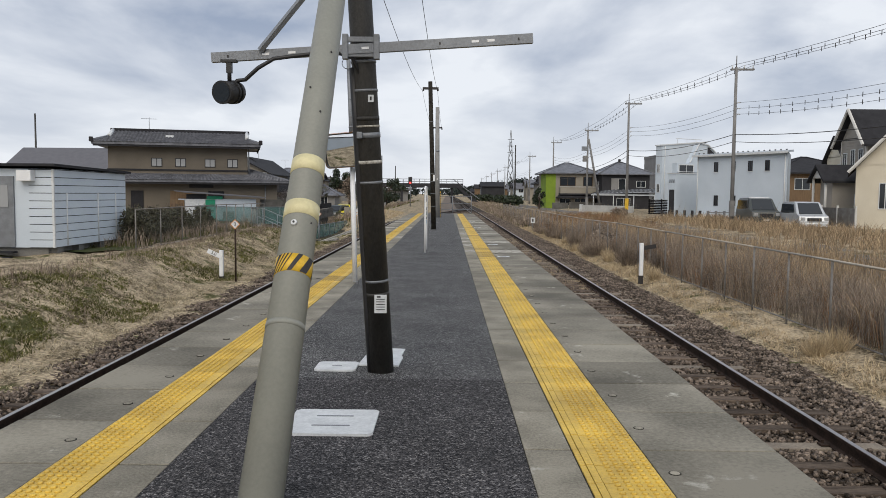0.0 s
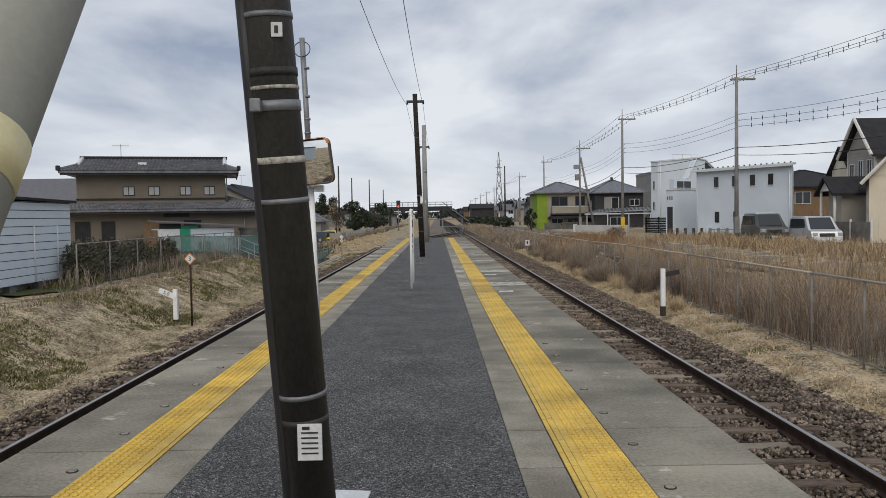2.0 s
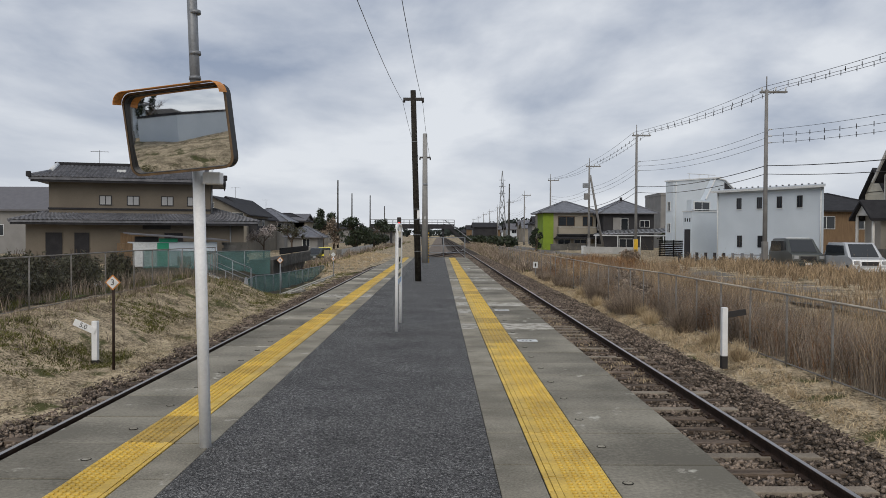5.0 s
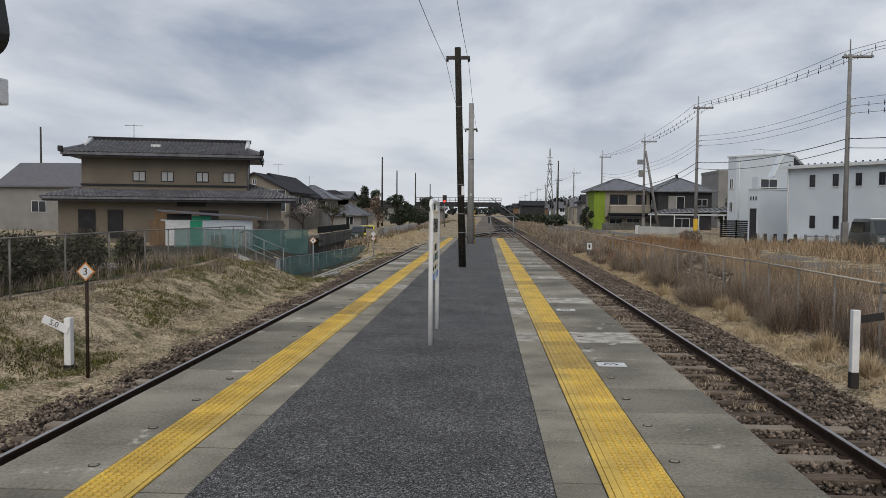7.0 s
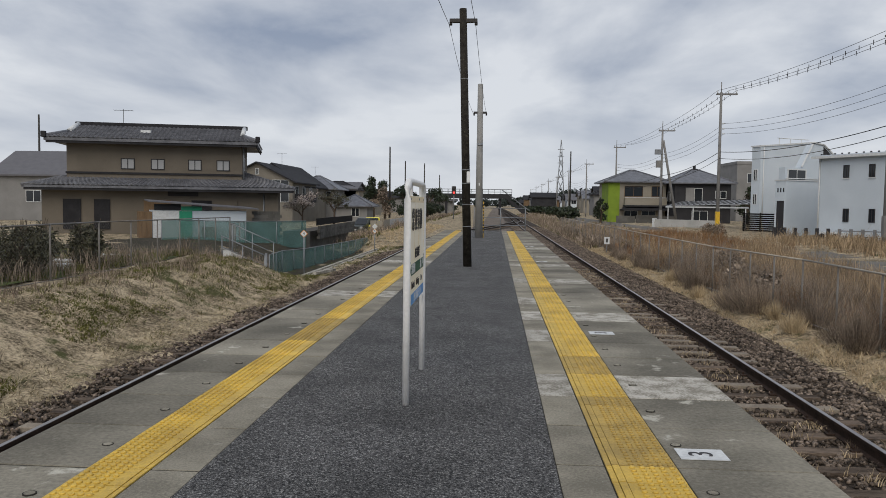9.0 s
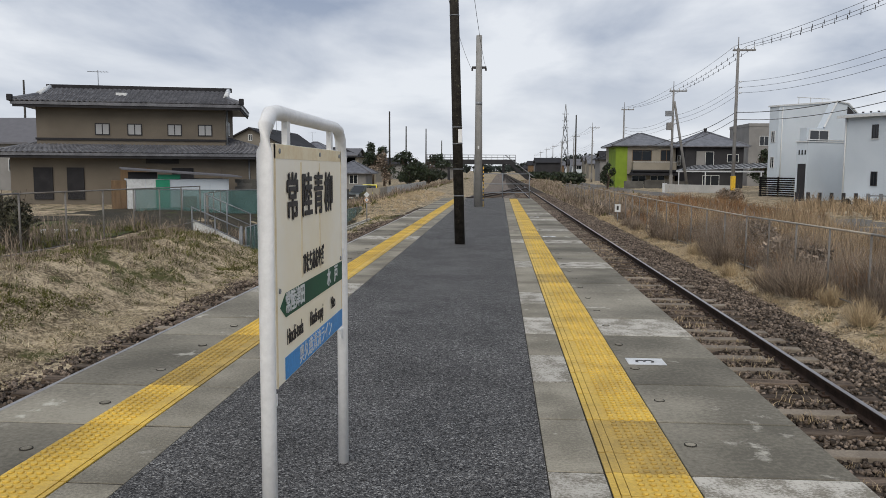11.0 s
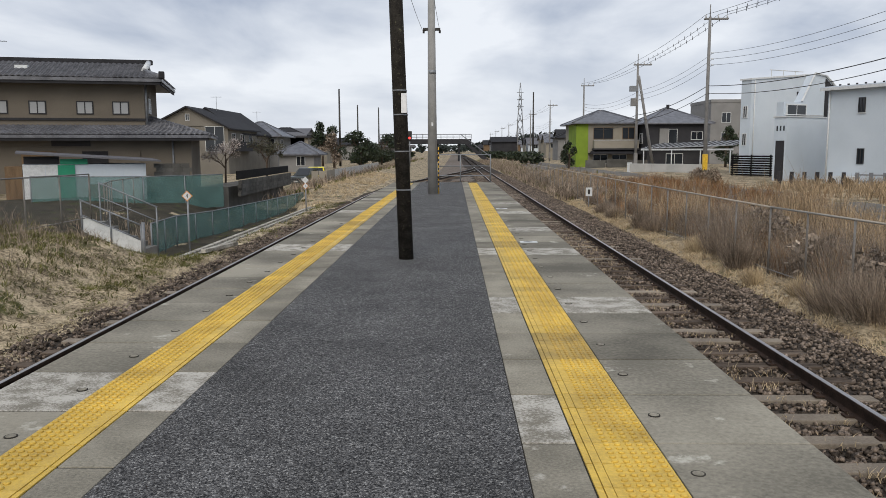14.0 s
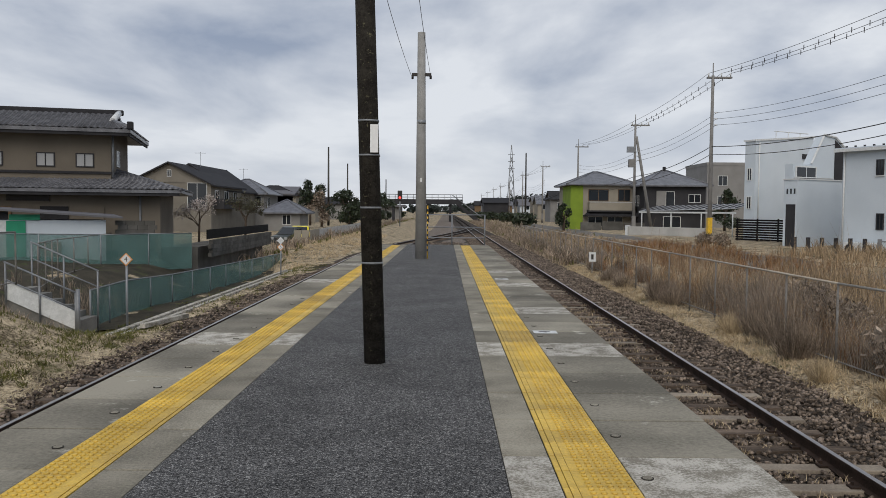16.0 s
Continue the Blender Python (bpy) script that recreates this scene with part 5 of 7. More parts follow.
def tile_sheet(bm, corners, across=0.27, course=0.26):
    """Curved tiles in stepped courses over a roof face given as eave start, eave end, top end, top start."""
    a, b, c, d = map(Vector, corners)
    up = (b - a).cross(d - a).normalized()
    if up.z < 0:
        up = -up
    rows = max(2, round(((d + c) / 2 - (a + b) / 2).length / course))
    cols = max(2, round((b - a).length / across))
    wave = (0.0, 0.028, 0.055, 0.028)
    for r in range(rows):
        edges = []
        for v, lift in ((r / rows, 0.055), ((r + 1) / rows, 0.012)):
            p, q = a.lerp(d, v), b.lerp(c, v)
            edges.append([bm.verts.new(p.lerp(q, k / (4 * cols)) + up * (lift + wave[k % 4])) for k in range(4 * cols + 1)])
        foot = [bm.verts.new(w.co - up * 0.05) for w in edges[0]]
        for k in range(4 * cols):
            bm.faces.new((edges[0][k], edges[0][k + 1], edges[1][k + 1], edges[1][k])).smooth = True
            bm.faces.new((foot[k], foot[k + 1], edges[0][k + 1], edges[0][k]))


def hip_roof(parent, x0, x1, y0, y1, z0, z1, cut, material, name="roof", tiles=True):
    ym = (y0 + y1) / 2
    c = min(cut, (x1 - x0) / 2 - 0.05)
    A, B, C, D = (x0, y0, z0), (x1, y0, z0), (x1, y1, z0), (x0, y1, z0)
    E, F = (x0 + c, ym, z1), (x1 - c, ym, z1)
    bm = bmesh.new()
    for f in ((A, B, F, E), (C, D, E, F), (B, C, F), (D, A, E)):
        slab_face(bm, f, 0.14)
    roof = part(name, bm, material, parent)
    bm = bmesh.new()
    for a, b in ((E, F), (A, E), (B, F), (C, F), (D, E)):
        tube(bm, a, b, 0.10, n=8)
    part("ridge_tiles", bm, material, roof)
    if tiles:
        bm = bmesh.new()
        tile_sheet(bm, (A, B, F, E))
        tile_sheet(bm, (B, C, F, F))
        tile_sheet(bm, (D, A, E, E))
        tagged(part("tiling", bm, material, roof), kind="stuff")
    return roof


def gable_roof(parent, x0, x1, y0, y1, z0, z1, material, along="y", over=0.45):
    """Gable roof with its ridge along y (gable faces the track's near end) or along x."""
    bm = bmesh.new()
    if along == "y":
        xm = (x0 + x1) / 2
        k = (z1 - z0) / (xm - x0)
        slab_face(bm, ((x0 - over, y0 - over, z0 - k * over), (xm, y0 - over, z1), (xm, y1 + over, z1), (x0 - over, y1 + over, z0 - k * over)), 0.16)
        slab_face(bm, ((x1 + over, y0 - over, z0 - k * over), (xm, y0 - over, z1), (xm, y1 + over, z1), (x1 + over, y1 + over, z0 - k * over)), 0.16)
    else:
        ym = (y0 + y1) / 2
        k = (z1 - z0) / (ym - y0)
        slab_face(bm, ((x0 - over, y0 - over, z0 - k * over), (x1 + over, y0 - over, z0 - k * over), (x1 + over, ym, z1), (x0 - over, ym, z1)), 0.16)
        slab_face(bm, ((x0 - over, y1 + over, z0 - k * over), (x1 + over, y1 + over, z0 - k * over), (x1 + over, ym, z1), (x0 - over, ym, z1)), 0.16)
    roof = part("roof", bm, material, parent)
    bm = bmesh.new()
    if along == "y":
        prism(bm, [(x0, z0 - 0.05), (x1, z0 - 0.05), ((x0 + x1) / 2, z1 - 0.14)], y0, y1, "y")
    else:
        prism(bm, [(y0, z0 - 0.05), (y1, z0 - 0.05), ((y0 + y1) / 2, z1 - 0.14)], x0, x1, "x")
    return roof, bm


def aerial(parent, x, y, z, h=1.6):
    bm = bmesh.new()
    tube(bm, (x, y, z), (x, y, z + h), 0.022, n=6)
    tube(bm, (x - 0.6, y, z + h - 0.1), (x + 0.6, y, z + h - 0.1), 0.015, n=5)
    for k in range(7):
        tube(bm, (x - 0.55 + 0.18 * k, y - 0.25, z + h - 0.1), (x - 0.55 + 0.18 * k, y + 0.25, z + h - 0.1), 0.01, n=5)
    part("aerial", bm, "grey_steel", parent, "television aerial")


# the big tiled house, turned a little from the railway; its origin is the near right corner of the upper eave
H = thing("tiled_house", (-14.65, 57.7, 0), "two-storey taupe house with grey clay tile roofs", "house", yaw=14.9)
boxpart("lower_wall", (-12.6, 0.5, -0.8), (1.25, 8.6, 2.45), "mud_wall", H)
boxpart("upper_wall", (-11.3, 1.0, 2.4), (-1.0, 7.0, 5.35), "mud_wall", H)
hip_roof(H, -13.4, 2.3, -0.5, 9.3, 2.30, 3.78, 4.9, "kawara", "lower_roof")
boxpart("eave_fascia", (-13.3, -0.45, 2.02), (2.2, -0.38, 2.16), "dark_roof", H)
boxpart("floor_line", (-11.35, 0.92, 3.05), (-0.95, 1.0, 3.17), "dark_roof", H)
bm = bmesh.new()
x0, x1, y0, y1, z0, z1, g0, g1 = -12.3, 0.0, 0.0, 8.0, 5.12, 6.20, -11.3, -1.0
ym, zg, yg = 4.0, 5.59, 1.73
slab_face(bm, ((x0, y0, z0), (x1, y0, z0), (g1, yg, zg), (g1, ym, z1), (g0, ym, z1), (g0, yg, zg)), 0.16)
slab_face(bm, ((x1, y1, z0), (x0, y1, z0), (g0, 2 * ym - yg, zg), (g0, ym, z1), (g1, ym, z1), (g1, 2 * ym - yg, zg)), 0.16)
for xe, ge in ((x0, g0), (x1, g1)):
    slab_face(bm, ((xe, y0, z0), (xe, y1, z0), (ge, 2 * ym - yg, zg), (ge, yg, zg)), 0.16)
roof = part("upper_roof", bm, "kawara", H)
bm = bmesh.new()
tile_sheet(bm, ((g0, y0, z0), (g1, y0, z0), (g1, ym, z1), (g0, ym, z1)))
tile_sheet(bm, ((g1, y0, z0), (x1, y0, z0), (g1, yg, zg), (g1, yg, zg)))
tile_sheet(bm, ((x0, y0, z0), (g0, y0, z0), (g0, yg, zg), (g0, yg, zg)))
tile_sheet(bm, ((x1, y0, z0), (x1, y1, z0), (g1, 2 * ym - yg, zg), (g1, yg, zg)))
tagged(part("tiling", bm, "kawara", roof), kind="stuff")
bm = bmesh.new()
box(bm, (g0 - 0.2, ym - 0.16, z1 - 0.02), (g1 + 0.2, ym + 0.16, z1 + 0.24), 0.05)
part("ridge_tiles", bm, "dark_roof", roof)
for g, s in ((g0, -1), (g1, 1)):
    bm = bmesh.new()
    tube(bm, (g, yg - 0.1, zg + 0.06), (g, ym, z1 + 0.1), 0.15, n=8)
    part("verge_tiles", bm, "plate", roof, "pale mortar-bedded verge tiles")
    bm = bmesh.new()
    tube(bm, (g, yg, zg + 0.05), (x0 if s < 0 else x1, y0, z0 + 0.08), 0.12, n=8)
    part("hip_tiles", bm, "kawara", roof)
    bm = bmesh.new()
    box(bm, ((x0 if s < 0 else x1) - 0.14, y0 - 0.14, z0), ((x0 if s < 0 else x1) + 0.14, y0 + 0.14, z0 + 0.36), 0.05)
    part("ridge_end_tile", bm, "dark_roof", roof, "dark ornamental ridge-end tile")
    bm = bmesh.new()
    prism(bm, [(yg, zg - 0.1), (2 * ym - yg, zg - 0.1), (ym, z1 - 0.05)], g - s * 0.35 - 0.03, g - s * 0.35 + 0.03, "x")
    part("gable_panel", bm, "dark_wall", H, "dark gablet")
boxpart("roof_light", (-7.2, 1.9, 5.60), (-6.6, 2.5, 5.85), "plate", roof)
boxpart("eave_fascia", (x0 + 0.1, y0 + 0.05, z0 - 0.30), (x1 - 0.1, y0 + 0.12, z0 - 0.15), "dark_roof", roof)
boxpart("eave_fascia", (x1 - 0.12, y0 + 0.12, z0 - 0.30), (x1 - 0.05, y1 - 0.1, z0 - 0.15), "dark_roof", roof)
for x in (-7.80, -6.05, -3.85, -2.15):
    window(H, x, 1.0, 3.36, 0.80, 0.66, "glass_pale", frame="dark_wall")
window(H, -1.0, 3.2, 3.5, 1.0, 0.8, "glass_pale", "right")
aerial(H, -8.6, 4.0, 6.35, 1.0)
for x, w, mat in ((-10.9, 1.0, "dark_roof"), (-9.2, 0.9, "dark_roof"), (-6.0, 1.6, "wood_wall"), (-3.4, 1.2, "dark_roof"), (-1.7, 0.9, "mud_wall")):
    boxpart("shutter", (x - w / 2, 0.42, -0.3), (x + w / 2, 0.5, 1.5), mat, H, "wooden storm shutter")
# black panel set on the wall to paint deep shade below the lower eave
boxpart("painted_porch_shade", (-5.4, 0.44, 1.75), (-3.6, 0.5, 2.3), "ink", H)
tubepart("downpipe", (0.35, 0.45, -0.7), (0.35, 0.45, 2.2), 0.05, "grey_steel", H, n=8)
tubepart("downpipe", (-0.9, 0.95, 2.9), (-0.9, 0.95, 5.1), 0.05, "grey_steel", H, n=8)

# shed with white and green panels, its long side turned to the tracks
S = thing("garden_shed", (-15.0, 52.9, 0.0), "low white and green panelled shed with a sloping metal roof", "shed", yaw=28)
boxpart("wall", (-3.86, 0, -0.95), (1.13, 3.0, 0.93), "white_wall", S)
for k, x in enumerate((-3.86, -2.98, -0.72, 0.20)):
    boxpart("wall_panel", (x, -0.02, -0.9), (x + 0.86, 0.0, 0.92), "plate" if k < 2 else "white_wall", S)
boxpart("green_door", (-2.50, -0.05, -0.6), (-1.82, -0.002, 0.90), "green_paint", S, "bright green door")
boxpart("green_fascia", (-2.40, -0.06, 0.93), (-1.30, 0.0, 1.16), "green_paint", S, "green fascia board")
# flat charcoal panel coloured as the shade in the gap under the eave
boxpart("eave_shade", (-3.80, -0.04, 0.95), (-2.42, 0.0, 1.28), "dark_wall", S, "dark panel painting the shade under the eave")
boxpart("side_bay", (-4.55, 0.3, -0.95), (-3.88, 2.4, 0.85), "wood_wall", S, "brown lean-to bay")
bm = bmesh.new()
slab_face(bm, ((-4.1, -0.45, 1.46), (1.75, -0.45, 1.08), (1.75, 3.3, 1.16), (-4.1, 3.3, 1.54)), 0.07)
part("roof", bm, "grey_roof", S, "sloping grey metal roof")
boxpart("rust_sheet", (-1.35, -0.32, -1.0), (-0.55, -0.28, 0.05), "rust", S, "leaning rusty sheet")
SW = thing("block_screen_wall", (-13.75, 54.0, -1.0), "dark stained concrete block wall beside the shed", "wall", yaw=14)
bm = bmesh.new()
box(bm, (0, 0, 0), (0.39, 0.12, 0.19), 0.006)
me = to_mesh("block", bm, "block_dark")
for k in range(10):
    for q in range(4):
        share("block", me, SW, (0.395 * q - (0.1 if k % 2 else 0.0), 0, 0.192 * k))

# block retaining wall with a black cover
BW = thing("retaining_wall", (0, 0, 0), "weathered grey block retaining wall with a black sheet fence", "wall")
for k in range(4):
    bm = bmesh.new()
    box(bm, (0, 0, 0), (0.16, 0.385, 0.185), 0.006)
    me = to_mesh("block", bm, "block_dark")
    for j in range(35):
        share("block", me, BW, (-10.42 - 0.03 * (j * 0.39), 55.6 + 0.39 * j + (0.19 if k % 2 else 0), -0.70 + 0.19 * k))
bm = bmesh.new()
prism(bm, [(-10.48, 55.6), (-10.42, 55.6), (-10.80, 69.2), (-10.86, 69.2)], 0.10, 0.52, "z")
part("black_sheet", bm, "black_sheet", BW, "black plastic sheet fence")
bm = bmesh.new()
box(bm, (-12.5, 55.7, -1.9), (-10.90, 68.0, -0.25))
part("fill", bm, "block_dark", BW)

# prefabricated cabin on the bank
K = thing("site_cabin", (0, 0, 0), "white corrugated prefabricated cabin on concrete blocks", "cabin")
boxpart("body", (-14.6, 17.5, -0.12), (-10.88, 22.3, 2.06), "white_wall", K)
# dark sheets behind the boards paint the shade of their gaps
boxpart("siding_shade", (-10.884, 17.5, -0.12), (-10.874, 22.31, 2.05), "dark_wall", K, "dark sheet painting the shade between the boards")
boxpart("siding_shade", (-11.55, 17.488, -0.12), (-10.88, 17.499, 2.05), "dark_wall", K)
for k in range(10):
    z = -0.11 + 0.216 * k
    boxpart("siding_board", (-10.876, 17.5, z), (-10.850, 22.32, z + 0.196), "white_wall", K)
    boxpart("siding_board", (-11.55, 17.465, z), (-10.88, 17.49, z + 0.196), "white_wall", K)
boxpart("corner_trim", (-10.90, 17.455, -0.12), (-10.842, 17.52, 2.06), "plate", K)
bm = bmesh.new()
slab_face(bm, ((-14.8, 17.25, 2.20), (-10.72, 17.25, 2.20), (-10.72, 22.5, 2.12), (-14.8, 22.5, 2.12)), 0.07)
part("roof", bm, "dark_roof", K, "dark metal roof edge")
boxpart("door", (-12.9, 17.44, -0.10), (-11.95, 17.5, 1.85), "grey_steel", K, "grey steel door")
boxpart("door_glass", (-12.75, 17.425, 1.0), (-12.1, 17.44, 1.6), "glass_pale", K)
boxpart("air_box", (-11.75, 17.22, 1.72), (-11.35, 17.48, 2.02), "white_paint", K, "white air outlet box", 0.015)
for y in (18.2, 20.2, 21.5):
    tubepart("pipe", (-10.84, y, -0.1), (-10.84, y, 1.4), 0.02, "plate", K, n=8)
for y in (17.7, 19.0, 20.4, 22.0):
    boxpart("foot_block", (-11.2, y, -0.6), (-10.9, y + 0.3, -0.12), "block", K)
boxpart("skirt", (-14.5, 17.6, -0.6), (-11.1, 22.2, -0.12), "block", K)
for k in range(3):
    boxpart("step", (-12.9, 16.7 + 0.25 * k, -0.55 + 0.14 * k), (-11.9, 16.98 + 0.25 * k, -0.50 + 0.14 * k), "dark_roof", K)


def small_house(name, place, yaw, w, d, h, roof_h, wall, roof, label, kind="gable", along="y", wins=(), side_wins=(), left_wins=()):
    t = thing(name, place, label, "house", yaw=yaw)
    boxpart("wall", (0, 0, -0.6), (w, d, h), wall, t)
    if kind == "hip":
        hip_roof(t, -0.6, w + 0.6, -0.6, d + 0.6, h - 0.05, h + roof_h, min(w, d) / 2 + 0.3, roof, "roof", tiles=False)
    elif kind == "gable":
        r, bm = gable_roof(t, 0, w, 0, d, h, h + roof_h, roof, along)
        part("gable_wall", bm, wall, t)
    else:
        boxpart("parapet", (-0.06, -0.06, h), (w + 0.06, d + 0.06, h + roof_h), roof, t)
    for x, z, ww, wh in wins:
        window(t, x, 0.0, z, ww, wh, frame="plate")
    for y, z, ww, wh in side_wins:
        window(t, w, y, z, ww, wh, face="right")
    for y, z, ww, wh in left_wins:
        window(t, 0, y, z, ww, wh, face="left")
    return t


G = -0.45
small_house("grey_house", (-50.5, 86, G), 0, 13, 9, 4.6, 2.4, "grey_wall", "grey_roof", "pale two-storey house with a plain grey roof", "gable", "x", [(4.2, 1.6, 1.6, 1.2), (9.5, 3.0, 2.2, 1.3), (11.5, 3.0, 1.0, 1.3)])
h2 = small_house("gabled_house", (-31.9, 100, G), 0, 8.4, 12, 4.5, 2.1, "stone_wall", "dark_roof", "dull beige two-storey house with a dark gable roof", "gable", "y", [(4.2, 5.1, 0.45, 0.7), (7.0, 1.9, 2.0, 2.6)], [(2.0, 2.6, 1.4, 1.2), (5.5, 2.6, 1.4, 1.2), (9.0, 2.6, 1.4, 1.2)])
boxpart("rear_wing", (3.0, 12.2, -0.5), (8.0, 20.0, 4.2), "stone_wall", h2)
rear, bm = gable_roof(h2, 0.6, 8.0, 6.0, 20.0, 4.2, 6.8, "dark_roof", "y")
part("rear_gable", bm, "stone_wall", h2)
boxpart("balcony", (8.4, 1.0, 1.9), (9.4, 8.0, 2.9), "dark_wall", h2)
aerial(h2, 5.5, 6, 6.4)
h3 = small_house("hipped_house", (-29.0, 120, G), 0, 6.2, 8, 3.9, 1.9, "grey_wall", "kawara", "pale grey two-storey house with a dark hipped roof", "hip", wins=[(3.2, 2.2, 0.9, 1.3), (5.2, 2.2, 1.3, 1.3)], side_wins=[(2.5, 2.2, 1.4, 1.2)])
aerial(h3, 2.6, 4, 5.6)
boxpart("annex", (8.9, -11.6, -0.5), (12.9, -6.6, 1.7), "grey_wall", h3)
hip_roof(h3, 8.3, 13.6, -12.2, -6.0, 1.55, 3.0, 2.6, "kawara", "annex_roof", tiles=False)
window(h3, 11.4, -11.6, 0.2, 1.0, 1.1)
small_house("far_house", (-30, 150, G), 0, 5, 9, 4.6, 1.2, "grey_wall", "grey_roof", "distant grey house roof", "gable", "x")

# white house and its annexes
yaw = math.degrees(math.atan2(-0.873, 0.487))
WH = thing("white_house", (21.02, 62.4, G), "modern white rendered two-storey house with small dark windows", "house", yaw=yaw)
bm = bmesh.new()
prism(bm, [(0, 0), (8.8, 0), (5.0, 5.3), (0, 5.3)], -0.4, 5.30, "z")
part("wall", bm, "white_wall", WH)
bm = bmesh.new()
slab_face(bm, ((-0.25, -0.35, 5.36), (9.15, -0.35, 5.36), (5.1, 5.5, 5.75), (-0.25, 5.5, 5.75)), 0.16)
part("roof", bm, "white_wall", WH, "pale shallow metal roof")
for k in range(18):
    boxpart("snow_guard", (0.1 + 0.5 * k, 0.0, 5.38), (0.2 + 0.5 * k, 0.06, 5.47), "dark_roof", WH)
for x in (2.04, 3.80, 5.45, 7.03):
    window(WH, x, 0.0, 3.88, 0.40, 0.80, frame="dark_wall")
for x in (2.12, 3.90):
    window(WH, x, 0.0, 1.12, 0.40, 0.84, frame="dark_wall")
for x in (2.04, 3.80, 5.45, 7.03):
    boxpart("window_sill", (x - 0.24, -0.06, 3.82), (x + 0.24, 0.0, 3.87), "plate", WH)
boxpart("roof_edge", (-0.28, -0.40, 5.14), (9.05, -0.34, 5.30), "plate", WH, "white gutter board")
for x in (0.12, 8.62):
    tubepart("downpipe", (x, -0.05, -0.3), (x, -0.05, 5.2), 0.045, "plate", WH, n=8)
boxpart("base_course", (0.0, -0.02, -0.4), (8.8, 0.0, 0.12), "wall_white", WH, "grey plinth")
# entrance wing; a dark panel paints the shade of its doorway recess
boxpart("entrance_wall", (-4.41, 1.10, -0.4), (-3.51, 1.35, 3.86), "white_wall", WH)
boxpart("entrance_side", (-3.75, 1.35, -0.4), (-3.51, 5.4, 3.86), "white_wall", WH)
boxpart("entrance_rear", (-4.41, 1.35, 2.45), (-3.75, 5.4, 3.86), "white_wall", WH)
boxpart("entry_shade", (-4.24, 1.085, -0.2), (-3.62, 1.099, 2.45), "dark_wall", WH, "dark panel painting a shaded entrance recess")
boxpart("entrance_coping", (-4.46, 1.04, 3.86), (-3.46, 5.45, 3.93), "plate", WH)
for x in (-4.22, -3.98, -3.74):
    boxpart("slot_window", (x, 1.08, 3.05), (x + 0.10, 1.10, 3.35), "glass", WH)
# upper block with a cut-off gable and a charcoal side
bm = bmesh.new()
prism(bm, [(4.52, -0.4), (4.52, 4.95), (5.68, 6.75), (6.78, 6.64), (7.95, 5.85), (7.95, -0.4)], -5.75, -5.2, "x")
part("gable_block", bm, "white_wall", WH)
bm = bmesh.new()
prism(bm, [(6.78, 3.1), (6.78, 6.50), (7.94, 5.72), (7.94, 3.1)], -5.199, -5.15, "x")
part("dark_panel", bm, "dark_wall", WH, "charcoal cladding panel")
bm = bmesh.new()
tube(bm, (-5.15, 4.50, 4.97), (-5.15, 5.68, 6.80), 0.07, n=6)
tube(bm, (-5.15, 5.68, 6.80), (-5.15, 6.80, 6.68), 0.07, n=6)
tube(bm, (-5.15, 6.80, 6.68), (-5.15, 7.99, 5.88), 0.07, n=6)
part("verge_trim", bm, "plate", WH, "white verge trim")
win = new("window")
win.parent = WH
win.matrix_basis = pose(-5.2, 4.05, 3.75, 0, 0, 90)
boxpart("window_frame", (-0.95, -0.05, 0.0), (1.0, 0.0, 1.05), "plate", win)
for a in (-0.85, 0.05):
    boxpart("pane", (a, -0.062, 0.08), (a + 0.82, -0.052, 0.97), "glass", win)
tubepart("balcony_rail", (-5.1, 2.9, 4.1), (-5.1, 6.6, 4.1), 0.035, "plate", WH, n=8)
boxpart("balcony_wall", (-5.75, 2.9, -0.4), (-5.2, 4.52, 4.9), "white_wall", WH)
# tall flat-roofed block behind
boxpart("tall_wall", (-12.42, 7.25, -0.4), (-11.53, 13.45, 7.0), "white_wall", WH)
bm = bmesh.new()
slab_face(bm, ((-12.5, 7.15, 7.06), (-11.45, 7.15, 7.06), (-11.45, 13.6, 7.62), (-12.5, 13.6, 7.62)), 0.12)
part("tall_roof", bm, "plate", WH, "white roof edge")
bm = bmesh.new()
prism(bm, [(7.3, 6.98), (13.45, 6.98), (13.45, 7.50), (7.3, 6.99)], -12.40, -11.54, "x")
part("tall_wall_top", bm, "white_wall", WH)
for y in (9.4, 10.7, 12.0):
    tubepart("roof_rail_post", (-11.6, y, 7.2), (-11.6, y, 7.75), 0.03, "plate", WH, n=6)
tubepart("roof_rail", (-11.6, 9.2, 7.75), (-11.6, 12.9, 7.75), 0.035, "plate", WH, n=6)
boxpart("vent", (-11.53, 12.2, 5.9), (-11.45, 12.8, 6.25), "dark_wall", WH, "dark square vent")
tubepart("downpipe", (-11.49, 7.6, -0.3), (-11.49, 7.6, 6.9), 0.045, "plate", WH, n=8)
for z in (4.2, 2.2):
    window(WH, -11.98, 7.25, z, 0.40, 0.9)
for x in (0.5, 1.45):
    unit = boxpart("air_unit", (x, -0.50, -0.25), (x + 0.82, -0.14, 0.45), "plate", WH, "outdoor air conditioning unit", 0.02)
    tubepart("fan_grille", (x + 0.34, -0.515, 0.10), (x + 0.34, -0.50, 0.10), 0.26, "black_rubber", unit, n=18)
bf = thing("slatted_fence", (20.0, 75.6, G), "black horizontal slat fence beside the white house", "fence", yaw=-58)
for k in range(9):
    boxpart("slat", (0, 0.5, 0.05 + 0.165 * k), (5.0, 0.53, 0.17 + 0.165 * k), "black_sheet", bf)
for k in range(4):
    boxpart("post", (0.05 + 1.6 * k, 0.54, -0.2), (0.13 + 1.6 * k, 0.62, 1.55), "black_sheet", bf)

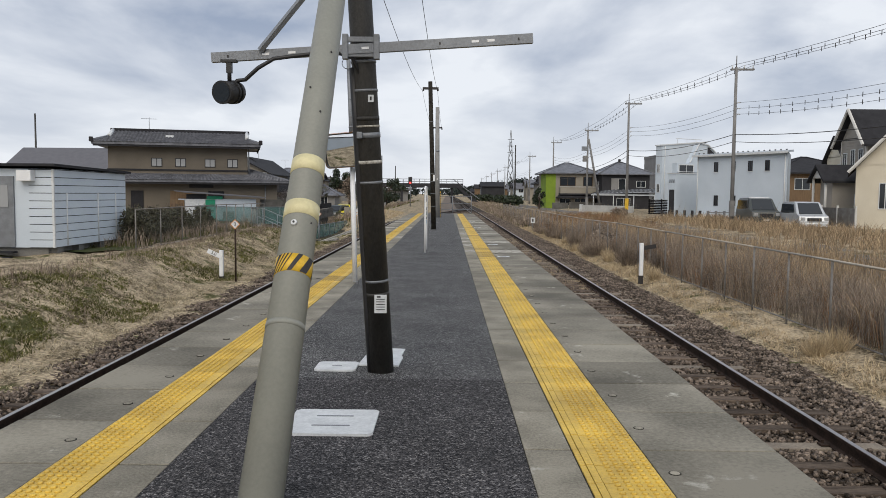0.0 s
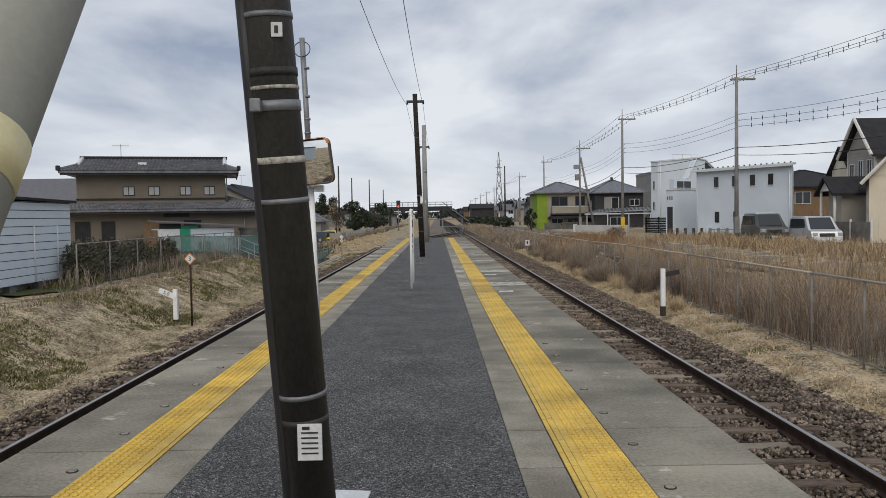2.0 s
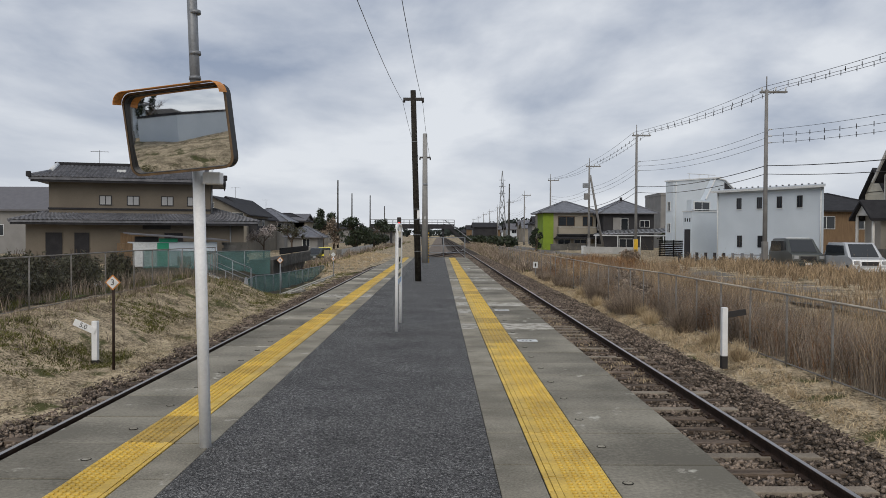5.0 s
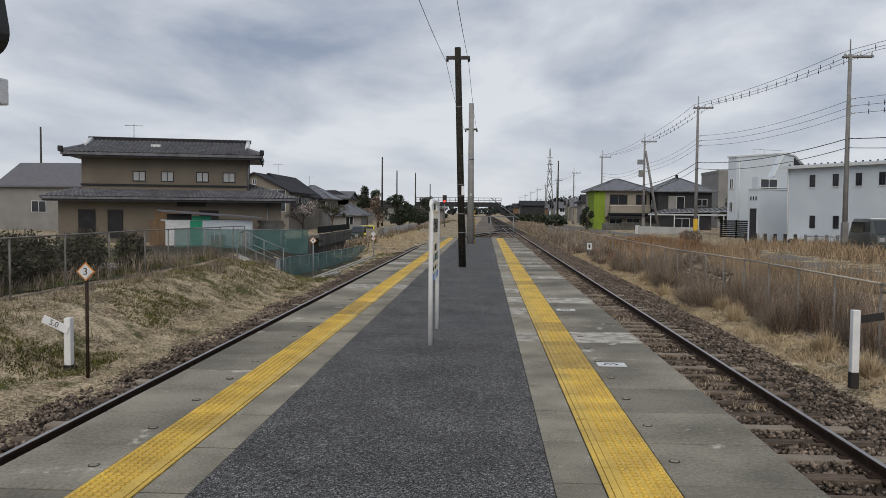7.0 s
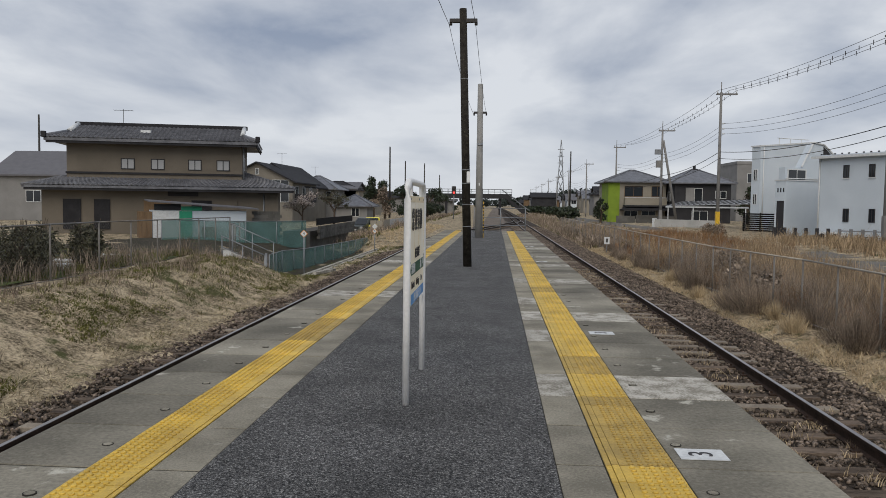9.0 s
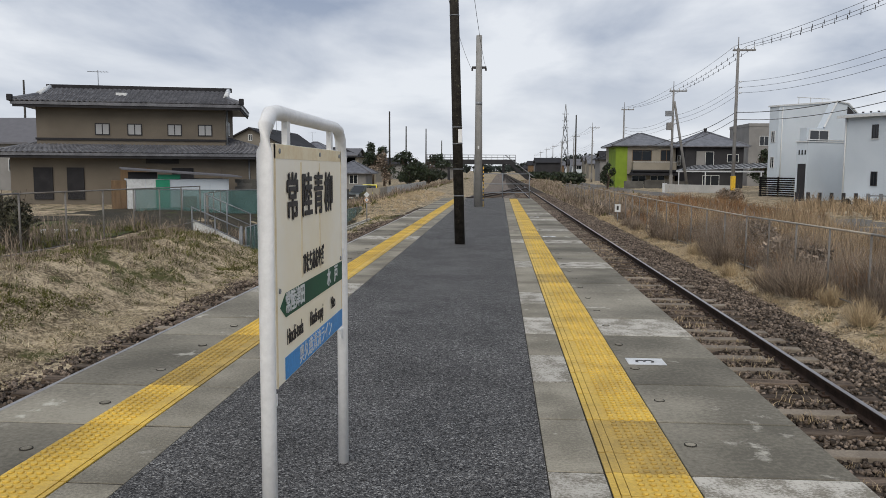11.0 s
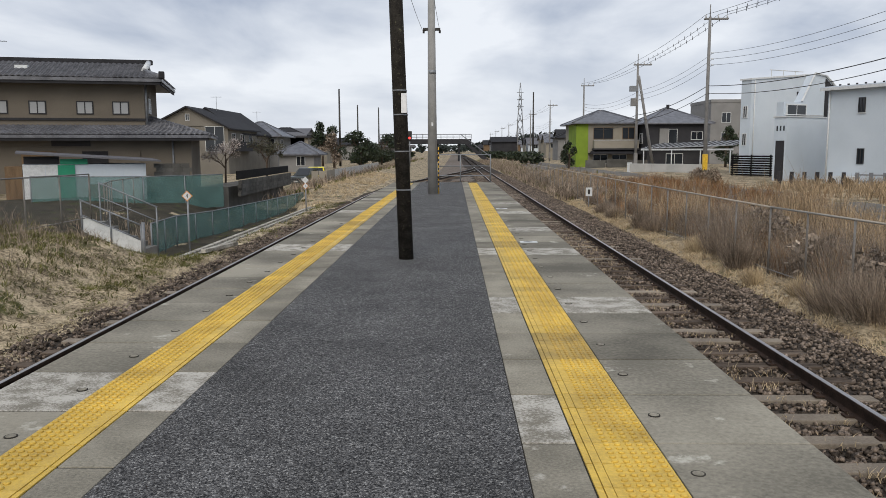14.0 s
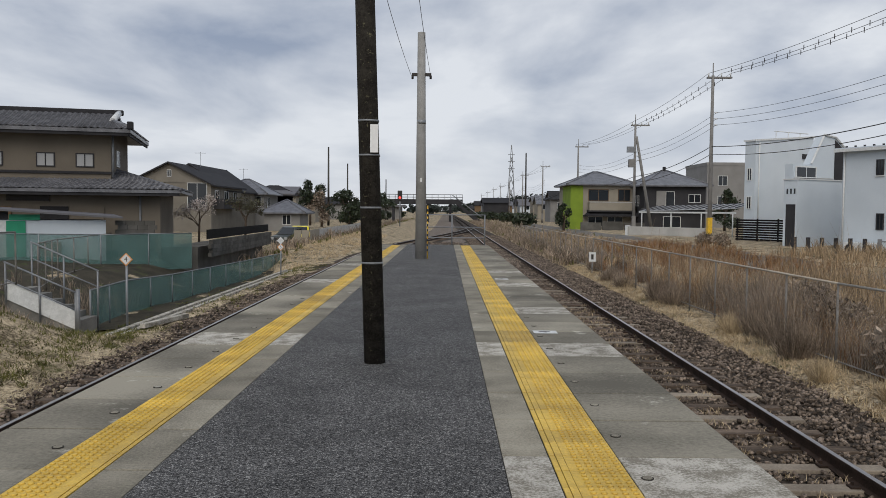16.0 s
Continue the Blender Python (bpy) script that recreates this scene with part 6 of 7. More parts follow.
# two gabled houses at the lane's near end
r2 = small_house("gabled_house", (28.9, 50.6, G), 0, 10, 3.4, 6.1, 2.05, "clapboard", "dark_roof", "taupe clapboard house with white trim and a dark gable roof", "gable", "x", [(1.2, 3.0, 0.9, 1.5), (3.6, 3.0, 0.9, 1.5)], left_wins=[(0.6, 3.6, 0.6, 1.7), (1.7, 3.6, 0.6, 1.7), (2.8, 3.6, 0.6, 1.5)])
for k in range(28):
    boxpart("clapboard", (-0.022, 0, 0.1 + 0.21 * k), (0.0, 3.4, 0.125 + 0.21 * k), "clapboard", r2)
for y in (-0.03, 3.35):
    boxpart("corner_board", (-0.03, y, -0.3), (0.10, y + 0.10, 6.0), "trim_paint", r2)
for y0, y1 in ((-0.5, 1.7), (3.9, 1.7)):
    bm = bmesh.new()
    tube(bm, (-0.50, y0, 5.50), (-0.50, y1, 8.12), 0.11, n=6)
    part("bargeboard", bm, "trim_paint", r2, "white bargeboard")
boxpart("wing_wall", (0.9, 4.6, -0.4), (8, 7.4, 5.0), "butter_wall", r2, "butter yellow wing")
wing, bm = gable_roof(r2, 0.9, 8, 4.6, 7.4, 5.0, 6.6, "dark_roof", "x", 0.3)
part("wing_gable", bm, "butter_wall", r2)
for y in (5.4, 6.6):
    window(r2, 0.9, y, 3.2, 0.5, 1.2, face="left")
porch, bm = gable_roof(r2, -3.2, -0.9, -1.0, 1.0, 3.25, 4.15, "dark_roof", "x", 0.25)
part("porch_gable", bm, "trim_paint", r2)
for y in (-0.9, 0.9):
    tubepart("porch_post", (-3.1, y, -0.5), (-3.1, y, 3.25), 0.09, "trim_paint", r2, n=8)
boxpart("porch_wall", (-2.6, -0.8, -0.4), (-0.05, 0.9, 3.2), "clapboard", r2)
w2 = small_house("white_gabled_house", (25.0, 44.2, G), -27, 7.2, 5.0, 3.9, 4.0, "butter_wall", "dark_roof", "pale cream house with a steep gable roof", "gable", "y", [(1.6, 1.2, 0.7, 1.6), (4.6, 1.2, 1.4, 1.4)], left_wins=[(2.5, 0.9, 0.6, 1.2)])
for side in (-1, 1):
    bm = bmesh.new()
    tube(bm, (3.6 + side * 4.05, -0.47, 3.42), (3.6, -0.47, 7.88), 0.11, n=6)
    part("bargeboard", bm, "trim_paint", w2, "white bargeboard")
gf3 = thing("garden_gate", (24.2, 42.6, G), "low dark mesh garden gate by the houses", "gate")
boxpart("gate_panel", (0, 0, 0.1), (0.05, 4.2, 1.25), "fence_steel", gf3)
for y in (-0.1, 2.1, 4.2):
    boxpart("post", (-0.02, y, -0.2), (0.08, y + 0.1, 1.4), "trim_paint", gf3)
small_house("brown_house", (33.5, 76, G), 0, 9, 9, 4.4, 1.7, "wood_wall", "dark_roof", "brown house with a dark tiled roof", "hip", wins=[(2.5, 2.6, 1.6, 1.2), (6, 2.6, 1.6, 1.2)], left_wins=[(3, 2.6, 1.6, 1.2)])

# houses further along the lane
gh = small_house("green_house", (14.3, 110, G), 0, 7.1, 9, 5.1, 1.55, "cream_wall", "kawara", "two-storey cream and lime green house with dark roof", "hip", left_wins=[(3, 3.0, 1.4, 1.2)])
boxpart("green_panel", (-0.05, -0.06, -0.4), (1.35, -0.002, 4.9), "lime", gh, "lime green wall panel")
boxpart("green_panel", (-0.06, 0.0, -0.4), (-0.002, 6.0, 4.9), "lime", gh)
boxpart("balcony", (1.9, -1.1, 2.1), (7.0, 0.0, 3.0), "cream_wall", gh, "cream balcony front")
boxpart("balcony_floor", (1.8, -1.15, 1.9), (7.1, 0.0, 2.1), "dark_wall", gh)
boxpart("balcony_cap", (1.86, -1.14, 3.0), (7.04, -1.06, 3.06), "plate", gh)
window(gh, 3.1, 0.0, 3.15, 2.3, 1.35, frame="wood_wall")
window(gh, 6.0, 0.0, 3.15, 1.4, 1.35, frame="wood_wall")
window(gh, 2.8, 0.0, 0.3, 1.7, 1.1)
window(gh, 5.0, 0.0, 0.3, 1.7, 1.1)
hip_roof(gh, 1.4, 7.6, -1.5, 0.4, 1.55, 1.9, 0.9, "dark_roof", "porch_roof", tiles=False)
GW = thing("garden_wall", (13.6, 104.5, -0.6), "dark block garden wall with a hedge gap by the green house", "wall")
for k in range(3):
    boxpart("wall_panel", (0.9 + 2.3 * k, 0, -0.2), (3.1 + 2.3 * k, 0.16, 0.95 + 0.12 * (k % 2)), "block_dark", GW, bevel=0.01)
g2 = small_house("dark_house", (21.6, 106, G), 0, 6.6, 9, 4.9, 1.75, "dark_wall", "kawara", "dark grey house with a pyramid tile roof", "hip", wins=[(2.3, 2.6, 1.9, 1.6), (5.4, 3.0, 1.3, 0.9), (3.0, 0.3, 1.9, 1.2)], left_wins=[(3, 2.6, 1.4, 1.2)])
boxpart("shutter_case", (1.25, -0.16, 2.55), (2.25, -0.06, 4.25), "grey_wall", g2, "pale shutter case")
boxpart("finial", (3.15, 4.35, 6.6), (3.45, 4.65, 7.1), "dark_roof", g2, "ridge ornament")
boxpart("ground_floor_eave", (-0.3, -0.7, 2.2), (6.9, 0.0, 2.34), "kawara", g2)
tree((29.6, 104, G), 4.6, 1.7, "evergreen garden tree at the corner of the dark house", count=1400, leaf=0.18, seed=19)
small_house("grey_block", (33.6, 122, G), 0, 9, 9, 8.0, 0.4, "grey_wall", "grey_wall", "plain grey three-storey block", "flat", wins=[(2.0, 2.8, 1.2, 1.3), (2.0, 5.4, 1.2, 1.3), (6.0, 5.4, 1.2, 1.3)])
g3 = random.Random(7)
for k in range(16):
    y = 128 + 13 * k + g3.uniform(-4, 4)
    x = g3.uniform(17, 26) + 0.03 * (y - 120)
    small_house("far_house", (x, y, G), 0, g3.uniform(7, 10), 8, g3.uniform(3.2, 5.2), g3.uniform(1.3, 2.0), g3.choice(["cream_wall", "grey_wall", "wood_wall", "white_wall"]), g3.choice(["dark_roof", "grey_roof", "kawara"]), "distant two-storey suburban house", g3.choice(["hip", "gable"]), "x", [(2, 2.4, 1.5, 1.2), (5, 2.4, 1.5, 1.2)])
for k in range(9):
    y = 150 + 16 * k
    small_house("far_house", (-32 - g3.uniform(0, 14), y, G), 0, 9, 8, g3.uniform(3.0, 5.0), 1.6, g3.choice(["cream_wall", "grey_wall", "wood_wall"]), g3.choice(["dark_roof", "grey_roof"]), "distant two-storey suburban house", "hip", "x", [(2, 2.4, 1.5, 1.2)])

for k in range(12):
    y = 230 + 17 * k
    small_house("far_house", (g3.uniform(6, 13) + 0.02 * (y - 200), y, G), 0, g3.uniform(6, 9), 8, g3.uniform(2.6, 4.4), g3.uniform(1.0, 1.6), g3.choice(["grey_wall", "wood_wall", "dark_wall"]), g3.choice(["dark_roof", "grey_roof"]), "distant low suburban house beside the line", "gable", "x")
gh2 = np.random.default_rng(33)
for k in range(16):
    left = k % 2
    y = 138 + 9 * k
    shrub(((-12.5 - gh2.uniform(0, 5)) if left else (10.5 + gh2.uniform(0, 3)), y, -0.9), (2.6, 2.6, 1.3), "dark evergreen hedge clump along the far line", "leaf", 700, 0.30, 300 + k)

# wall and carport on the lane
LW = thing("lane_wall", (15.75, 88.0, -0.75), "low pale concrete wall along the lane", "wall", yaw=-50)
boxpart("panel", (0, 0, -0.2), (7.2, 0.16, 1.02), "wall_white", LW, bevel=0.01)
boxpart("end_pier", (-0.28, -0.1, -0.2), (-0.02, 0.3, 1.10), "plate", LW, bevel=0.01)
CP = thing("carport", (17.5, 91.5, G), "long translucent carport roof on slim posts", "carport", yaw=-52)
bm = bmesh.new()
slab_face(bm, ((0, 0, 2.05), (9.6, 0, 2.30), (9.6, 2.6, 2.75), (0, 2.6, 2.50)), 0.05)
part("roof", bm, "glass_pale", CP)
boxpart("front_beam", (0, -0.06, 1.86), (9.6, 0.0, 2.0), "plate", CP, "white aluminium beam")
for k in range(15):
    bm = bmesh.new()
    tube(bm, (0.68 * k, 0, 2.09 + 0.018 * k), (0.68 * k, 2.6, 2.54 + 0.018 * k), 0.035, n=4)
    part("rib", bm, "dark_wall", CP)
for x in (0.3, 3.4, 6.4, 9.3):
    tubepart("post", (x, 0.0, -0.3), (x, 0.0, 1.9), 0.05, "plate", CP, n=8)


# ---- utility poles ----
TOPS = {}


def utility_pole(x, y, top, label, r=0.16, arms=True, extra=False, dark=False):
    t = thing("utility_pole", (x, y, G), label, "utility pole", "utility poles")
    h = top - G
    tubepart("shaft", (0, 0, -0.3), (0, 0, h - 0.8 if arms else h), r, "dark_pole" if dark else "utility", t, r1=r * 0.62, n=14)
    if arms:
        tubepart("tip", (0, 0, h - 0.8), (0, 0, h), 0.035, "utility", t, n=8)
        boxpart("cross_arm", (-0.35, -0.05, h - 0.98), (1.25, 0.05, h - 0.88), "utility", t)
        boxpart("cross_arm", (-0.35, 0.15, h - 0.98), (1.25, 0.22, h - 0.88), "utility", t)
        for ax in (-0.28, 0.55, 1.15):
            tubepart("insulator", (ax, 0, h - 0.88), (ax, 0, h - 0.66), 0.045, "plate", t, n=8)
        for z in (h - 3.2, h - 3.6, h - 4.0):
            tubepart("insulator", (0.16, 0, z), (0.36, 0, z), 0.04, "plate", t, n=8)
    if extra:
        boxpart("transformer_box", (-0.55, -0.2, h - 4.6), (-0.1, 0.2, h - 3.9), "utility", t, bevel=0.02)
        boxpart("switch_box", (-0.7, -0.15, h - 3.3), (0.0, 0.15, h - 2.8), "grey_steel", t)
        tubepart("brace_pole", (1.9, 0.8, -0.2), (0.1, 0, h - 1.9), 0.15, "utility", t, r1=0.11, n=12)
    boxpart("hazard_sleeve", (-r - 0.006, -r - 0.006, 0.5), (r + 0.006, r + 0.006, 1.6), "yellow_tape" if y == 72.5 else "utility", t, "pole guard sleeve", 0.03)
    TOPS[y] = (x, h + G)
    return t


utility_pole(19.92, 51.0, 11.15, "concrete utility pole with cross arm by the vacant lot", 0.15)
utility_pole(17.45, 72.5, 11.2, "concrete utility pole with cross arm by the lane", 0.15)
utility_pole(16.65, 90.0, 10.0, "braced concrete utility pole with equipment boxes", 0.145, extra=True)
for y, top in ((117, 10.3), (153, 9.9), (189, 10), (225, 10), (262, 10), (300, 10), (345, 10), (400, 10)):
    utility_pole(16.2 + 0.004 * (y - 117), y, top, "distant concrete utility pole along the lane", 0.14)
utility_pole(13.2, 150, 11.0, "dark wooden pole with a slanted stay", 0.17, False, dark=True)
for y in (18.0, -12.0):
    utility_pole(24.0 + (18.0 - y) * 0.12, y, 11.0, "concrete utility pole behind the houses", 0.19)
ks = sorted(TOPS)
for a, b in zip(ks, ks[1:]):
    if a == 150 or b == 150:
        continue
    (xa, ta), (xb, tb) = TOPS[a], TOPS[b]
    for dx in (-0.28, 0.55, 1.15):
        wire((xa + dx, a, ta - 0.66), (xb + dx, b, tb - 0.66), 0.012 * (b - a), 0.013, "black power line between utility poles", spikes=a < 80 and dx > 0)
    for dz in (3.2, 3.6, 4.0):
        wire((xa + 0.3, a, ta - dz), (xb + 0.3, b, tb - dz), 0.02 * (b - a), 0.011, "black low-voltage line between utility poles", spikes=a < 30 and dz > 3.3)
    wire((xa, a, ta - 5.4), (xb, b, tb - 5.4), 0.02 * (b - a), 0.024, "thick black telephone cable between utility poles")
    wire((xa, a, ta - 5.9), (xb, b, tb - 5.9), 0.022 * (b - a), 0.020, "thick black telephone cable between utility poles")
for (x, y, top) in ((-16.3, 131, 10.2), (-17, 158, 9.5), (-15.0, 176, 10), (-13.5, 200, 8.5), (-57, 105, 12.0)):
    utility_pole(x, y, top, "distant dark wooden utility pole behind the trees", 0.17, False, dark=True)


# ---- vehicles ----
def car(place, yaw, length, width, height, paint, label, van=True):
    t = thing("car", place, label, "car", "parked cars", yaw=yaw)
    hb = 0.52 * height
    bm = bmesh.new()
    nose = 0.16 if van else 0.26
    prof = [(0.02, 0.28), (0.0, 0.62), (length * 0.03, hb), (length * nose, hb + 0.08), (length * (nose + 0.17), height - 0.04), (length * (nose + 0.25), height), (length * 0.90, height - 0.02), (length * 0.98, hb + 0.1), (length, 0.6), (length - 0.02, 0.28)]
    prism(bm, prof, -width / 2, width / 2, "y")
    for v in bm.verts:
        if v.co.z > hb + 0.15:
            v.co.y *= 0.86
    bmesh.ops.bevel(bm, geom=list(bm.edges), offset=0.05, segments=2, affect="EDGES", profile=0.6)
    part("body", bm, paint, t)
    for s in (-1, 1):
        bm = bmesh.new()
        y = s * (width / 2 * 0.93 + 0.004)
        prism(bm, [(length * (nose + 0.10), hb + 0.12), (length * (nose + 0.20), height - 0.16), (length * 0.89, height - 0.16), (length * 0.93, hb + 0.12)], y - 0.035, y + 0.035, "y")
        part("side_glass", bm, "glass", t)
        for x in (length * 0.18, length * 0.80):
            wheel = new("wheel")
            wheel.parent = t
            tubepart("tyre", (x, s * width / 2 * 0.80, 0.31), (x, s * (width / 2 + 0.01), 0.31), 0.31, "black_rubber", wheel, n=20)
            tubepart("rim", (x, s * width / 2, 0.31), (x, s * (width / 2 + 0.02), 0.31), 0.19, "silver_car", wheel, n=16)
        bm = bmesh.new()
        box(bm, (-0.02, s * width * 0.40 - 0.16, hb - 0.28), (0.10, s * width * 0.40 + 0.10, hb - 0.08), 0.03)
        part("headlight", bm, "glass_pale", t)
    bm = bmesh.new()
    slab_face(bm, ((length * (nose + 0.01) - 0.03, -width * 0.40, hb + 0.13), (length * (nose + 0.01) - 0.03, width * 0.40, hb + 0.13), (length * (nose + 0.165) - 0.03, width * 0.36, height - 0.08), (length * (nose + 0.165) - 0.03, -width * 0.36, height - 0.08)), 0.03)
    part("windscreen", bm, "glass", t)
    boxpart("grille", (-0.03, -width * 0.24, hb - 0.32), (0.03, width * 0.24, hb - 0.12), "black_rubber", t)
    boxpart("bumper", (-0.04, -width * 0.46, 0.28), (0.08, width * 0.46, 0.5), paint, t, bevel=0.03)
    boxpart("number_plate", (-0.055, -0.17, 0.36), (-0.041, 0.17, 0.46), "plate", t)
    return t


car((22.2, 43.4, -0.62), 82, 4.5, 1.7, 1.78, "silver_car", "parked silver minivan on the lot")
van = car((21.0, 47.6, -0.5), 84, 4.4, 1.75, 1.85, "dark_car", "parked dark green wagon with a pale roof behind a fence")
boxpart("pale_roof", (1.75, -0.66, 1.82), (4.05, 0.66, 1.90), "silver_car", van, "pale roof panel", 0.03)
car((-11.4, 83.0, -1.42), 99, 3.5, 1.5, 1.55, "yellow_car", "parked bright yellow hatchback")
car((-12.9, 82.0, -1.42), 70, 3.6, 1.5, 1.5, "dark_car", "parked black compact car", False)
lf = thing("lot_fence", (20.6, 57.5, G), "low timber post fence on the vacant lot", "fence", yaw=-35)
for k in range(12):
    boxpart("post", (-4 + 0.62 * k, 0, -0.2), (-3.82 + 0.62 * k, 0.14, 0.75), "dark_wall" if k < 6 else "grey_steel", lf, bevel=0.01)
for z in (0.25, 0.6):
    boxpart("rail", (-0.2, 0.02, z), (3.2, 0.08, z + 0.06), "grey_steel", lf)

# ---- distance ----
fb = thing("footbridge", (0, 210, 0), "grey steel railway footbridge with stairs across the tracks", "footbridge")
boxpart("deck", (-18, 0, 3.0), (4.2, 2.4, 4.2), "dark_wall", fb, "dark steel girder deck")
for y in (0.0, 2.4):
    for z in (4.7, 5.35):
        tubepart("hand_rail", (-18, y, z), (4.2, y, z), 0.06, "grey_steel", fb, n=6)
    for k in range(16):
        tubepart("baluster", (-18 + 1.48 * k, y, 4.2), (-18 + 1.48 * k, y, 5.35), 0.04, "grey_steel", fb, n=6)
for x in (-12.5, -4.2, 1.2):
    boxpart("pier", (x - 0.3, 0.6, -1.3), (x + 0.3, 1.8, 3.6), "dark_wall", fb)
for y in (-3.0, 2.6):
    bm = bmesh.new()
    prism(bm, [(1.2, 4.2), (1.9, 4.2), (8.8, -1.0), (7.2, -1.0)], y, y + 0.5, "y")
    part("stair_flight", bm, "dark_wall", fb)
    tubepart("hand_rail", (1.6, y, 5.3), (8.6, y, 0.1), 0.06, "grey_steel", fb, n=6)
sb = thing("station_building", (-26, 235, -1.0), "long low grey station roof behind the footbridge", "station")
boxpart("hall", (-16, 0, 0), (14, 6, 3.4), "grey_wall", sb)
boxpart("roof", (-17, -1.5, 3.4), (15, 7.5, 4.0), "grey_roof", sb)
sgn = thing("rail_signal", (-6.7, 138, -1.0), "railway colour light signal showing red", "signal")
tubepart("mast", (0, 0, -0.2), (0, 0, 5.2), 0.09, "grey_steel", sgn, n=10)
boxpart("head", (-0.35, -0.25, 3.9), (0.35, 0.0, 5.4), "ink", sgn, bevel=0.1)
tubepart("red_lamp", (0, -0.30, 4.35), (0, -0.25, 4.35), 0.17, "red_lamp", sgn, "lit red lamp")
tubepart("hood", (0, -0.40, 5.0), (0, -0.25, 5.0), 0.15, "black_rubber", sgn)
lat = thing("lattice_tower", (48, 600, 0), "tall grey lattice transmission tower", "tower")
bm = bmesh.new()
lev = [(0, 3.2), (10, 2.5), (20, 1.9), (29, 1.4), (36, 1.0), (42, 0.7), (50, 0.15)]
for (z0, a), (z1, b) in zip(lev, lev[1:]):
    c0, c1 = [(-a, -a), (a, -a), (a, a), (-a, a)], [(-b, -b), (b, -b), (b, b), (-b, b)]
    for k in range(4):
        tube(bm, (*c0[k], z0), (*c1[k], z1), 0.22, n=4)
        tube(bm, (*c0[k], z0), (*c1[(k + 1) % 4], z1), 0.13, n=4)
        tube(bm, (*c0[(k + 1) % 4], z0), (*c1[k], z1), 0.13, n=4)
for z in (33, 38, 43):
    tube(bm, (-2.4, 0, z), (2.4, 0, z), 0.2, n=4)
part("lattice", bm, "grey_steel", lat)
g4 = np.random.default_rng(11)
bm = bmesh.new()
for k in range(420):
    u = g4.random()
    x, y = 8 + 330 * u, 820 + g4.uniform(-40, 40)
    z = 4 + 15 * math.exp(-((u - 0.26) / 0.20) ** 2) * g4.uniform(0.75, 1.1)
    crown(bm, (x, y, z * 0.55), (8, 6, z * 0.62), 60, 1.5, g4)
solid("far_woods", bm, "wood_hill", "dark wooded ridge on the horizon", "woods", kind="stuff")
bm = bmesh.new()
for k in range(260):
    x, y = g4.uniform(-260, 45), 720 + g4.uniform(-40, 40)
    crown(bm, (x, y, 3), (6, 5, g4.uniform(3, 6)), 22, 2.0, g4)
solid("far_woods", bm, "wood_hill", "low line of far trees", "woods", kind="stuff")

# ---- trees and shrubs ----
tree((-18.0, 126, G), 6.1, 2.9, "dark conical evergreen tree behind the houses", count=2600, leaf=0.20, seed=3, shape=1.3)
tree((-13.2, 130, G), 4.9, 3.2, "broad dark evergreen garden tree", count=2600, leaf=0.20, seed=4, shape=0.6)
tree((-10.9, 137, G), 4.6, 3.2, "rounded evergreen garden tree", count=2200, leaf=0.20, seed=5, shape=0.6)
tree((-15.2, 118, G), 4.6, 1.4, "brown half-bare garden tree", "brush", count=900, leaf=0.16, seed=6, shape=0.9)
tree((-13.3, 63.5, -0.4), 2.9, 1.2, "small plum tree with pale blossom", "pink", seed=7, bare=True, leaf=0.045, trunk=0.07)
tree((-12.3, 69.5, -0.4), 3.0, 1.2, "small pruned garden tree with sparse leaves", "ivy", seed=8, bare=True, leaf=0.06, trunk=0.09)
tree((31.0, 95, G), 4.0, 2.0, "evergreen garden tree beside the dark house", count=1400, leaf=0.18, seed=9)
tree((12.6, 104, G), 3.0, 1.0, "slim evergreen shrub tree by the green house", count=900, leaf=0.15, seed=10)
# weedy garden behind the bank fence
gv2, gf2 = [], []
gxs, gys = list(np.arange(-24, -9.6, 0.8)) + [-9.7], list(np.arange(18.5, 42.5, 1.0))
for j, y in enumerate(gys):
    for x in gxs:
        gv2.append((x, y, land(x, y) + 0.035 + 0.03 * noise.noise((x, y, 9.0))))
for j in range(len(gys) - 1):
    for i in range(len(gxs) - 1):
        a = j * len(gxs) + i
        gf2.append((a, a + 1, a + len(gxs) + 1, a + len(gxs)))
bulk("garden_soil", gv2, gf2, "garden", "weedy dark garden soil behind the bank fence", "soil", "structure")
blades("garden_weeds", 9000, lambda g: (-9.7 - abs(g.normal(0, 3.0)), g.uniform(20, 42)), 0.30, 0.012, "grass", "green garden weeds", 0.5, 31, 6)
blades("garden_stalks", 5000, lambda g: (-9.6 - abs(g.normal(0, 1.5)), g.uniform(20, 46)), 0.7, 0.006, "brush", "dry stalks along the garden fence", 0.3, 32, 5)
g6 = random.Random(3)
for k in range(26):
    y = 22 + 36 * (k / 26) + g6.uniform(-0.6, 0.6)
    x = g6.uniform(6.35, 7.6)
    big = 1.0 if 26 < y < 42 else 0.7
    twig_bush((x, y, land(x, y)), big * g6.uniform(0.45, 0.8), big * g6.uniform(0.8, 1.25), "bare russet twigs at the fence", "brush", 700, 100 + k)
for k in range(14):
    x, y = g6.uniform(6.1, 6.7), g6.uniform(6, 50)
    twig_bush((x, y, land(x, y)), 0.3, 0.5, "tuft of dead straw at the fence foot", "straw", 300, 140 + k)
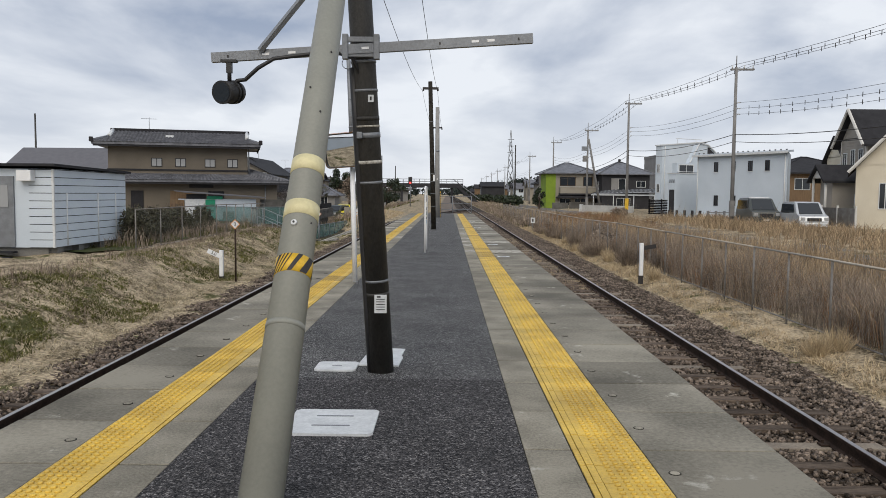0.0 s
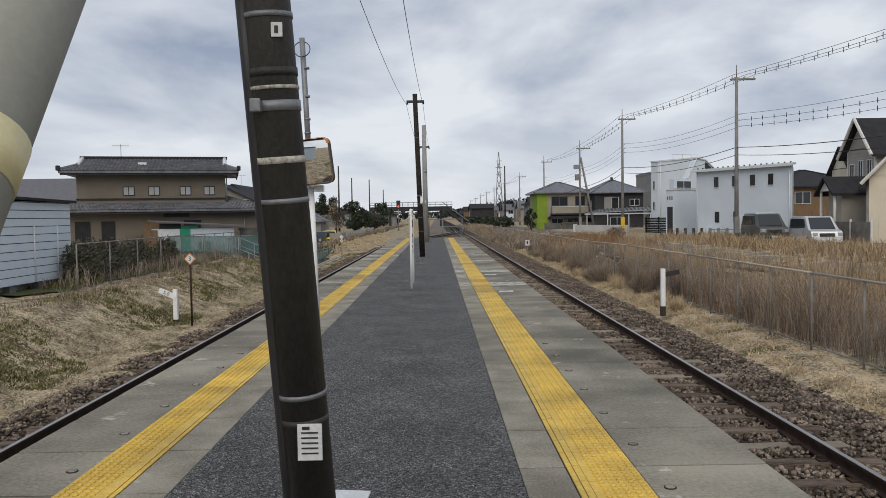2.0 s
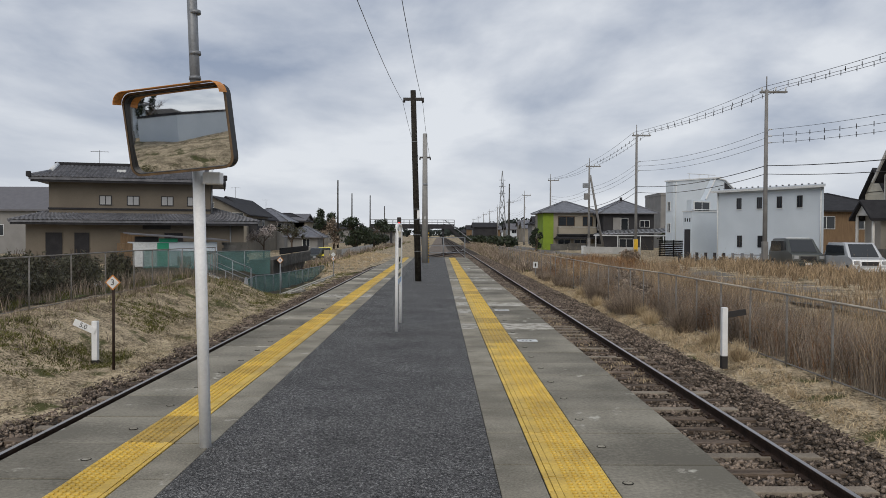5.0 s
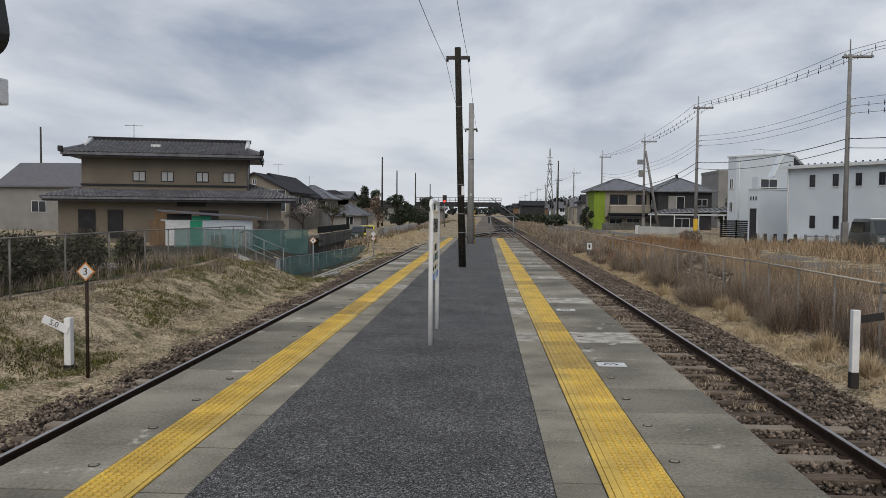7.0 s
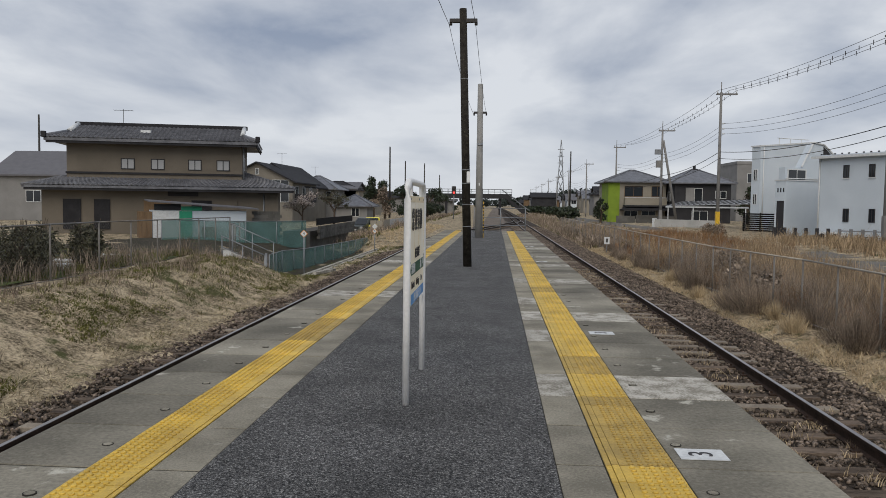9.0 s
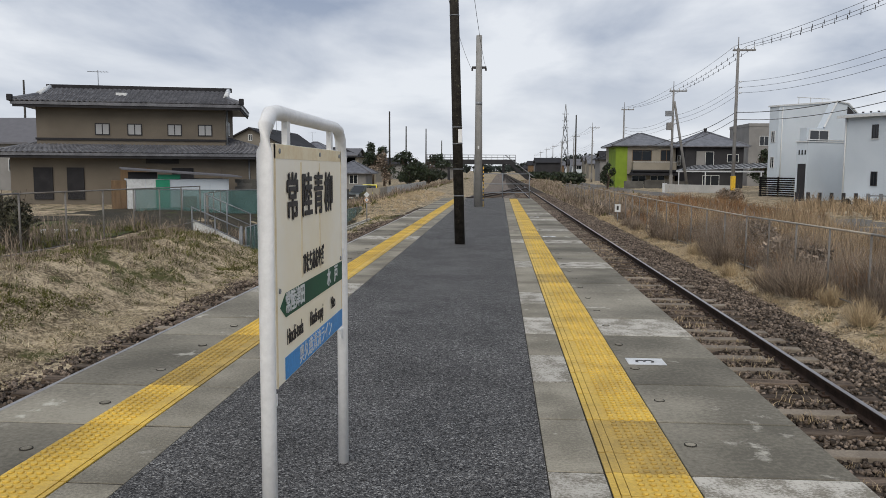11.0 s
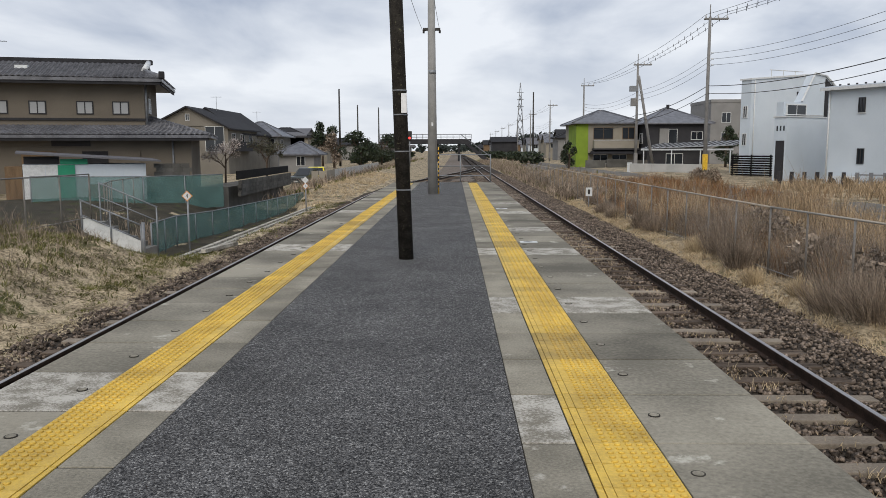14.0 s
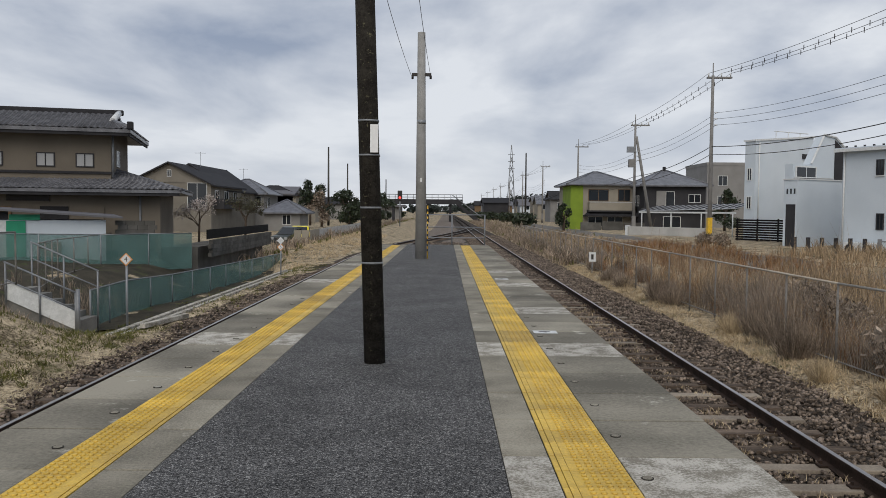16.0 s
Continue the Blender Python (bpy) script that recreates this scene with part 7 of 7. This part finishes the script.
for k, (x, y, r) in enumerate(((-10.3, 21.9, 0.8), (-11.9, 23.2, 1.0), (-12.6, 27.4, 1.0), (-10.4, 29.2, 0.6), (-10.6, 23.4, 0.8), (-10.9, 24.9, 1.0), (-10.6, 26.6, 1.0), (-11.2, 28.2, 0.8), (-12.2, 25.5, 1.1))):
    shrub((x, y, -0.35), (r, r, 0.72), "tangled ivy-covered thicket behind the fence", "ivy", 2600, 0.05, 20 + k)
for k, (x, y, r) in enumerate(((7.4, 33.0, 0.8), (7.9, 36.0, 0.9), (8.6, 39.0, 0.9), (7.2, 30.5, 0.6), (15.2, 66.5, 0.7), (15.0, 63.0, 0.6))):
    shrub((x, y, land(x, y)), (r, r, 0.55), "dry russet weeds by the fence", "brush", 900, 0.07, 40 + k)
bm = bmesh.new()
for x, y, a in ((-11.5, 29.5, 0.2), (-12.3, 31.0, 0.9), (-11.8, 33.4, 0.5)):
    box(bm, (x - 0.5, y - 0.2, -0.36), (x + 0.5, y + 0.2, -0.22), 0.03)
solid("scrap_boards", bm, "plate", "pale scrap boards lying in the garden", "boards", kind="stuff")
wf = thing("panel_fence", (-9.4, 76.0, -0.95), "tan and pale panel fence beyond the drain", "fence")
for k in range(20):
    boxpart("panel", (-0.03, 2.0 * k, 0), (0.03, 2.0 * k + 1.94, 0.96), "cream_wall" if k < 2 else "wall_white", wf)
    tubepart("post", (0.0, 2.0 * k + 1.97, -0.2), (0.0, 2.0 * k + 1.97, 1.0), 0.03, "grey_steel", wf, n=6)
for k in range(2):
    boxpart("panel", (-1.1 + 0.53 * k, -0.06, 0), (-0.6 + 0.53 * k, -0.02, 0.96), "cream_wall", wf, "tan weathered panel")
blades("mound_grass", 9000, lambda g: (g.uniform(-9.2, -5.6), g.uniform(57, 100)), 0.22, 0.010, "straw", "straw-coloured grass on the mound beyond the drain", 0.6, 41, 6)
# the store shed that the mirror shows behind
small_house("store_shed", (-19.2, -10.0, G), 0, 5.7, 7.5, 2.9, 0.28, "white_wall", "dark_roof", "low white store shed beyond the tracks", "flat")
small_house("white_house", (-30.0, -6.8, G), 0, 6, 5.2, 5.2, 1.3, "white_wall", "kawara", "white two-storey house behind the store shed", "hip", wins=[(3, 3.2, 1.2, 1.2)], side_wins=[(2.5, 3.2, 1.0, 1.1)])
small_house("brown_house", (-35.0, -17.0, G), 0, 8, 6, 3.2, 1.6, "wood_wall", "dark_roof", "brown low house with a dark roof", "gable", "y")
tree((-23.8, -7.2, G), 8.4, 1.5, "tall dark columnar cedar behind the store shed", count=3200, leaf=0.16, seed=14, shape=1.2)
utility_pole(-17.8, -0.9, 8.5, "grey concrete utility pole beside the store shed")
